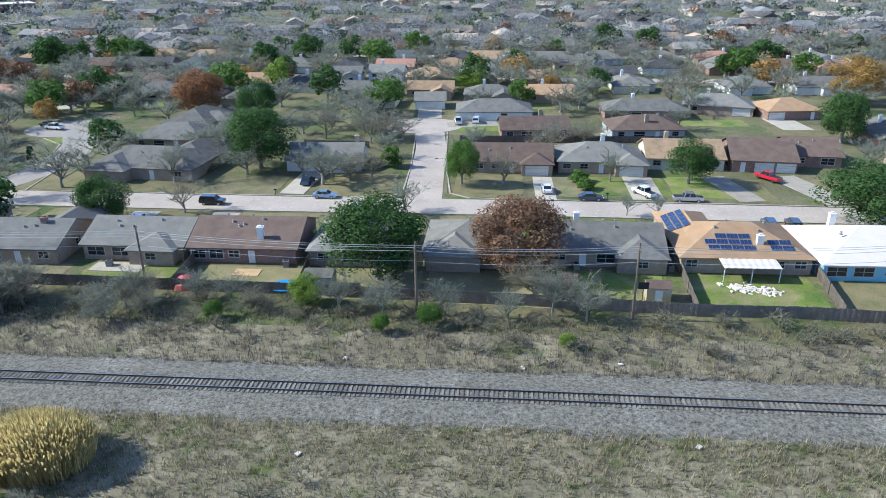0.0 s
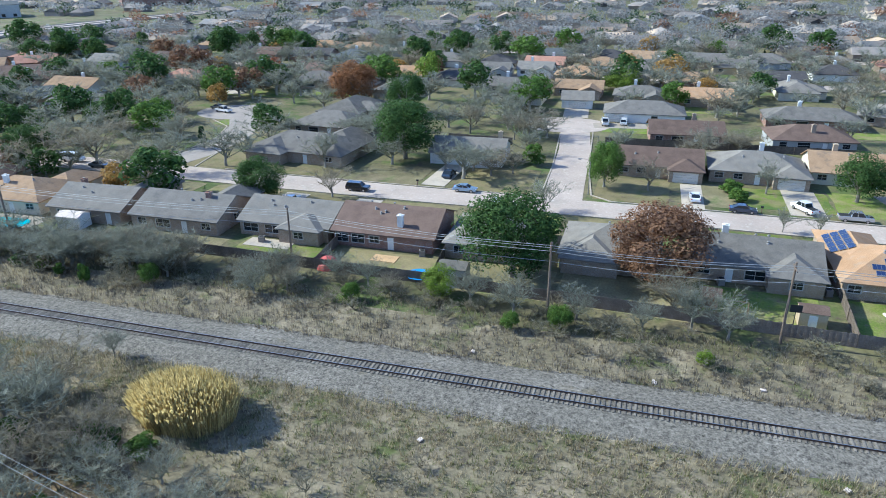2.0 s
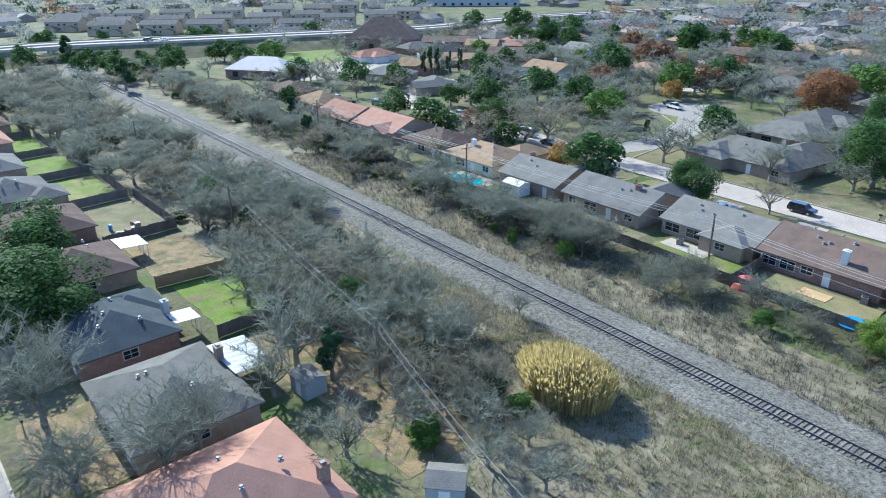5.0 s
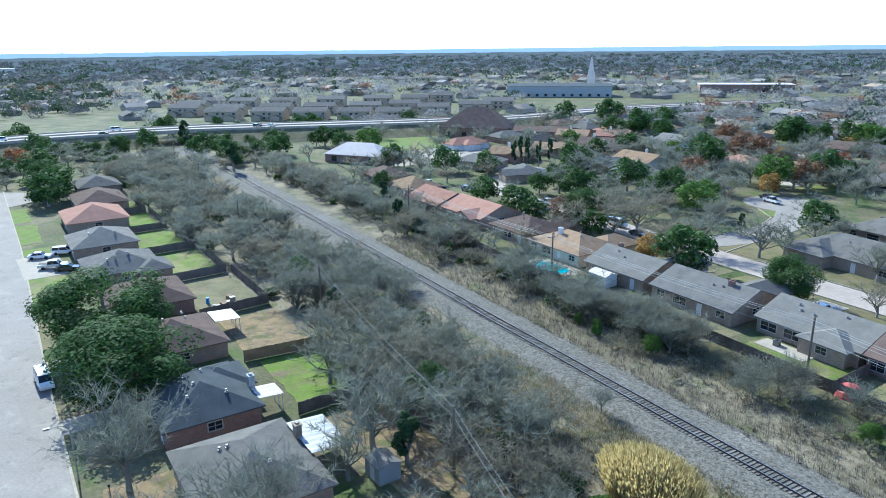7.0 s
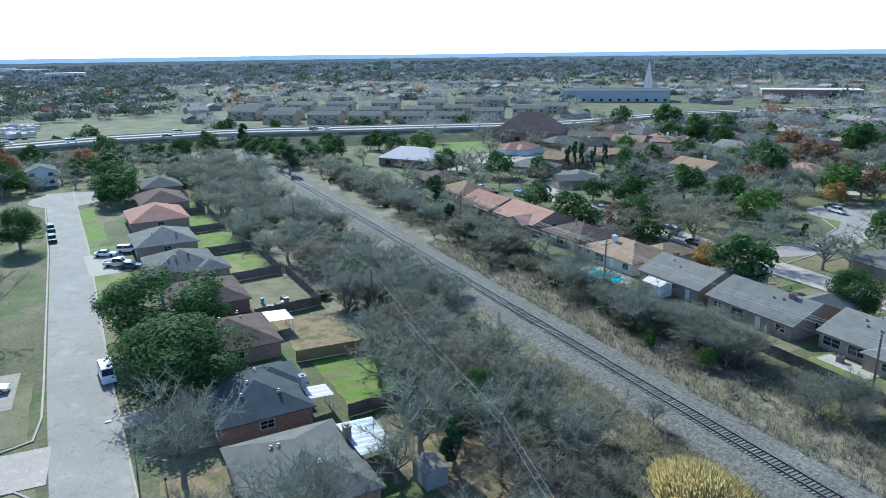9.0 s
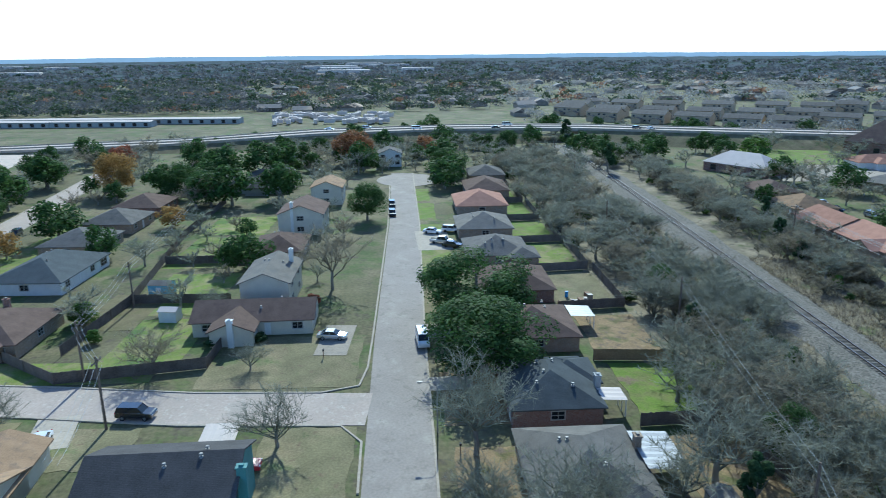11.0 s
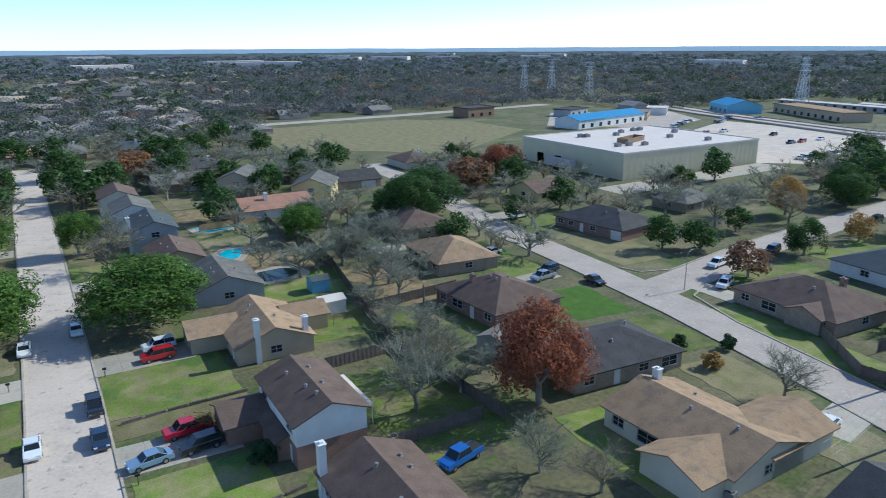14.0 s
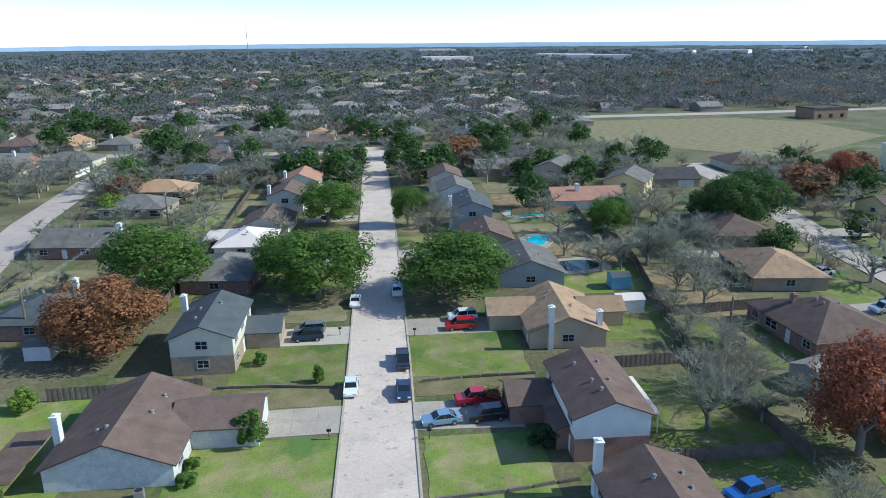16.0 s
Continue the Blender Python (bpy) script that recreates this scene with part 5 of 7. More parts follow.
for kind, x, y, h, wide in (("oak", -57, 308, 12, 1.2), ("oak", -40, 317, 11, 1.2), ("lime", -57, 246, 11, 0.9), ("oak", -37, 226, 11, 1.1), ("oak", -72, 290, 11, 1.2), ("oak", -161, 297, 13, 1.2), ("oak", -145, 314, 12, 1.1), ("red", -116, 246, 8, 1.2), ("oak", 80, 353, 12, 1.3), ("oak", 127, 286, 11, 1.5),
                            ("oak", -278, 312, 14, 1.3), ("oak", -300, 300, 12, 1.2), ("oak", -236, 288, 13, 1.1), ("oak", -163, 299, 13, 1.2), ("oak", -119, 127, 9.5, 1.2), ("oak", -138, 121, 8, 1.4), ("oak", -151, 220, 13, 1.2), ("oak", -142, 170, 10, 1.3), ("oak", -292, 240, 9, 1.3),
                            ("oak", -175, -78, 10, 1.4), ("oak", -270, -36, 12, 1.1), ("oak", -240, 24, 10, 1.5), ("oak", -229, 22, 10, 1.3), ("red", -285, -100, 10, 1.2), ("oak", 77, -268, 14, 1.3), ("oak", 9, -210, 11, 1.3), ("rust", -31, -243, 11, 1.3), ("oak", -12, -262, 11, 1.2), ("brown", -116, -176, 11, 1.4), ("brown", -141, -192, 11, 1.3),
                            ("green", -52, -148, 9, 1.1), ("oak", 130, -330, 14, 1.3), ("oak", 47, -335, 14, 1.3), ("green", 74, -222, 9, 1.3), ("lime", 66, -182, 6, 1.2), ("oak", -45, -290, 10, 1.4), ("oak", -62, -298, 9, 1.4), ("oak", 3, -300, 11, 1.3), ("oak", -9, -306, 10, 1.4), ("oak", 6, -240, 9, 1.2), ("oak", -8, -232, 9, 1.2)):
    tree(kind, x, y, h, wide, far=math.hypot(x, y) > 180)
for x, y in ((-196, 177), (-199.5, 173.5), (-193, 180), (-201, 178), (-190, 183)):
    tree("pine", x, y, 12, 0.42, far=True)
for x, y, h, wide in ((-106, 131.5, 13, 1.35), (-88, 129.5, 12, 1.2), (-152, 151, 11, 1.5), (-158, 209, 12, 1.4), (-128, 206, 11, 1.4), (-181, 229, 11, 1.4), (-78, 137, 11, 1.35), (-157, -115, 12, 1.4), (-161, -101, 11, 1.3), (-150, -50, 8, 1.3), (-57, -112, 11, 1.3), (-54, -127, 10, 1.3), (-12.5, -147, 11, 1.3), (-280, -150, 14, 1.2), (-77, -295, 11, 1.4), (-100, -258, 11, 1.4), (-30, 190, 10, 1.4), (-25, 208, 10, 1.3), (-86, 173, 9, 1.3), (26, 165, 8, 1.2), (72, 225, 10, 1.3), (84, 245, 11, 1.3)):
    tree("bare", x, y, h, wide, far="mid")
for x, y, h, wide in ((-47.5, 121, 8, 1.1), (-56, 140, 10, 1.1), (-7, 119.5, 7.5, 1.2), (12, 136, 8, 1.1), (34, 138, 8, 1), (38, 117, 5, 1), (32.5, 117.5, 5, 1), (-92, 124, 10, 1.4), (-115, 124, 12, 1.7), (-57.5, 10, 8, 1.2), (-53.4, 16.2, 11, 1.2),
                      (-21, 146, 6, 1), (-70, 10.5, 12.5, 1.15), (-74, -12, 8.5, 1.15), (-130, -9, 15, 0.9), (-79.5, -46.5, 8, 1.1), (-45.5, -74, 9, 1.2), (-38.5, -67.5, 10, 1.2), (-54.8, -104, 9.5, 1.3), (-46.6, -43.9, 6, 1.3), (-43.5, -49.8, 7, 1.2), (-143, -108.6, 12, 1.3), (-141, -122.5, 12, 1.3), (-58, -128, 10, 1), (-68, -133, 10, 1), (-48, -125, 8, 1), (-15, -163, 11, 1),
                      (-55, 20, 9, 1), (-98, 150, 10, 1.2), (-18, 171, 8, 1), (-30, 176, 10, 1.2)):
    tree("bare", x, y, h, wide, far="mid" if math.hypot(x, y) > 95 else False)


# ---- yards ----
YARDS = []


def yard(x, y, yaw, w, d, material):
    YARDS.append(x)
    z = 0.004 + 0.0011 * (len(YARDS) % 23)
    s = Shape()
    n = 7
    rng = random.Random(int(x * 3 + y))
    edge = [(-w / 2 + w * k / n, -d / 2) for k in range(n)] + [(w / 2, -d / 2 + d * k / n) for k in range(n)] + [(w / 2 - w * k / n, d / 2) for k in range(n)] + [(-w / 2, d / 2 - d * k / n) for k in range(n)]
    s.prism([(px + rng.uniform(-0.25, 0.25), py + rng.uniform(-0.25, 0.25)) for px, py in edge], -0.05, z)
    words = {"lawn_vivid": "vivid green watered lawn", "lawn_green": "patchy green lawn with worn earth", "lawn_bright": "bright green mown lawn", "lawn_dormant": "straw-coloured dormant winter lawn", "winter_grass": "faded winter grass lawn", "leaf_litter": "yard covered in fallen brown leaves"}
    return structure("lawn", s, material, words[material.name], "lawn", pose(x, y, 0, 0, 0, yaw))


yard(-46.8, 94, -5, 15, 8, M_lawn)
yard(-29.5, 92.6, -5, 16, 8.6, M_tanlawn)
yard(-66, 95, -5, 18, 8, M_grass)
yard(-12, 90.5, -5, 17, 10, M_grass)
yard(6, 89, -6, 18, 11, M_grass)
yard(23.5, 88, -8, 15, 11, M_lawn)
yard(43, 86.5, -6, 17, 11, M_lawn)
yard(60, 84, -5, 15, 10, M_tanlawn)
for x, y, w, m in ((-47, 117, 14, M_tanlawn), (-30, 116, 15, M_tanlawn), (-12, 114, 16, M_lawn), (5, 113.5, 12, M_tanlawn), (25, 112, 16, M_lawn), (43, 110.2, 9, M_lawn), (62, 108.5, 16, M_tanlawn), (-66, 119, 15, M_tanlawn), (-84, 121, 16, M_grass), (-104, 122, 16, M_lawn), (-122, 124, 16, M_tanlawn)):
    yard(x, y, -5, w, 9, m)
for x, y, w, d, m in ((-64, 137, 26, 6, M_tanlawn), (-40, 137, 14, 13, M_grass), (-17.5, 138, 15, 17, M_tanlawn), (9, 136, 14, 15, M_tanlawn), (24, 135.5, 9, 14, M_grass), (37, 134.5, 15, 12, M_lawn), (52, 133.5, 14, 14, M_lawn), (60, 131.5, 7, 14, M_tanlawn), (80, 130, 16, 16, M_tanlawn)):
    yard(x, y, -5, w, d, m)
for x, y, w, d, m in ((10, 187, 13, 8, M_bright), (-98, 183, 6, 18, M_lawn), (-80, 142, 14, 12, M_tanlawn), (-80, 170, 14, 22, M_grass), (70, 190, 25, 8, M_lawn), (-110, 218, 30, 9, M_lawn), (-83, 222, 16, 8, M_bright), (30, 215, 20, 9, M_lawn), (100, 180, 30, 12, M_tanlawn)):
    yard(x, y, -4, w, d, m)
for x, w, m in ((-47.5, 17, M_leaves), (-64, 15, M_leaves), (-84, 15, M_bright), (-102, 17, M_leaves), (-125, 20, M_grass), (-147, 20, M_lawn), (-170, 20, M_bright), (-196, 22, M_bright), (-220, 20, M_bright)):
    yard(x, 37.5, -2, w, 10, m)
    yard(x, 12.0, -2, w, 8, M_leaves if x > -100 else M_tanlawn if x > -140 else m)
for x, y, w, d, m in ((-98, -14, 18, 22, M_grass), (-107, -35, 20, 12, M_lawn), (-131, -36, 24, 14, M_lawn), (-122, -45, 18, 10, M_tanlawn), (-160, -38, 26, 14, M_lawn), (-185, -36, 20, 16, M_lawn), (-97.5, -52, 7, 40, M_lawn), (-122, -78, 26, 9, M_lawn), (-165, -80, 50, 8, M_lawn), (-70, -9, 16, 11, M_grass), (-76, -34, 9, 10, M_grass)):
    yard(x, y, -4, w, d, m)
for x, y, w, d, m in ((-58, -48, 14, 18, M_lawn), (-79, -52, 9, 15, M_tanlawn), (-81, -86, 11, 14, M_vivid), (-83, -69, 8, 14, M_lawn), (-56, -89, 14, 15, M_lawn), (-83, -112, 10, 20, M_lawn), (-56, -112, 16, 24, M_leaves), (-110, -110, 14, 26, M_tanlawn), (-112, -140, 12, 18, M_lawn), (-88, -135, 7, 14, M_tanlawn), (-40, -100, 13, 14, M_lawn)):
    yard(x, y, -4, w, d, m)
for x, y, w, d, m in ((11, -63, 18, 15, M_lawn), (10, -80, 14, 5, M_tanlawn), (10.5, -89.5, 15, 13, M_lawn), (11, -108, 15, 7, M_grass), (-13, -63.5, 13, 12, M_lawn), (-14, -81, 16, 4, M_tanlawn), (-14, -91, 16, 14, M_lawn), (-12, -112, 12, 12, M_grass), (38, -70, 16, 24, M_lawn), (-40, -69, 14, 24, M_lawn), (-12, -52, 13, 8, M_tanlawn)):
    yard(x, y, 0, w, d, m)
for k in range(6):
    yard(12, -128 - 17 * k, 0, 14, 13, (M_lawn, M_grass, M_tanlawn)[k % 3])
    yard(-13, -130 - 17 * k, 0, 14, 13, (M_grass, M_lawn, M_tanlawn)[k % 3])
    yard(-42, -120 - 17 * k, 0, 18, 15, (M_lawn, M_leaves, M_grass)[k % 3])
    yard(38, -120 - 17 * k, 0, 15, 15, (M_lawn, M_grass, M_tanlawn)[k % 3])
yard(54, -128, 0, 24, 16, M_tanlawn)
structure("field", Shape().prism([(-97, -299), (-105, -377), (-195, -380), (-226, -355), (-229, -299), (-153, -245)], -0.05, 0.02), M_tanlawn, "open mown field of dormant grass", "field")
structure("paving", Shape().prism([(-226, 138), (-260, 148), (-256, 188), (-244, 198), (-222, 165)], -0.05, 0.024), M_drive, "pale concrete car park beside the hall", "paving")
TAKEN.extend([(-278, 178, 20), (-243, 165, 15), (-256, 150, 8)])
structure("field", Shape().prism([(-260, 150), (-304, 160), (-298, 192), (-280, 208), (-256, 188)], -0.05, 0.03), M_bright, "bright green mown field beside the church", "field")

for x, y, yaw, w, l in ((-29, 139.5, -8, 5, 16), (20, 134, -4, 4, 15), (39.5, 133.5, -5, 6, 15), (57, 132.5, 8, 5, 16), (72, 131.5, 12, 6, 18), (-40, 117, -5, 5, 8), (-55, 118, -5, 5, 8), (53, 111, -4, 6, 9), (7.0, -74.2, 92, 6.2, 9), (9.5, -99, 90, 6.5, 14),
                        (-12, -74, 88, 6.5, 13), (-12.5, -101, 90, 6.5, 13), (10, -135, 90, 6, 13), (-12, -140, 90, 6, 13), (10, -172, 90, 6, 13), (10, -190, 90, 6, 13), (-105, -7, 84, 5, 12), (-164, 13, 0, 18, 8), (-107, 10.5, 0, 6, 7), (-88, 9.5, 0, 4, 6)):
    driveway(x, y, yaw, w, l)
for x, y, yaw, w, l in ((-82, -100.5, 95, 5, 10), (-80, -39.5, 100, 5, 8), (-105, -76.5, 0, 5, 9), (-110, -146, 95, 6, 12), (-70, -133, 90, 5, 12), (-4, 206, 0, 7, 14), (-118, 222, 10, 7, 12), (93, 188, 0, 8, 14), (8, 191, 95, 6, 14)):
    driveway(x, y, yaw, w, l)

fence([(-75, 92.8), (-51.7, 90.4), (-38.5, 89)])
fence([(-38.5, 89), (-22.8, 87.4), (-0.6, 84.6)])
fence([(-0.6, 84.6), (16, 82.6), (32.6, 80)])
fence([(32.6, 80), (46, 79), (64, 76.5)])
fence([(-38.5, 89), (-38.3, 98.5)])
fence([(-20.5, 87), (-20.5, 97)])
fence([(32.6, 80), (34.6, 94)])
fence([(51, 79), (54, 93)])
fence([(-75, 92.8), (-100, 91), (-140, 97), (-190, 104)])
fence([(-38, 43), (-74, 41.5)])
fence([(-74, 41.5), (-91.5, 42.5)])
fence([(-74, 41.5), (-74, 31)])
fence([(-91.5, 42.5), (-93, 31)], material=M_fencelt, label="new golden wooden board fence")
for k in range(6):
    x = -113.5 - 22.5 * k
    fence([(x, 31), (x - 0.5, 43), (x - 22, 43.8)])
fence([(-93.5, -45), (-96.5, -25), (-110, -24)])
fence([(-93.5, -45), (-103, -57)])
fence([(-124.5, -27), (-126, -45), (-103, -48)])
fence([(-126, -45), (-175, -48), (-215, -46)])
fence([(-150, -28), (-151, -46)])
fence([(39.2, -82.1), (20.7, -83.2)])
fence([(-44.5, -84.5), (-33.2, -84)])
fence([(-46.5, -60), (-45, -85), (-47, -101), (-52, -128), (-54, -150)])
fence([(-47, -101), (-66, -103)])
fence([(-44.5, -62), (-33, -61.5)])
fence([(-50, -150), (-56, -215)])
fence([(34, -110), (34, -160), (36, -220)])
fence([(-35, -170), (-50, -172)], material=M_fencelt, label="reddish new wooden board fence")
fence([(60, 168), (4, 171)])
fence([(-18, 166), (-34, 168)])

# ---- vehicles ----
for x, y, yaw, kind, colour in ((-15.5, 119.6, 85, "van", "white"), (-23, 129.0, -4, "sedan", "lblue"), (-28, 138.3, 82, "sedan", "navy"), (20.2, 131.8, 88, "sedan", "white"), (27.8, 126.3, -6, "sedan", "navy"), (38.6, 128.8, 115, "pickup", "white"),
                                (45.8, 125.0, -4, "pickup", "silver"), (66.4, 138, 118, "pickup", "red"), (-106, 189, 160, "pickup", "white"), (-110, 193, 160, "sedan", "grey"), (-43.8, 125.8, -4, "suv", "black"), (-54, 116.5, 85, "sedan", "white"), (55, 111, 80, "suv", "navy"), (59, 110.8, 80, "suv", "black"),
                                (-31.5, 196, -10, "suv", "silver"), (-22, 195, -10, "sedan", "white"), (4, 192, 95, "pickup", "white"), (9, 193, 85, "suv", "white")):
    car(x, y, yaw, kind, colour)
for x, y, yaw, kind, colour in ((1.9, -81.2, 90, "sedan", "white"), (-4.9, -88.4, 90, "pickup", "black"), (-4.7, -79.6, 90, "sedan", "navy"), (-8.8, -72.2, 8, "sedan", "lblue"), (-14.2, -72.6, 6, "suv", "black"), (-13.6, -76.6, 4, "pickup", "red"), (8.9, -97.8, 4, "suv", "navy"), (8.8, -100.4, 4, "suv", "silver"),
                                (-14.1, -99.6, 4, "suv", "red"), (-14.8, -103.3, 4, "suv", "white"), (2.3, -111.8, 90, "sedan", "white"), (-4.8, -116.3, 90, "sedan", "white"), (-37.4, -55.6, 15, "pickup", "blue"), (10, -172, 4, "pickup", "navy"), (10, -190, 4, "pickup", "blue")):
    car(x, y, yaw, kind, colour)
for x, y, yaw, kind, colour in ((-82.8, -30.5, 82, "suv", "black"), (-76.8, -39.4, 10, "sedan", "white"), (-108.5, -78.3, 20, "suv", "white"), (-117.8, -87.3, 11, "pickup", "white"), (-124.6, -87.0, 11, "sedan", "white"), (-135.5, -87.6, 11, "suv", "black"), (-89.9, -92.4, 84, "sedan", "black"), (-86.4, -101.8, 8, "suv", "navy"),
                                (-83, -99, 8, "pickup", "silver"), (-108.4, -141.4, 8, "pickup", "white"), (-105.5, -7.6, 80, "sedan", "silver"), (-101.9, 6.5, 2, "van", "white"), (-170.4, 13.4, 70, "sedan", "white"), (-171.4, 18.2, 70, "suv", "white"), (-160.6, 14.8, 70, "pickup", "silver"), (-157.2, 17, 70, "sedan", "black"),
                                (-204, 4.0, 2, "suv", "black"), (-191.6, 3.8, 2, "suv", "black"), (-69.8, -15.5, 90, "sedan", "red"), (-84, -118, 5, "sedan", "white"), (-181, -91, 5, "suv", "black")):
    car(x, y, yaw, kind, colour)
for x, y, yaw, kind, colour in ((-114, 134, -4, "van", "white"), (-126, 131, -4, "pickup", "grey"), (-143, 137.5, -4, "pickup", "white"), (-155, 138.5, -4, "suv", "white"), (-138, 131, -4, "suv", "black"), (-126, 222, 15, "pickup", "grey"), (-122, 223, 15, "suv", "silver"), (-196, 158, 30, "van", "white"), (-105, 131, -4, "sedan", "grey"), (-172, 131, 0, "suv", "silver"), (-189, 128, 0, "sedan", "white"), (-180, 126, 40, "suv", "navy"),
                                (-368, 68, 96, "van", "white"), (-341, 128, 115, "suv", "black"), (-338, 134, 115, "sedan", "white"), (-367, -5, 90, "suv", "silver"), (-356, 60, 96, "sedan", "black"), (-358, 20, 92, "van", "white"), (-363, -24, 88, "sedan", "white")):
    t = car(x, y, yaw, kind, colour)
    if x < -336:
        t.location.z = 6.02

# ---- lines, lamps and poles ----
POLES = [(-150, 95.5), (-93, 91.5), (-42.3, 89.6), (-3.7, 81), (24, 79.4), (57.6, 79.5)]
HEIGHT = [9.5, 9.5, 9.2, 10.3, 10.6, 10.5]
for (x, y), h in zip(POLES, HEIGHT):
    power_pole(x, y, h, -4, h > 9.3)
for (a, h), (b, k) in zip(zip(POLES, HEIGHT), list(zip(POLES, HEIGHT))[1:]):
    for off, drop in ((-0.4, 0.3), (0.1, 0.8), (0.4, 1.4), (0.0, 2.6)):
        wire((a[0], a[1] + off, h - drop), (b[0], b[1] + off, k - drop), 0.5, 0.028)
SPOLES = [(-22, 30), (-52.5, 39), (-105, 49), (-165, 56), (-230, 66), (-290, 74)]
for x, y in SPOLES:
    power_pole(x, y, 8.2, -6, False, "plain weathered wooden utility pole")
for a, b in zip(SPOLES, SPOLES[1:]):
    for drop in (0.1, 1.2):
        wire((*a, 8.2 - drop), (*b, 8.2 - drop), 0.7)
power_pole(-80.3, -33.3, 9.6, 85)
power_pole(-93.8, -41, 9.0, 85)
power_pole(-124, -44, 8.6, 85)
power_pole(-54, -127.5, 8.5, 0)
power_pole(-53.1, -91.8, 6.5, 0, False)
power_pole(51, -103, 8.0, 0)
power_pole(49, -170, 8.5, 0)
for a, b in (((-80.3, -33.3, 9), (-93.8, -41, 8.5)), ((-93.8, -41, 8.5), (-124, -44, 8)), ((-124, -44, 8), (-180, -47, 8)), ((51, -103, 7.5), (49, -170, 8)), ((49, -170, 8), (46, -230, 8)), ((-80.3, -33.3, 8.8), (-60, -30, 8)), ((51, -103, 7.3), (62, -60, 8))):
    for u in (-0.8, 0.0, 0.8):
        wire((a[0] + u * 0.5, a[1] + u, a[2]), (b[0] + u * 0.5, b[1] + u, b[2]), 0.8)
street_lamp(-75.1, 6.6, 6.6, 265)
street_lamp(0.6, 131.5, 7, 190)
street_lamp(-101, -81, 7, 200)
street_lamp(-84, -120, 7, 180)
street_lamp(-120, 245, 8, 30)

# ---- sheds, pools, yard things ----
shed(-116.7, -35.6, 80, 3, 2.4, 2.0, "white", "white", "small white metal garden shed on a lawn")
shed(-131, -41, 80, 4, 3, 2.2, "blue", "lgrey", "pale blue garden shed beside a fence")
shed(-42.2, -104.6, 0, 4.4, 3.4, 2.3, "white", "white", "white metal garden shed with a pale roof")
shed(-44.4, -115.6, 0, 3.4, 3.2, 2.3, "blue", "blue", "light blue garden shed with a rounded roof")
shed(45.9, -96, 0, 3.6, 3, 2.2, "white", "lgrey", "white garden shed beside a utility pole")
shed(-17.6, 89.6, -5, 4, 3, 2.2, "grey", "grey", "grey garden shed behind a board fence")
shed(28.8, 85.2, -8, 3.2, 2.6, 2.1, "tan", "brown", "faded tan garden shed on a lawn")
shed(-35.5, 33, 40, 3.2, 3, 2.1, "grey", "lgrey", "small grey garden shed under trees")
shed(-57, 33, 0, 3, 2.6, 2.0, "grey", "lgrey", "small pale grey garden shed under bare trees")
shed(-86, 98, -4, 4.5, 3, 2.2, "white", "white", "white metal garden shed behind bare trees")
shed(-52.5, -89, 80, 2.4, 2.4, 1.9, "wood", "tan", "little wooden shed on a lawn")
shed(-55, -44, 20, 2.6, 2.4, 1.8, "tan", "tan", "small tan shed beside a house")
shed(-58, -77, 20, 6, 5, 2.4, "grey", "lgrey", "grey outbuilding under bare trees")
pool(-99.3, 97, -4, 9, 5, M_water, "bright turquoise swimming pool with pale deck")
pool(-39.2, -172, 10, 8.5, 6.5, M_water, "bright turquoise backyard swimming pool")
pool(-36.5, -147, 60, 8, 4.5, M_water, "turquoise backyard swimming pool beside a tiled terrace")
pool(-40.5, -128.5, 10, 8.5, 6.5, M_dwater, "dark covered swimming pool with pale deck")


def canopy(x, y, yaw, w, d, h, material, label, tilt=0.25):
    t = base("patio_cover", pose(x, y, 0, 0, 0, yaw), label, "patio cover")
    s = Shape()
    n = max(4, int(w / 0.5))
    for k in range(n):
        u = -w / 2 + k * w / n
        z0, z1 = (0.05, 0.0) if k % 2 else (0.0, 0.05)
        s.slab([(u, -d / 2, h + z0), (u + w / n, -d / 2, h + z1), (u + w / n, d / 2, h + tilt + z1), (u, d / 2, h + tilt + z0)], 0.05)
    part("roof_sheet", s, material, t)
    for u in (-w / 2 + 0.15, 0, w / 2 - 0.15):
        part("post", Shape().box(u - 0.05, u + 0.05, -d / 2 + 0.1, -d / 2 + 0.2, 0, h), M_trim, t)
    return t


canopy(43.5, 91, -4, 8, 2.8, 2.3, R["white"], "white sheet metal patio cover behind the house")
canopy(-78, 28.3, 178, 3.4, 3.8, 2.4, R["white"], "white sheet metal patio cover")
canopy(-64.6, 29.2, 178, 7.4, 4.4, 2.7, M_corr, "shiny corrugated metal patio roof")
canopy(-107, 32.8, 178, 5, 4, 2.3, M_corr, "weathered corrugated metal patio roof")
canopy(-74, -18.3, 88, 4, 3.6, 2.2, R["white"], "white fabric carport canopy")
canopy(-31.6, -72, 270, 9, 2.6, 2.6, R["white"], "white sheet metal patio roof along the house")
canopy(33, -150, 90, 9, 5, 2.6, R["white"], "white sheet metal patio roof")
canopy(35.2, -66, 90, 10, 4, 2.3, R["brown"], "brown shingled porch roof")


def solar_panel(m):
    t = base("solar_panel", m, "dark blue solar panel on an orange-tan roof", "solar panel", "solar panels")
    part("frame", shared("sp_frame", lambda: Shape().box(-0.83, 0.83, -0.52, 0.52, 0, 0.04).mesh("frame", M_vent)), None, t)
    cell = shared("sp_cell", lambda: Shape().box(-0.25, 0.25, -0.47, 0.47, 0.04, 0.046).mesh("cell", M_solar))
    for k in (-1, 0, 1):
        part("cell", cell, None, t, "", pose(k * 0.53, 0, 0))
    return t


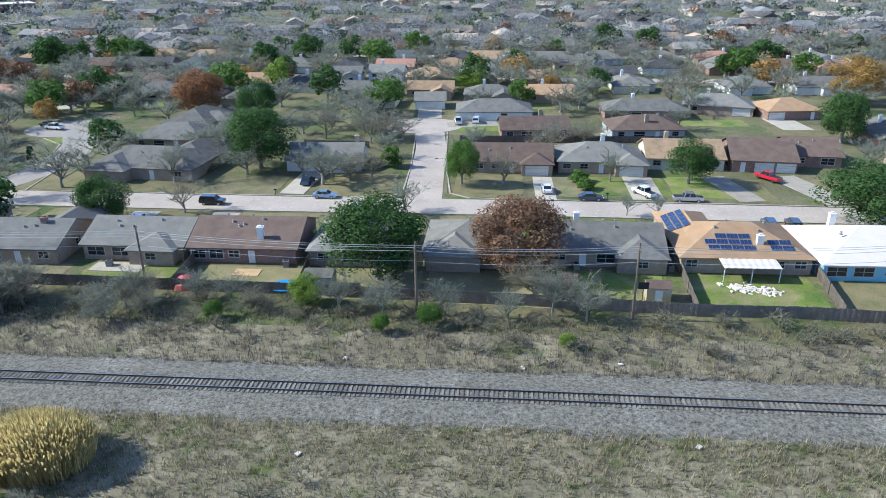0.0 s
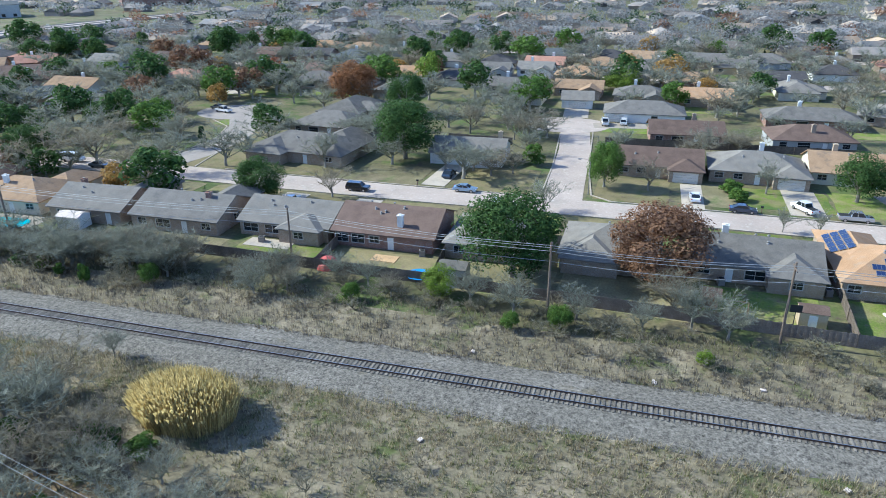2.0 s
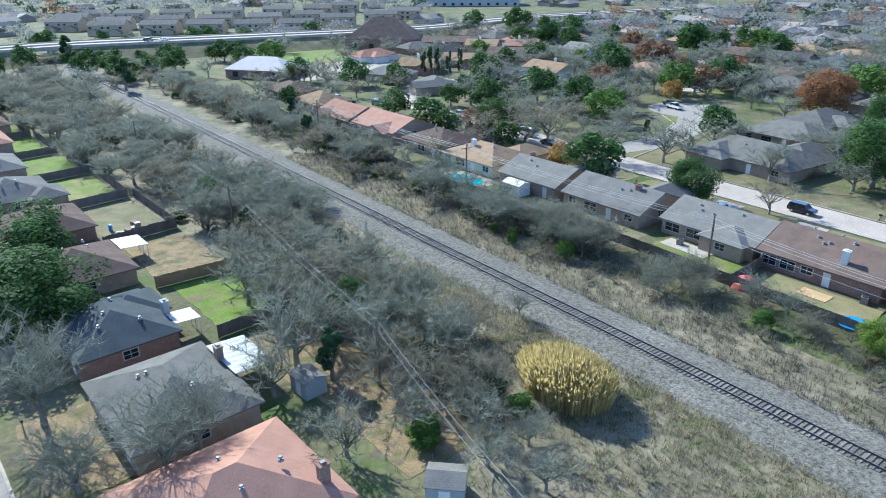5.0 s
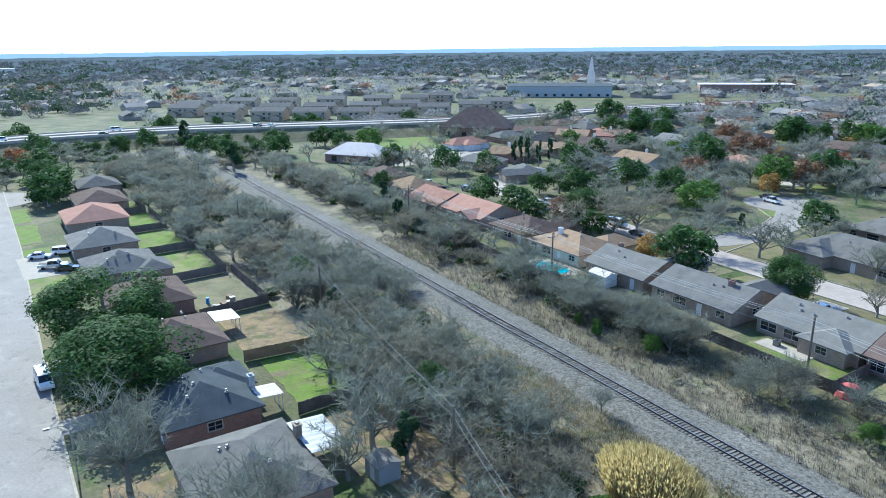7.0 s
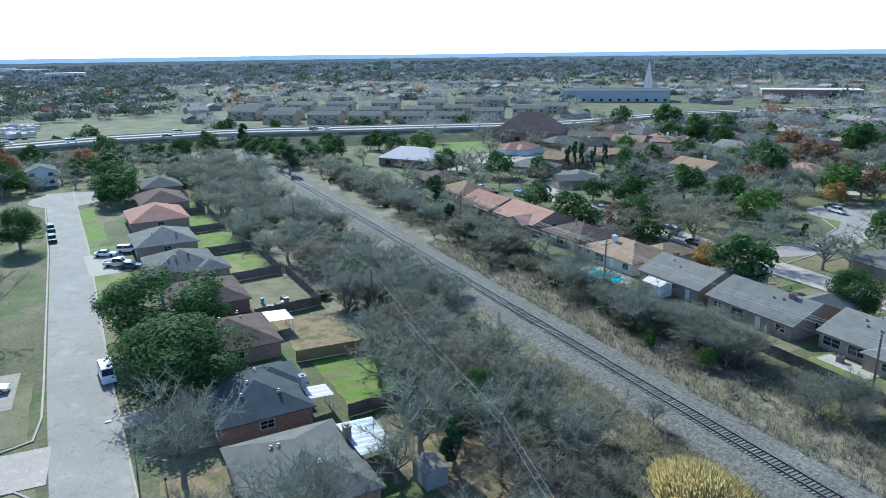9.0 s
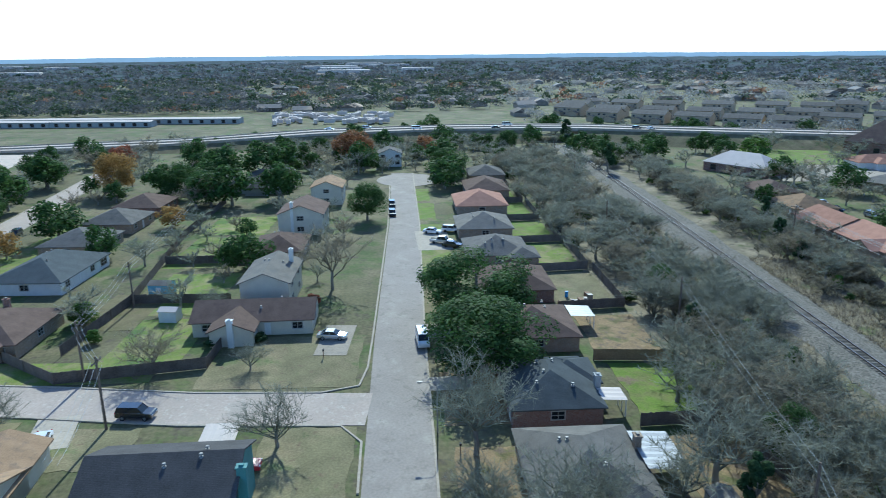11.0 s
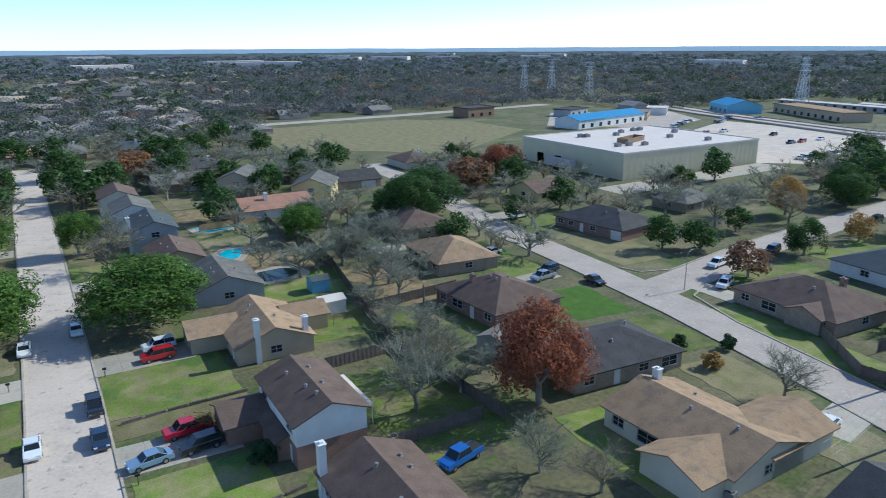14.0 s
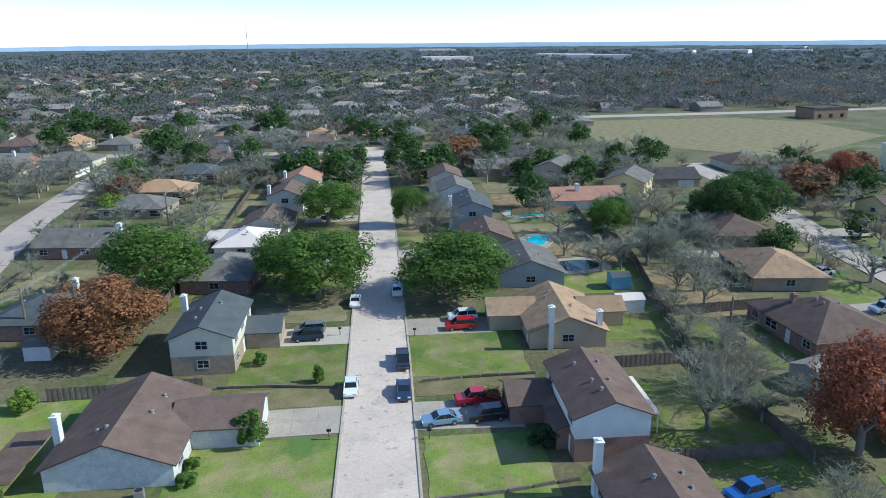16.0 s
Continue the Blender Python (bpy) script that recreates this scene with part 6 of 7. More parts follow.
SOLAR = pose(44.2, 99.8, 0, 0, 0, -4)
slope = math.degrees(math.atan(0.40))
for row, us in ((0, (-4.3, -2.6, -0.9, 0.8)), (1, (-4.6, -2.9, -1.2, 0.5)), (2, (-2.9, -1.2, 0.5)), (0, (4.6, 6.3)), (1, (4.4, 6.1))):
    for u in us:
        v = -5.4 + row * 1.15
        solar_panel(SOLAR @ pose(u, v, 2.6 + (7 + v) * 0.40 + 0.20, slope, 0, 0))
for row in range(4):
    for col in range(3):
        u, v = -3.75 - 5.5 + 0.75 + col * 1.08 - 0.1, 4.4 + row * 1.75
        solar_panel(SOLAR @ pose(u, v - 1.5, 2.62 + (0.65 + col * 1.08) * 0.41 + 0.24, 0, -math.degrees(math.atan(0.41)), 0) @ pose(0, 0, 0, 0, 0, 90))


def thing(name, shape, material, label, category, m):
    return tagged(part(name, shape, material, None, "", m), label, category)


thing("trampoline", Shape().tube((0, 0, 0.55), (0, 0, 0.62), 1.9, 1.9, 20).tube((1.5, 0, 0), (1.5, 0, 0.56), 0.04, 0.04).tube((-1.5, 0, 0), (-1.5, 0, 0.56), 0.04, 0.04).tube((0, 1.5, 0), (0, 1.5, 0.56), 0.04, 0.04).tube((0, -1.5, 0), (0, -1.5, 0.56), 0.04, 0.04), M_bluepl, "round blue trampoline behind the fence", "trampoline", pose(-22.6, 88.9, 0))
thing("tent", Shape().add([(1.9 * math.cos(k * 0.524) * math.cos(e), 1.9 * math.sin(k * 0.524) * math.cos(e), 1.6 * math.sin(e)) for e in (0, 0.5, 1.0, 1.5) for k in range(12)], [(r * 12 + k, r * 12 + (k + 1) % 12, r * 12 + 12 + (k + 1) % 12, r * 12 + 12 + k) for r in range(3) for k in range(12)] + [tuple(range(36, 48))]), M_redpl, "faded red dome tent beside the fence", "tent", pose(-37, 90.3, 0))
play = base("playhouse", pose(16.6, 85.5, 0, 0, 0, -10), "dark wooden play tower with a pitched roof", "playhouse")
for px in (-0.9, 0.9):
    for py in (-0.9, 0.9):
        part("post", Shape().box(px - 0.06, px + 0.06, py - 0.06, py + 0.06, 0, 3.0), W["wood"], play)
part("platform", Shape().box(-1, 1, -1, 1, 1.3, 1.42), W["wood"], play)
part("wall", Shape().box(-1, 1, 0.85, 0.95, 1.42, 2.4).box(-0.98, -0.88, -0.85, 0.85, 1.42, 2.1), W["wood"], play)
part("roof", roof_shape(2.2, 2.2, 3.0, "gable", 0.7, 0.2, 0.06), R["brown"], play)
part("beam", Shape().tube((1, 0, 2.4), (4.6, 0, 2.4), 0.06, 0.06).tube((4.6, 0, 2.4), (4.6, -0.9, 0), 0.05, 0.05).tube((4.6, 0, 2.4), (4.6, 0.9, 0), 0.05, 0.05), W["wood"], play)
hoop = base("basketball_hoop", pose(26, 82.6, 0), "portable basketball hoop with black backboard", "basketball hoop")
part("pole", Shape().tube((0, 0, 0), (0, 0, 3), 0.06, 0.05).box(-0.4, 0.4, -0.3, 0.3, 0, 0.2), M_tyre, hoop)
part("backboard", Shape().box(-0.7, 0.7, -0.05, 0.0, 2.7, 3.7), M_tyre, hoop)
thing("patio_slab", Shape().box(-4, 4, -1.6, 1.6, 0.02, 0.08), M_drive, "pale concrete patio slab behind the house", "patio", pose(-49.5, 97, 0, 0, 0, -5))
thing("patio_slab", Shape().box(-2, 2, -1.2, 1.2, 0.02, 0.08), M_fencelt, "tan wooden patio platform on the lawn", "patio", pose(-29.4, 94.6, 0, 0, 0, -5))
rng = random.Random(8)
for x, y in ((42.6, 87.6), (40.5, 88.4), (44.8, 87.0)):
    s = Shape()
    for k in range(34):
        px, py, a = rng.gauss(0, 0.9), rng.gauss(0, 0.6), rng.uniform(0, 3)
        c, sn, L = math.cos(a), math.sin(a), rng.uniform(0.15, 0.5)
        s.prism([(px + u * c * L - v * sn * 0.12, py + u * sn * L + v * c * 0.12) for u, v in ((-1, -1), (1, -1), (1, 1), (-1, 1))], 0.02, rng.uniform(0.05, 0.25))
    thing("debris_pile", s, R["white"], "scattered white debris pieces on the lawn", "debris", pose(x, y, 0))
for x, y in ((-11.7, 70.4), (8.8, 67.9), (-14, 53.5), (20, 68.6), (24, 54)):
    thing("litter", Shape().box(-0.3, 0.25, -0.2, 0.2, 0.0, 0.12).box(-0.1, 0.3, 0.0, 0.3, 0.05, 0.2), R["white"], "scrap of white litter beside the railway", "litter", pose(x, y, 0.03, 0, 0, x * 9))
box_t = base("trough", pose(-128.6, 67.3, 0, 0, 0, -25), "dark wooden equipment box beside the railway", "box")
part("body", Shape().box(-2, 2, -0.5, 0.5, 0, 0.9), M_tie, box_t)
part("lid", Shape().box(-2.1, 2.1, -0.6, 0.6, 0.9, 1.0), M_tie, box_t)
for pts in ([(19, -83.4), (12, -83.2), (3.6, -82)], [(-7, -82.6), (-12.5, -83.2), (-22.5, -83.6)], [(-7, -58), (-14, -58.6), (-22, -60)], [(-28, -55.5), (-32, -57.6)]):
    w = base("retaining_wall", pose(*pts[0], 0), "low weathered timber retaining wall at the lawn edge", "retaining wall", "retaining walls")
    for (ax, ay), (bx, by) in zip(pts, pts[1:]):
        for row in range(2):
            a = math.degrees(math.atan2(by - ay, bx - ax))
            L = math.hypot(bx - ax, by - ay)
            n = max(1, round(L / 2.4))
            for k in range(n):
                f = (k + 0.5) / n
                part("timber", shared("timber", lambda: Shape().box(-1.18, 1.18, -0.12, 0.12, 0, 0.19).mesh("timber", M_fence)), None, w, "", pose(ax + (bx - ax) * f - pts[0][0], ay + (by - ay) * f - pts[0][1], row * 0.2, 0, 0, a + rng.uniform(-2, 2)))

# ---- small garden and street things ----
for x, y in ((4.2, -99), (3.9, -70), (-7.0, -97.5), (-7.2, -69), (4.0, -128), (-7.0, -135), (-98.5, -8.5), (-74, -28), (-70.5, 8.8), (-12, 118.6), (31, 126.6), (48, 124.4), (-33, 130.8)):
    mb = base("mailbox", pose(x, y, 0, 0, 0, 90), "small dark kerbside mailbox on a post", "mailbox", "mailboxes")
    part("post", shared("mb_post", lambda: Shape().box(-0.06, 0.06, -0.06, 0.06, 0, 1.05).mesh("post", W["wood"])), None, mb)
    part("box", shared("mb_box", lambda: Shape().box(-0.12, 0.12, -0.25, 0.25, 1.05, 1.3).mesh("box", M_tyre)), None, mb)
for x, y in ((21.6, -61.2), (-33, -62.6), (-56.5, -36.5), (-54.5, -13), (-51, 97.5), (-24, 96.8), (33.2, 94), (19.5, 95)):
    ac = base("air_conditioner", pose(x, y, 0, 0, 0, 10), "grey air conditioning unit beside the house", "air conditioner", "air conditioners")
    part("body", shared("ac_body", lambda: Shape().box(-0.45, 0.45, -0.45, 0.45, 0.08, 0.95).box(-0.5, 0.5, -0.5, 0.5, 0.0, 0.08).mesh("body", M_vent)), None, ac)
    part("grille", shared("ac_fan", lambda: Shape().tube((0, 0, 0.95), (0, 0, 1.0), 0.36, 0.36, 14).mesh("grille", M_tyre)), None, ac)
brush = Shape()
for k in range(240):
    a, b = rng.uniform(0, 6.283), rng.uniform(-0.2, 0.6)
    p = Vector((rng.gauss(0, 1.0), rng.gauss(0, 0.7), rng.uniform(0, 0.7)))
    q = p + Vector((math.cos(a), math.sin(a), b)) * rng.uniform(0.4, 1.1)
    brush.tube(p, q, 0.025, 0.01, 3, False)
thing("brush_pile", brush, LF["gold"], "pile of cut tan branches heaped on the pickup bed", "brush pile", pose(-15.4, -76.4, 1.15))
for x, y, n in ((-30.5, -57.8, 14), (-33.5, -56.5, 10), (-28, -80, 6)):
    lp = Shape()
    for k in range(n):
        a = rng.uniform(-0.4, 0.4)
        lp.tube((rng.uniform(-1.2, 0), rng.uniform(-0.8, 0.8), 0.1 + 0.02 * k), (rng.uniform(0.4, 2.0), rng.uniform(-0.8, 0.8) + a, 0.1 + 0.02 * k), 0.07, 0.06, 6)
    thing("timber_stack", lp, M_fence, "loose stack of old timber in the yard", "timber", pose(x, y, 0, 0, 0, 10))
junk_rng = random.Random(77)
for k in range(16):
    w, d, h = junk_rng.uniform(0.4, 1.4), junk_rng.uniform(0.4, 1.0), junk_rng.uniform(0.3, 1.1)
    thing("box", Shape().box(-w / 2, w / 2, -d / 2, d / 2, 0, h).box(-w / 2 - 0.03, w / 2 + 0.03, -d / 2 - 0.03, d / 2 + 0.03, h, h + 0.05), (R["white"], M_vent, M_bluepl, W["wood"])[k % 4], "discarded box among clutter in the yard", "clutter", pose(-118 + junk_rng.uniform(-3, 3), 35 + junk_rng.uniform(-3.5, 3.5), 0, 0, 0, junk_rng.uniform(0, 90)))
line = base("clothes_line", pose(-43.2, -99.5, 0, 0, 0, 20), "metal clothes line frame on a lawn", "clothes line")
for u in (-3, 3):
    part("post", Shape().tube((u, 0, 0), (u, 0, 2), 0.05, 0.05, 6).tube((u, -0.9, 2), (u, 0.9, 2), 0.04, 0.04, 6), M_vent, line)
for v in (-0.8, 0, 0.8):
    part("cord", Shape().tube((-3, v, 2.02), (3, v, 2.02), 0.015, 0.015, 4), M_vent, line)

# ---- large far buildings ----
hall = base("warehouse", pose(-202, -192, 0, 0, 0, 0), "large beige metal warehouse with a flat white roof", "warehouse")
part("wall", wall_shape(68, 54, 8.6, "flat", 0, {"e": [(-18, -14, 0, 4), (-8, -4, 0, 4)]}), W["beige"], hall)
part("roof", roof_shape(68, 54, 8.4, "flat", 0, 0.2), R["white"], hall, "flat white membrane roof")
for k in range(26):
    part("panel_rib", shared("rib", lambda: Shape().box(-0.06, 0.06, -0.06, 0.0, 0.2, 8.3).mesh("panel_rib", W["beige"])), None, hall, "", pose(-33 + k * 2.64, 27.07, 0, 0, 0, 180))
rng = random.Random(4)
for k in range(12):
    part("roof_unit", Shape().box(-1, 1, -0.8, 0.8, 0, 1.2).tube((0, 0, 1.2), (0, 0, 1.4), 0.5, 0.5, 10), M_vent, hall, "", pose(rng.uniform(-28, 28), rng.uniform(-22, 22), 8.7))
part("screen_wall", Shape().box(-7, 7, -2.1, -2, 0, 1.8).box(-7, 7, 2, 2.1, 0, 1.8).box(-7, -6.9, -2, 2, 0, 1.8).box(6.9, 7, -2, 2, 0, 1.8), W["wood"], hall, "brown slatted roof screen", pose(10, 6, 8.7, 0, 0, 20))
tr = base("trailer", pose(-164.5, -192, 0, 0, 0, 90), "white semi trailer parked at the warehouse", "trailer")
part("body", Shape().box(-6.5, 6.5, -1.25, 1.25, 1.1, 4.0), R["white"], tr)
for k in (-5, -4, 4.5):
    part("wheel", Shape().tube((k, -1.2, 0.5), (k, 1.2, 0.5), 0.5, 0.5, 12), M_tyre, tr)
structure("car_park", Shape().prism([(-236, -164), (-262, -142), (-360, -160), (-350, -270), (-238, -222)], -0.05, 0.03), M_warmroad, "wide pale concrete car park", "car park")
structure("yard_paving", Shape().prism([(-152, -160), (-236, -164), (-236, -152), (-152, -148)], -0.05, 0.03), M_drive, "pale concrete service yard", "paving")


def hall_building(x, y, yaw, w, d, h, wall, roof, kind, label, category, pitch=0.3):
    t = base(category.replace(" ", "_"), pose(x, y, 0, 0, 0, yaw), label, category)
    holes = {}
    n = max(2, int(w / 7))
    for side in "sn":
        holes[side] = [(-w / 2 + (k + 0.5) * w / n - 1.2, -w / 2 + (k + 0.5) * w / n + 1.2, 0.6, 2.6) for k in range(n)]
    part("wall", wall_shape(w, d, h, kind, pitch, holes), W[wall], t)
    for side in "sn":
        for a, b, c, e in holes[side]:
            opening(t, "window", side_pose(side, w, d, (a + b) / 2), 2.4, 0.6, 2.6, M_dtrim)
    part("roof", roof_shape(w, d, h, kind, pitch), roof, t)
    return t


hall_building(-280, -296, 12, 62, 16, 4.5, "white", M_blueroof, "gable", "long retail building with a bright blue metal roof", "retail building")
hall_building(-404, -304, 60, 30, 22, 5, "blue", M_blueroof, "gable", "blue metal-roofed retail building", "retail building")
hall_building(-418, -255, 65, 70, 18, 5, "tan", R["tan"], "flat", "long low tan shopping strip", "retail building")
hall_building(-246, -374, 10, 22, 14, 5.5, "wood", R["dark"], "flat", "dark flat-roofed commercial building", "commercial building")
for k in range(4):
    hall_building(-470 - 6 * k, -200 + 26 * k - 90 * (k % 2), 84, 120, 9, 3.4, "grey", R["white"], "gable", "long white-roofed storage building", "storage building", 0.12)
hall_building(-284, 222, 40, 34, 24, 5, "brick", R["brown"], "hip", "brick church hall with a steep brown roof", "church", 0.75)
hall_building(-256, 240, 40, 26, 12, 3.5, "brick", R["brown"], "gable", "brick church wing with a brown roof", "church")
hall_building(-246, 134, 30, 25, 13, 3.4, "brick", R["white"], "hip", "brick hall with a steep pale roof", "hall", 0.6)
hall_building(-462, 452, 45, 90, 30, 9, "grey", R["blue"], "gable", "large grey church building with a low roof", "church", 0.12)
hall_building(-322, -309, 40, 26, 12, 4.2, "tan", R["lgrey"], "flat", "small tan shop with a flat roof", "shop")
hall_building(-352, -322, 40, 18, 12, 4.0, "white", R["white"], "flat", "small white shop with a flat roof", "shop")
hall_building(-300, -345, 20, 22, 12, 4.0, "grey", R["dark"], "flat", "small grey shop with a dark flat roof", "shop")
structure("yard_paving", Shape().prism([(-250, -306), (-300, -262), (-345, -282), (-372, -330), (-300, -365)], -0.05, 0.025), M_concrete, "pale concrete paving round the shops", "paving")
st = base("steeple", pose(-470, 500, 0), "thin white church steeple", "steeple")
part("spire", Shape().box(-2.5, 2.5, -2.5, 2.5, 0, 16).add([(-2.5, -2.5, 16), (2.5, -2.5, 16), (2.5, 2.5, 16), (-2.5, 2.5, 16), (0, 0, 34)], [(0, 1, 4), (1, 2, 4), (2, 3, 4), (3, 0, 4)]), R["white"], st)
hall_building(-384, 612, 40, 80, 30, 7, "brick", R["white"], "flat", "low red brick commercial building with a flat roof", "commercial building")
for x, y in ((-449, 147), (-430, 170), (-412, 190), (-393, 211), (-377, 229), (-390, 268), (-388, 300), (-398, 330), (-492, 136), (-476, 160), (-462, 188), (-445, 212), (-432, 240), (-426, 268), (-525, 150), (-530, 190), (-512, 215), (-500, 248), (-484, 280), (-470, 305), (-478, 335)):
    house(x, y, 49 + 3 * math.sin(x), 21, 12, "gable", "grey", "tan", he=5.6, pitch=0.35, plan={"s": "w.ww.w"}, wings=((-6, -6, 90, 7, 6, "gable", {}), (6, -6, 90, 7, 6, "gable", {})), chim=((-9, 4, 8.6), (9, 4, 8.6)), chimmat=W["tan"], vents=0, group="apartment blocks", label="two-storey tan apartment block with a grey roof")


def pylon(x, y, h):
    t = base("transmission_tower", pose(x, y, 0), "grey steel lattice transmission tower", "transmission tower", "transmission towers")
    for sx in (-1, 1):
        for sy in (-1, 1):
            part("leg", Shape().tube((sx * 3, sy * 3, 0), (sx * 0.7, sy * 0.7, h), 0.22, 0.14, 5), M_galv, t)
    br = Shape()
    for k in range(9):
        z0, z1 = h * k / 9, h * (k + 1) / 9
        r0, r1 = 3 - 2.3 * k / 9, 3 - 2.3 * (k + 1) / 9
        for sx, sy, ux, uy in ((-1, -1, 1, -1), (1, -1, 1, 1), (1, 1, -1, 1), (-1, 1, -1, -1)):
            br.tube((sx * r0, sy * r0, z0), (ux * r1, uy * r1, z1), 0.09, 0.09, 4, False).tube((ux * r0, uy * r0, z0), (sx * r1, sy * r1, z1), 0.09, 0.09, 4, False)
    part("bracing", br, M_galv, t)
    for z in (h * 0.72, h * 0.84, h * 0.96):
        part("crossarm", Shape().box(-5, 5, -0.2, 0.2, z, z + 0.4), M_galv, t)


for x, y, h in ((-470, -300, 34), (-476, -306, 34), (-427, -470, 29), (-410, -500, 29), (-395, -520, 29)):
    pylon(x, y, h)
mast = base("radio_mast", pose(260, -1500, 0), "thin distant radio mast", "mast")
part("pole", Shape().tube((0, 0, 0), (0, 0, 75), 1.0, 0.5, 6), M_vent, mast)
rv = Shape().box(-3.4, 3.4, -1.2, 1.2, 0.6, 3.1).box(2.6, 3.6, -1.1, 1.1, 1.9, 2.9).box(-0.8, 0.8, -0.5, 0.5, 3.1, 3.35)
rvm = rv.mesh("trailer_body", R["white"])
rng = random.Random(14)
for k in range(70):
    ob = part("camper", rvm, None, None, "", pose(-448 - rng.uniform(0, 75), -72 + 80 * rng.random(), 0, 0, 0, rng.choice((5, 95)) + rng.uniform(-6, 6)))
    tagged(ob, "white camper trailer parked in a storage lot", "camper", "parked campers")

for k in range(9):
    car(-256 - 3.0 * (k % 9) - 30 * (k // 9), -160 - 22 * (k // 9), 80, ("sedan", "suv", "pickup")[k % 3], ("white", "black", "silver", "grey", "navy")[k % 5])
for k in range(8):
    car(-316 + 11 * (k % 5) + 3 * (k % 2), -190 - 22 * (k // 3), 4, ("sedan", "suv", "pickup", "suv")[k * 7 % 4], ("white", "black", "silver", "grey", "navy", "red")[k * 5 % 6])
for k in range(14):
    car(-300 - 6.0 * k, -262 - 3 * k % 17, 70, ("suv", "sedan")[k % 2], ("white", "grey", "black", "silver")[k % 4])

# ---- scrub and trees along the railway ----
rng = random.Random(21)


def clear(x, y, r):
    return all((x - a) ** 2 + (y - b) ** 2 > (r + c) ** 2 for a, b, c in TAKEN)


for k in range(250):
    x = rng.uniform(-240, 64)
    f = rng.random() ** 1.7
    y = rail_y(x) + 20.5 - 11.5 * f - (2.5 if x > 0 else 0)
    h = rng.uniform(2.0, 4.0) + 1.4 if x < -60 else rng.uniform(2.0, 3.6) - 1.0 * f
    tree("bush", x, y, h, rng.uniform(1.3, 2.1), group="scrub bushes")
for k in range(52):
    x = rng.uniform(-245, -56)
    tree("bare", x, rail_y(x) + rng.uniform(12, 22), rng.uniform(5, 8.5), rng.uniform(1.2, 1.6), far="mid" if x < -48 else False, group="railway trees")
for k in range(20):
    x = rng.uniform(-78, -38)
    tree("bare", x, rail_y(x) + rng.uniform(13, 19.5), rng.uniform(3.6, 6.0) + (1.5 if x < -55 else 0), rng.uniform(1.2, 1.6), group="railway trees")
for x, y, h in ((-14, 82.5, 6), (-8, 80.5, 6.5), (0, 81, 5.5), (8, 79, 5), (14, 80.5, 7), (18, 79, 6.5), (12, 84, 8), (-29, 85, 5), (-25, 82.5, 4.5), (-34, 86, 5), (-60, 87, 6), (-66, 86, 7), (62, 74, 5.5), (66, 76, 6), (57, 73, 4.5)):
    tree("bare", x, y, h, 1.2, group="railway trees")
for k in range(142):
    x = rng.uniform(-285, -34)
    y = rng.uniform(42.5, rail_y(x) - 9.5 - (4 if x > -80 else 0))
    if x > -46 and y > 46:
        continue
    tree("bare" if rng.random() < 0.75 else "bush", x, y, rng.uniform(5.5, 9.0) if x < -50 else rng.uniform(3, 6.5), rng.uniform(1.2, 1.7), far="mid" if x < -48 else False, group="railway trees")
for x, y, h, kind in ((-57, 36, 7, "pine"), (-66, 45, 6, "oak"), (-100, 49, 6, "pine"), (-120, 52, 5.5, "oak"), (-82, 44.5, 4, "green"), (-135, 88, 6, "pine"), (-150, 92, 7, "pine"), (-60, 80, 3, "green"), (-30, 80.5, 2.6, "green"), (-8, 76.5, 2.5, "green"), (-2, 78, 3.2, "green"), (-42, 36.5, 3, "green"), (-18.5, 84, 4.5, "lime"), (14.5, 72.5, 2, "lime"), (-170, 100, 8, "pine"), (-250, 84, 12, "pine"), (-330, 90, 14, "pine"), (-320, 60, 9, "oak")):
    tree(kind, x, y, h, 1.1, group="railway trees")
for x, y, h in ((-61.8, 34.6, 11), (-58.5, 29.7, 8), (-45.5, 29.8, 6.5), (-59.8, 42, 8.5), (-50, 39.1, 7.5), (-70.6, 42.7, 8), (-79.5, 37.9, 8.5), (-44.2, 36.9, 6.5), (-35.7, 38.2, 5.5), (-65, 40, 8), (-55, 42.5, 7.5), (-47, 42, 6.5), (-40, 41, 6), (-86, 41, 8), (-93, 43, 7.5), (-30, 39.5, 5), (-74, 39, 8)):
    tree("bare", x, y, h, 1.45, far="mid", group="railway trees")
tree("bare", -52.4, 61.2, 4.6, 0.9, group="railway trees")
for x, y, h in ((-17, 47.5, 3.2), (-14, 47, 3), (-13, 49.5, 2.5), (-5, 46.8, 3), (-3, 45, 3.2), (-30, 43, 3), (-28, 45, 2.6), (14, 44, 2), (25, 43.5, 2.2), (33, 46, 2), (8, 43, 2.8), (10.5, 44.5, 2.4), (3, 42.5, 2.2), (-9, 43.5, 3), (-22, 44.5, 3.2), (-25, 47, 2.8), (18, 45.5, 2.2), (-11, 42, 2.8), (29, 42.5, 2.4), (-20, 41, 3.4), (0, 47.5, 1.8), (21, 42, 2.6)):
    tree("bush", x, y, h, 1.2, group="scrub bushes")

for k in range(46):
    x = rng.uniform(-250, -38)
    y = rng.uniform(44, rail_y(x) - 10 - (4 if x > -80 else 0))
    if x > -48 and y > 47:
        continue
    shrub(x, y, rng.uniform(1.2, 3.0), rng.uniform(2.0, 4.2), rng.choice(("oak", "green", "oak")), "dense evergreen undergrowth among bare railway trees")
for k in range(26):
    x = rng.uniform(-240, -40)
    shrub(x, rail_y(x) + rng.uniform(10, 19), rng.uniform(1.2, 3.0), rng.uniform(1.6, 3.2), rng.choice(("oak", "green")), "dense evergreen undergrowth among bare railway trees")

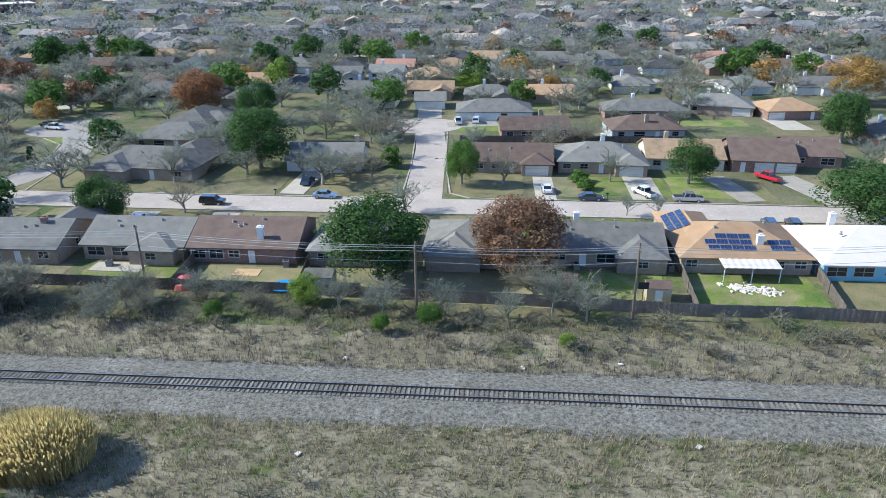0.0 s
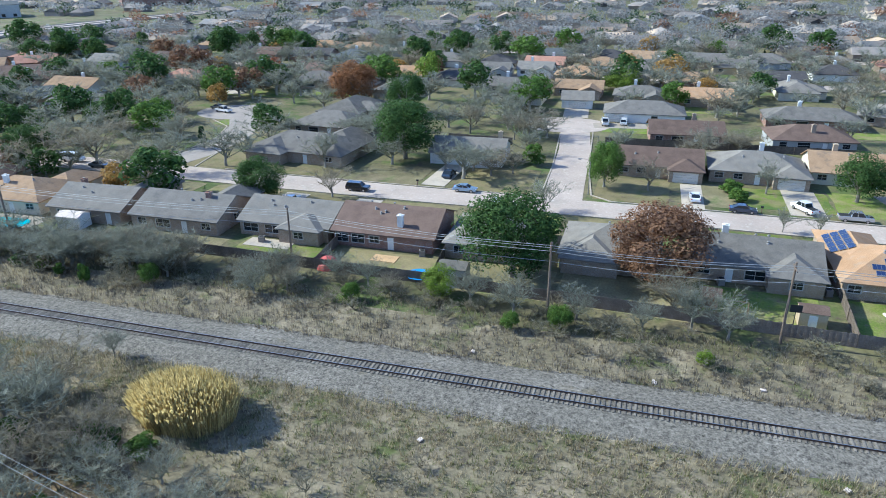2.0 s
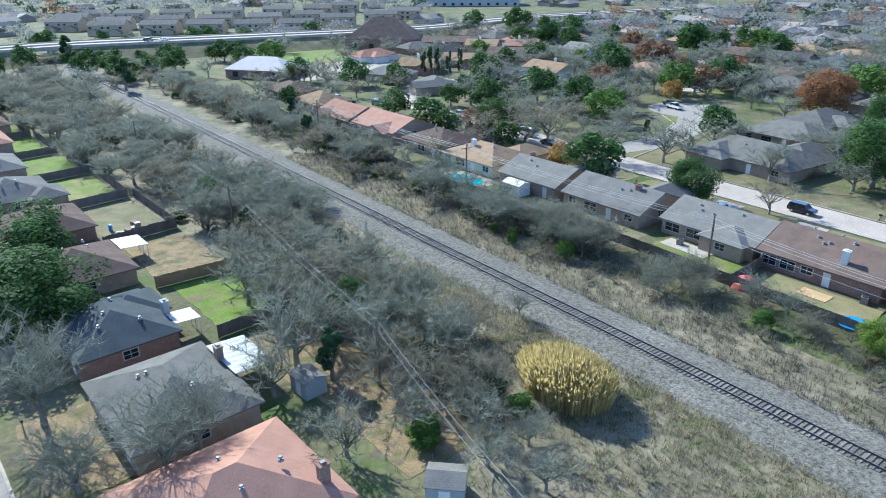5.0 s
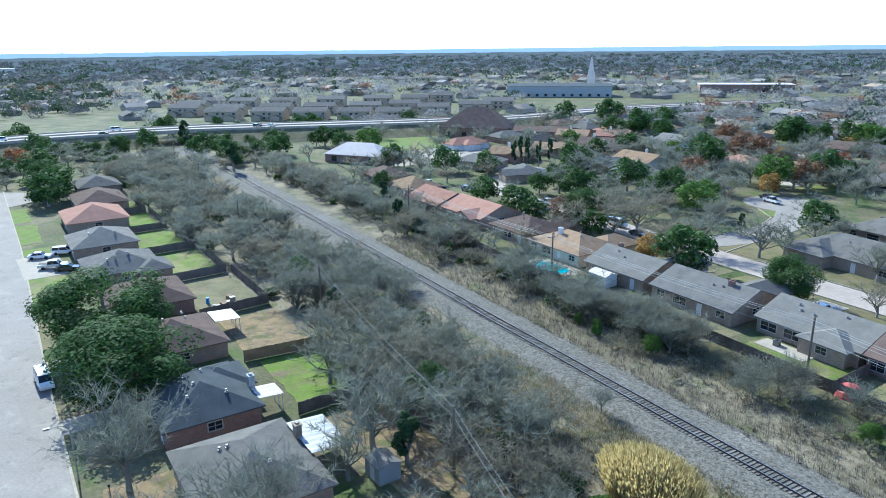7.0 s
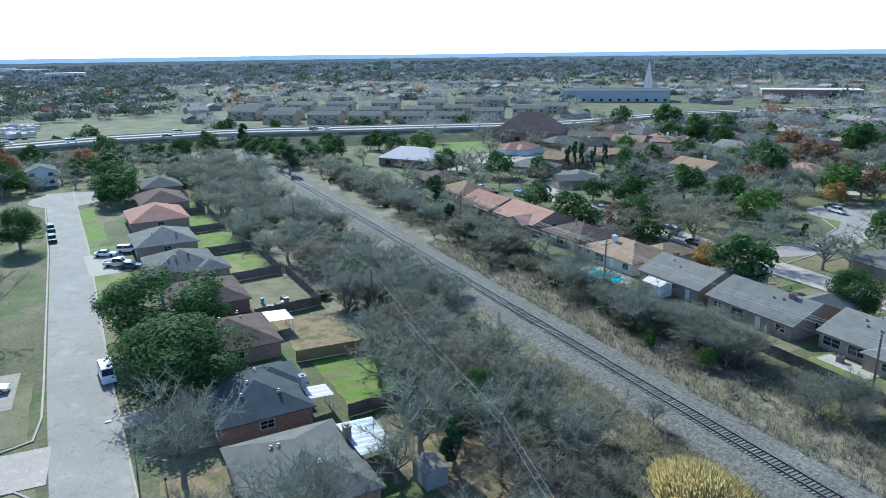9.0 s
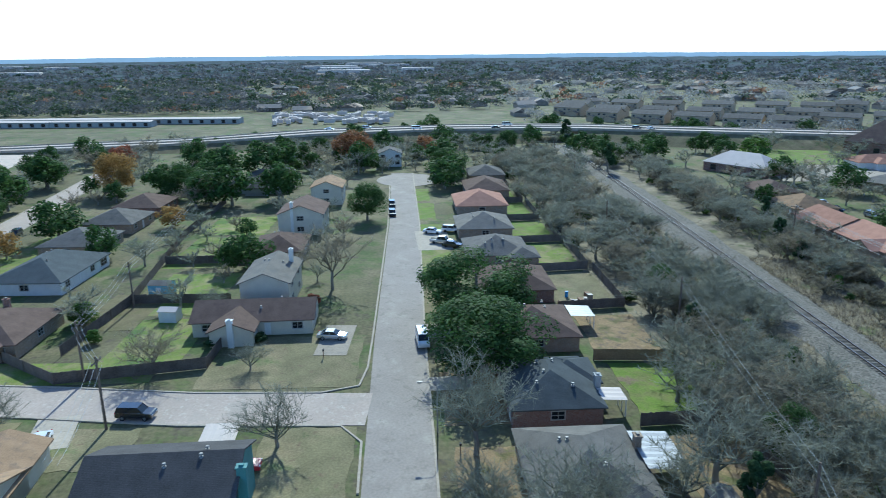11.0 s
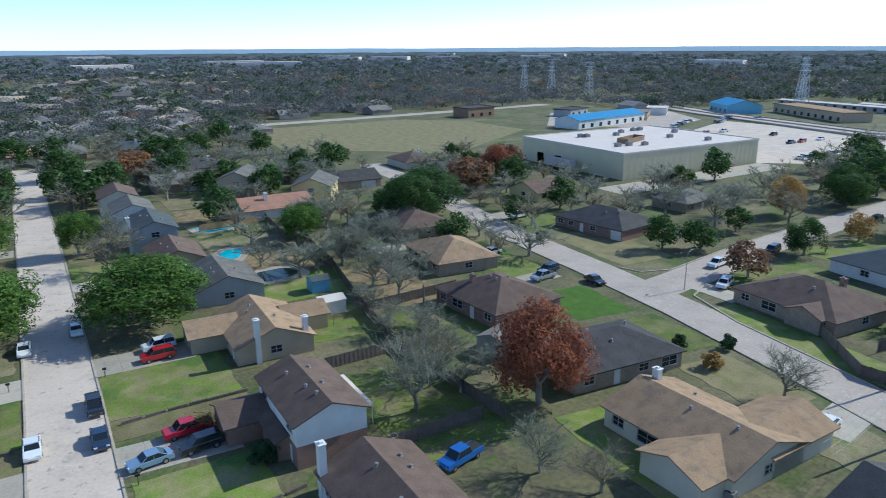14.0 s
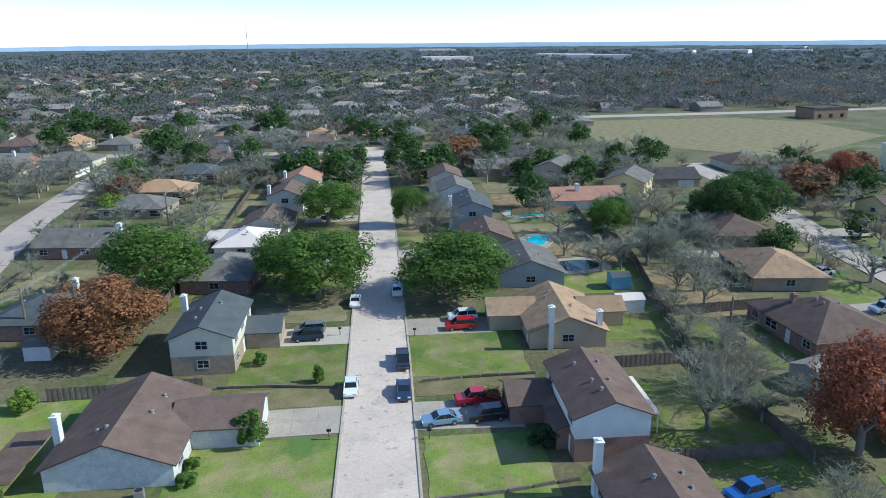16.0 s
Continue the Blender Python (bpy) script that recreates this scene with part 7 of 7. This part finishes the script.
reed = base("reed_clump", pose(-38, 52.6, 0), "large clump of golden straw-coloured reeds", "reeds", "", "stuff")
s = Shape()
for k in range(5200):
    a, q = rng.uniform(0, 6.283), math.sqrt(rng.random())
    px, py = 5.0 * q * math.cos(a), 3.6 * q * math.sin(a)
    h = (4.6 - 1.7 * q * q) * rng.uniform(0.75, 1.1)
    dx, dy = px * 0.12 + rng.gauss(0, 0.25), py * 0.12 + rng.gauss(0, 0.25)
    u = rng.uniform(0, 3.14)
    wx, wy = 0.03 * math.cos(u), 0.03 * math.sin(u)
    top = (px + dx, py + dy, h)
    s.add([(px - wx, py - wy, 0), (px + wx, py + wy, 0), (px + dx * 0.7 + wx, py + dy * 0.7 + wy, h * 0.75), top, (px + dx * 0.7 - wx, py + dy * 0.7 - wy, h * 0.75)], [(0, 1, 2, 4), (2, 3, 4)])
    s.add([(top[0] - wx, top[1] - wy, h - 0.45), (top[0] + 0.06 + dx * 0.2, top[1] + 0.05, h), (top[0] + dx * 0.4, top[1] + dy * 0.4, h + 0.3)], [(0, 1, 2)])
part("stems", s, LF["straw"], reed)


def tufts(name, n, spot, colour, label, lo, hi, seed):
    rng = random.Random(seed)
    s = Shape()
    for k in range(n):
        px, py = spot(rng)
        for b in range(5):
            a = rng.uniform(0, 6.283)
            h, out = rng.uniform(lo, hi), rng.uniform(0.1, 0.45)
            cx, cy = px + rng.gauss(0, 0.16), py + rng.gauss(0, 0.16)
            wx, wy = -math.sin(a) * 0.035, math.cos(a) * 0.035
            s.add([(cx - wx, cy - wy, 0), (cx + wx, cy + wy, 0), (cx + math.cos(a) * out, cy + math.sin(a) * out, h)], [(0, 1, 2)])
    ob = part(name, s, colour)
    return tagged(ob, label, "grass", "", "stuff")


M_dry = leaf_mat("grass_dry", (0.35, 0.295, 0.19), 0.35)
M_dry2 = leaf_mat("grass_olive", (0.16, 0.175, 0.07), 0.35)
M_dry3 = leaf_mat("grass_grey", (0.20, 0.175, 0.14), 0.35)


def south_strip(rng):
    x = rng.uniform(-75, 62)
    return x, rail_y(x) - 4.9 - abs(rng.gauss(0, 1)) * 10


def north_strip(rng):
    x = rng.uniform(-140, 62)
    return x, rail_y(x) + 4.9 + rng.random() ** 1.3 * 13


def west_strip(rng):
    x = rng.uniform(-280, -45)
    return x, rail_y(x) - 4.9 - rng.random() * 11


tufts("dry_grass", 7500, south_strip, M_dry, "tall dry straw-coloured grass beside the railway", 0.3, 0.8, 1)
tufts("olive_grass", 3500, south_strip, M_dry2, "tufts of olive green grass beside the railway", 0.2, 0.5, 2)
tufts("grey_grass", 4500, north_strip, M_dry3, "tall grey-brown dead grass below the fences", 0.4, 1.0, 3)
tufts("dry_grass", 2500, north_strip, M_dry, "tall dry straw-coloured grass below the fences", 0.3, 0.8, 4)
tufts("dry_grass", 3500, west_strip, M_dry, "tall dry grass along the railway bed", 0.3, 0.8, 5)

# ---- garden shrubs ----
for x, y, h, w, leaf in ((12.4, -70, 4.2, 3.6, "green"), (-19.6, -66.5, 2.6, 3.6, "pine"), (17.6, -63, 1.4, 2.2, "green"), (17.8, -66, 1.2, 1.8, "green"), (15, -72.6, 1, 1.4, "green"), (13.6, -72.8, 1, 1.4, "green"), (6.2, -84, 2.6, 1.6, "green"), (14.6, -90, 2.0, 2.0, "green"), (27.5, 138, 2.6, 4.5, "green"), (28, 133, 2.4, 4, "green"), (-11.5, 150, 5, 5, "green"),
                         (-105, -26, 1.6, 3, "pine"), (-105.5, -22, 1.6, 3, "pine"), (-106, -19, 1.4, 2.6, "pine"), (-122, -12, 2, 3, "red"), (-108, -45, 2.4, 2.6, "green"), (-117, -50, 4, 5, "green"), (-80.5, -64, 2.2, 2.4, "pine"), (-86, -60, 2.4, 2.4, "pine"), (-79, -57, 2.4, 3, "gold"), (41, -80, 3.2, 3.4, "lime"), (43, -69, 4, 5, "gold"), (-100, -121, 2.6, 3, "pine"), (-42, 36, 2.6, 3.4, "green"), (36, -62, 2, 3, "green")):
    shrub(x, y, h, w, leaf)

# ---- houses and trees farther off ----
FARM = ("grey", "grey", "grey", "brown", "brown", "tan", "lgrey", "orange", "dark", "blue", "dark", "pink")
WALLS = ("tanbrick", "brick", "tanbrick", "cream", "white", "grey")
rng = random.Random(33)


def estate(x0, x1, ys, turn, group):
    for row, y in enumerate(ys):
        x = x0 + rng.uniform(0, 8)
        while x < x1:
            px, py = x + rng.uniform(-2, 2), y - math.tan(radians(turn)) * -x + rng.uniform(-2, 2)
            if clear(px, py, 7):
                w, d = rng.uniform(14, 19), rng.uniform(11, 13)
                house(px, py, turn + rng.choice((0, 0, 90)), w, d, rng.choice(("hip", "gable", "hip")), rng.choice(FARM), rng.choice(WALLS), plan={"s": ".g"} if y > 0 else {"n": ".g"},
                      wings=((rng.uniform(-4, 4), -4, 90, 9, 7, "hip", {}),) if rng.random() < 0.5 else (), chim=((rng.uniform(-4, 4), 2, 6),) if rng.random() < 0.5 else (), vents=0, group=group)
            x += rng.uniform(18.5, 23)


street("road_far_north", [(215, 247), (0, 266), (-190, 283)], 8, M_concrete, "pale concrete street among far houses")
street("road_far_north", [(215, 311), (0, 330), (-190, 347)], 8, M_concrete, "pale concrete street among far houses")
street("road_far_south", [(-60, -277), (230, -292)], 8, M_concrete, "pale concrete street among far houses")
estate(-190, 215, (220, 246, 286, 310), -5, "far houses to the north")
estate(-300, -130, (168, 196, 250, 280), -5, "far houses to the north")
estate(100, 170, (150, 176), -5, "far houses to the north")
estate(-60, 230, (-236, -258, -300, -322), -3, "far houses to the south")
estate(70, 200, (-100, -124, -160, -186), -3, "far houses to the south")
estate(-262, -222, (-60, -120), -5, "far houses to the west")
estate(-130, -40, (-180, -205, -228), 0, "far houses to the south")

KINDS = ("bare",) * 30 + ("oak",) * 3 + ("green", "brown", "gold")


WOOD = {}


def join_tree(kind, x, y, h, wide):
    """Lays one far tree into the joined mesh of its kind."""
    ms = tree_meshes(kind, math.hypot(x, y) > 125, rng.randrange(4))
    m = pose(x, y, 0, 0, 0, rng.uniform(0, 360)) @ Matrix.Diagonal((h * wide, h * wide, h, 1))
    a = np.array(m)
    for me in ms:
        key = (kind, me.name.split(".")[0], me.materials[0].name)
        sh, material = WOOD.setdefault(key, (Shape(), me.materials[0]))
        v = np.empty(len(me.vertices) * 3)
        me.vertices.foreach_get("co", v)
        v = v.reshape(-1, 3) @ a[:3, :3].T + a[:3, 3]
        n = len(sh.v)
        sh.v += v.tolist()
        sh.f += [tuple(i + n for i in p.vertices) for p in me.polygons]


def grove(n, x0, x1, y0, y1, hmin=5.5, hmax=11, kinds=KINDS, room=1.6, single=False):
    for k in range(n):
        x, y = rng.uniform(x0, x1), rng.uniform(y0, y1)
        kind = rng.choice(kinds)
        h = rng.uniform(hmin, hmax) * (0.85 if kind in ("gold", "lime", "red") else 1)
        if clear(x, y, room):
            wide = rng.uniform(1.25, 1.8) if kind == "bare" else rng.uniform(1.0, 1.4)
            if single:
                tree(kind, x, y, h, wide, far="mid", group="yard trees")
            else:
                TAKEN.append((x, y, 0.25 * h))
                join_tree(kind, x, y, h, wide)


grove(150, -300, -100, 47, 67, 4, 8, ("bare",), -1.5)
grove(70, -300, -110, 92, 106, 4, 8, ("bare",), -1.5)
grove(60, -300, -150, -150, -96, 7, 12, ("oak", "oak", "bare", "bare", "bare"), 0.2)
grove(24, -78, -10, 134, 205, 6, 10, ("bare",), 0.0, single=True)
grove(16, -78, -10, 140, 205, 6, 10, ("bare",), 0.0)
grove(16, 0, 95, 132, 205, 5, 9, ("bare",), 0.4, single=True)
grove(15, -262, -206, -72, -28, 9, 13, ("oak", "oak", "oak", "bare"), 0.6)
grove(60, -240, -80, 110, 170, 6, 10, ("bare", "bare", "bare", "oak"), 0.6)
grove(520, -200, 210, 200, 345, 7, 12, room=-0.8)
grove(170, -300, -110, 130, 330, 7, 12, room=-0.5)
grove(40, -215, -80, 112, 128, 5, 9)
grove(60, -260, -95, -100, -8, 4, 9)
grove(70, -280, -110, -105, -12, 4, 8, ("bare", "bare", "oak"))
grove(40, -330, -255, -130, 40, 7, 12, ("oak", "oak", "bare", "bare", "bare", "oak", "bare", "rust"))
grove(150, -150, -36, -240, -112, 5, 10, ("bare", "bare", "bare", "bare", "bare", "oak"), 0.4)
grove(14, -56, -44, -112, -62, 5, 8, ("bare",), 0.6, single=True)
grove(50, 8, 72, -235, -142, 5, 9, ("bare",), 0.6)
grove(8, 44, 66, -138, -85, 4, 7, ("bare",), 0.6)
grove(350, -90, 230, -345, -205, 7, 12, ("bare",) * 8 + ("oak",), room=-0.8)
grove(60, 60, 210, -230, -80)
grove(70, -390, -255, -40, 200, 6, 11, ("bare", "bare", "oak"))
grove(110, -335, -264, -45, 118, 5, 8, ("bare", "bare", "bare", "oak"), 0.2)
grove(90, -375, -330, -130, 330, 4, 8, ("bare", "bare", "bare", "oak"))

for (kind, piece, _), (sh, material) in WOOD.items():
    tagged(part(f"{kind}_tree_{piece}", sh, material), f"far yard trees, {TLABEL[kind]}", "trees", "", "stuff")

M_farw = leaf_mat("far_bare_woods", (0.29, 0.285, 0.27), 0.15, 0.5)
M_farg = leaf_mat("far_green_woods", (0.075, 0.105, 0.06), 0.2, 0.3)
M_farroof = mat("far_roofs", (0.19, 0.168, 0.15), 0.95, scale=0.05, fine=0.4, contrast=0.3, bump=0.0, island=0.6, spots=(((0.36, 0.27, 0.19), 0.54, 0.6, 0.02), ((0.15, 0.15, 0.15), 0.55, 0.62, 0.03)))
M_farwall = mat("far_walls", (0.32, 0.275, 0.23), 0.9, scale=0.05, fine=0.4, contrast=0.2, bump=0.0, island=0.5)


def sector(rng, r0, r1, a0, a1):
    r = r0 * (r1 / r0) ** rng.random()
    a = radians(rng.uniform(a0, a1))
    return -r * math.sin(a), r * math.cos(a)


HWAY = np.array([p[:2] for p in FW])


def off_road(x, y):
    if np.min(np.abs(HWAY[:, 0] - x) + np.abs(HWAY[:, 1] - y)) < 42 or (-385 < x < -325 and -120 < y < 170):
        return False
    if -365 < x < -110 and -420 < y < -140:
        return False
    if -545 < x < -345 and -340 < y < 100:
        return False
    if -545 < x < -365 and 110 < y < 350:
        return False
    if -430 < x < -300 and 330 < y < 480 or -540 < x < -420 and 410 < y < 520:
        return False
    return math.hypot(x, y) > 400 or (y > 330 or y < -340)


def woods(name, n, r0, r1, a0, a1, material, label, seed, keep=off_road, solid=0.6, low=4.5, high=8.0):
    """Far crowns: domes of many small leaves or twig tufts that face outwards."""
    rng = random.Random(seed)
    gen = np.random.default_rng(seed)
    V = []
    for k in range(n):
        x, y = sector(rng, r0, r1, a0, a1)
        if not keep(x, y):
            continue
        dist = math.hypot(x, y)
        m = 90 if dist < 470 else 60 if dist < 650 else 36 if dist < 1000 else 18
        R0, H0 = rng.uniform(3.6, 6.4) * (1 + dist / 2600), rng.uniform(low, high)
        lumps = gen.normal(size=(5, 3)) * (R0 * 0.5, R0 * 0.5, H0 * 0.12)
        v = gen.normal(size=(m, 3))
        v[:, 2] = np.abs(v[:, 2]) * 0.9 - 0.15
        v /= np.linalg.norm(v, axis=1)[:, None]
        c = lumps[gen.integers(0, 5, m)] + v * np.array([R0 * 0.62, R0 * 0.62, H0 * 0.5]) * gen.uniform(0.7, 1.05, (m, 1)) + (x, y, H0 * 0.5)
        nrm = v + gen.normal(size=(m, 3)) * 0.5
        u = np.cross(nrm, gen.normal(size=(m, 3)))
        u /= np.linalg.norm(u, axis=1)[:, None]
        w = np.cross(nrm, u)
        w /= np.linalg.norm(w, axis=1)[:, None]
        size = R0 * (solid / math.sqrt(m)) * gen.uniform(0.7, 1.5, (m, 1))
        u, w = u * size * 1.5, w * size * 0.85
        V.append(np.stack([c - u - w * 0.5, c + w, c + u - w * 0.5], axis=1).reshape(-1, 3))
    v = np.concatenate(V)
    me = bpy.data.meshes.new(name)
    me.from_pydata(v.tolist(), [], np.arange(len(v)).reshape(-1, 3).tolist())
    me.materials.append(material)
    return tagged(part(name, me, None), label, "woods", "", "stuff")


# Neutral grey instead of bark brown: distance haze is mixed into this base.
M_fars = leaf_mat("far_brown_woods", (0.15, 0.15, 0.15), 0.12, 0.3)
M_farr = leaf_mat("far_russet_woods", (0.26, 0.15, 0.10), 0.2, 0.5)
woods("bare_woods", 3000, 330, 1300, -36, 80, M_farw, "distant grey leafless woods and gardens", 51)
woods("evergreen_woods", 1100, 330, 1900, -36, 215, M_farg, "distant dark green trees among houses", 52, solid=0.95)
woods("russet_woods", 420, 330, 1300, -36, 215, M_farr, "distant trees in russet autumn leaf", 56, solid=0.8)
woods("bare_woods", 4200, 330, 1300, 80, 215, M_fars, "distant leafless woods in a haze-greyed tone", 54)
woods("evergreen_woods", 420, 340, 900, 150, 215, M_farg, "distant dark green trees among southern houses", 59, solid=0.95)
woods("evergreen_woods", 900, 480, 1300, 80, 135, M_farg, "distant dark green junipers", 55, solid=0.95)
woods("bare_woods", 2200, 470, 1100, 100, 168, M_fars, "distant leafless forest in a haze-greyed tone", 53)
woods("bare_woods", 6500, 1000, 3000, -36, 215, M_fars, "far haze-greyed woods towards the horizon", 57, solid=0.8, low=6, high=10)
woods("evergreen_woods", 1500, 1000, 3000, -36, 215, M_farg, "far dark green woods towards the horizon", 58, solid=0.95, low=6, high=10)


def canopy_sheet(r0, r1, a0, a1, rows, cols, seed, label):
    """Rough tree canopy far off, as one sheet of uneven tops."""
    rng = random.Random(seed)
    s = Shape()
    for i in range(rows + 1):
        r = r0 * (r1 / r0) ** (i / rows)
        for k in range(cols + 1):
            a = radians(a0 + (a1 - a0) * (k + rng.uniform(-0.4, 0.4)) / cols)
            q = r * rng.uniform(0.985, 1.015)
            s.v.append((-q * math.sin(a), q * math.cos(a), rng.uniform(0.5, 3.5) if i else -1.0))
    s.f = [(i * (cols + 1) + k, i * (cols + 1) + k + 1, (i + 1) * (cols + 1) + k + 1, (i + 1) * (cols + 1) + k) for i in range(rows) for k in range(cols)]
    return tagged(part("far_canopy", s, M_hazy_canopy), label, "woods", "", "stuff")


# Base colour leans blue-grey to carry the distance haze over the canopy.
M_hazy_canopy = mat("far_canopy", (0.125, 0.14, 0.155), 1.0, scale=0.004, fine=0.05, contrast=0.3, bump=0.0, spec=0.0, spots=(((0.075, 0.10, 0.095), 0.46, 0.58, 0.012), ((0.165, 0.155, 0.15), 0.58, 0.66, 0.02)))
canopy_sheet(1200, 4650, -36, 215, 40, 400, 71, "rough tops of the distant woods and suburbs, tinted blue-grey for haze")
fr, fw = Shape(), Shape()
rng = random.Random(61)
for k in range(1900):
    x, y = sector(rng, 335, 1500, -36, 215)
    if not off_road(x, y) or (100 < math.degrees(math.atan2(-x, y)) % 360 < 165 and math.hypot(x, y) > 520):
        continue
    a, w, d = rng.uniform(-0.2, 0.2) + rng.choice((0, 1.57)), rng.uniform(7, 10), rng.uniform(5, 6.5)
    c, sn = math.cos(a), math.sin(a)
    pt = lambda u, v, z: (x + u * c - v * sn, y + u * sn + v * c, z)
    fw.prism([pt(u, v, 0)[:2] for u, v in ((-w, -d), (w, -d), (w, d), (-w, d))], 0, 2.8)
    q = w - d * rng.choice((0, 0, 0.8))
    fr.add([pt(-w - 0.5, -d - 0.5, 2.8), pt(w + 0.5, -d - 0.5, 2.8), pt(w + 0.5, d + 0.5, 2.8), pt(-w - 0.5, d + 0.5, 2.8), pt(-q, 0, 5.4), pt(q, 0, 5.4)], [(0, 1, 5, 4), (1, 2, 5), (2, 3, 4, 5), (3, 0, 4), (3, 2, 1, 0)])
tagged(part("far_roofs", fr, M_farroof), "roofs of the distant suburb", "roofs", "", "stuff")
tagged(part("far_walls", fw, M_farwall), "walls of the distant suburb", "walls", "", "stuff")
sheds = Shape()
rng = random.Random(77)
for k in range(26):
    x, y = sector(rng, 1500, 3400, 85, 178)
    c = Shape().box(-rng.uniform(30, 75), rng.uniform(30, 75), -20, 20, 0, rng.uniform(8.5, 12))
    a = math.atan2(y, x) + 1.57 + rng.uniform(-0.3, 0.3)
    sheds.add([(x + p[0] * math.cos(a) - p[1] * math.sin(a), y + p[0] * math.sin(a) + p[1] * math.cos(a), p[2]) for p in c.v], list(c.f))
tagged(part("far_warehouses", sheds, R["white"]), "pale warehouses far off among the woods", "warehouses", "", "stuff")
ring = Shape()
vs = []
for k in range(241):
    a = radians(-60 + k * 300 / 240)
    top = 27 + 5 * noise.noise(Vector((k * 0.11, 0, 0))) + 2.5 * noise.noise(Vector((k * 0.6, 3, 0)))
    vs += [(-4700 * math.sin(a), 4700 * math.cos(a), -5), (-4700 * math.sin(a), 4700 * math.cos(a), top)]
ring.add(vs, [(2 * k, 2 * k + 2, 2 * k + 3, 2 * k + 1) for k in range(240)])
# Blue in the base colour stands for haze over the hills.
M_hazy_hill = mat("distant_hills", (0.13, 0.165, 0.22), 0.95, scale=0.002, fine=0.02, contrast=0.3, bump=0.0)
glow = M_hazy_hill.node_tree.nodes["Principled BSDF"]
# Hills give no light; this blue emission imitates horizon haze.
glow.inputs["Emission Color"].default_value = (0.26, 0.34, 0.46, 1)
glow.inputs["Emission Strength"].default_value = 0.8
structure("backdrop", ring, M_hazy_hill, "low hills on the horizon, coloured and glowing blue for haze", "hills")
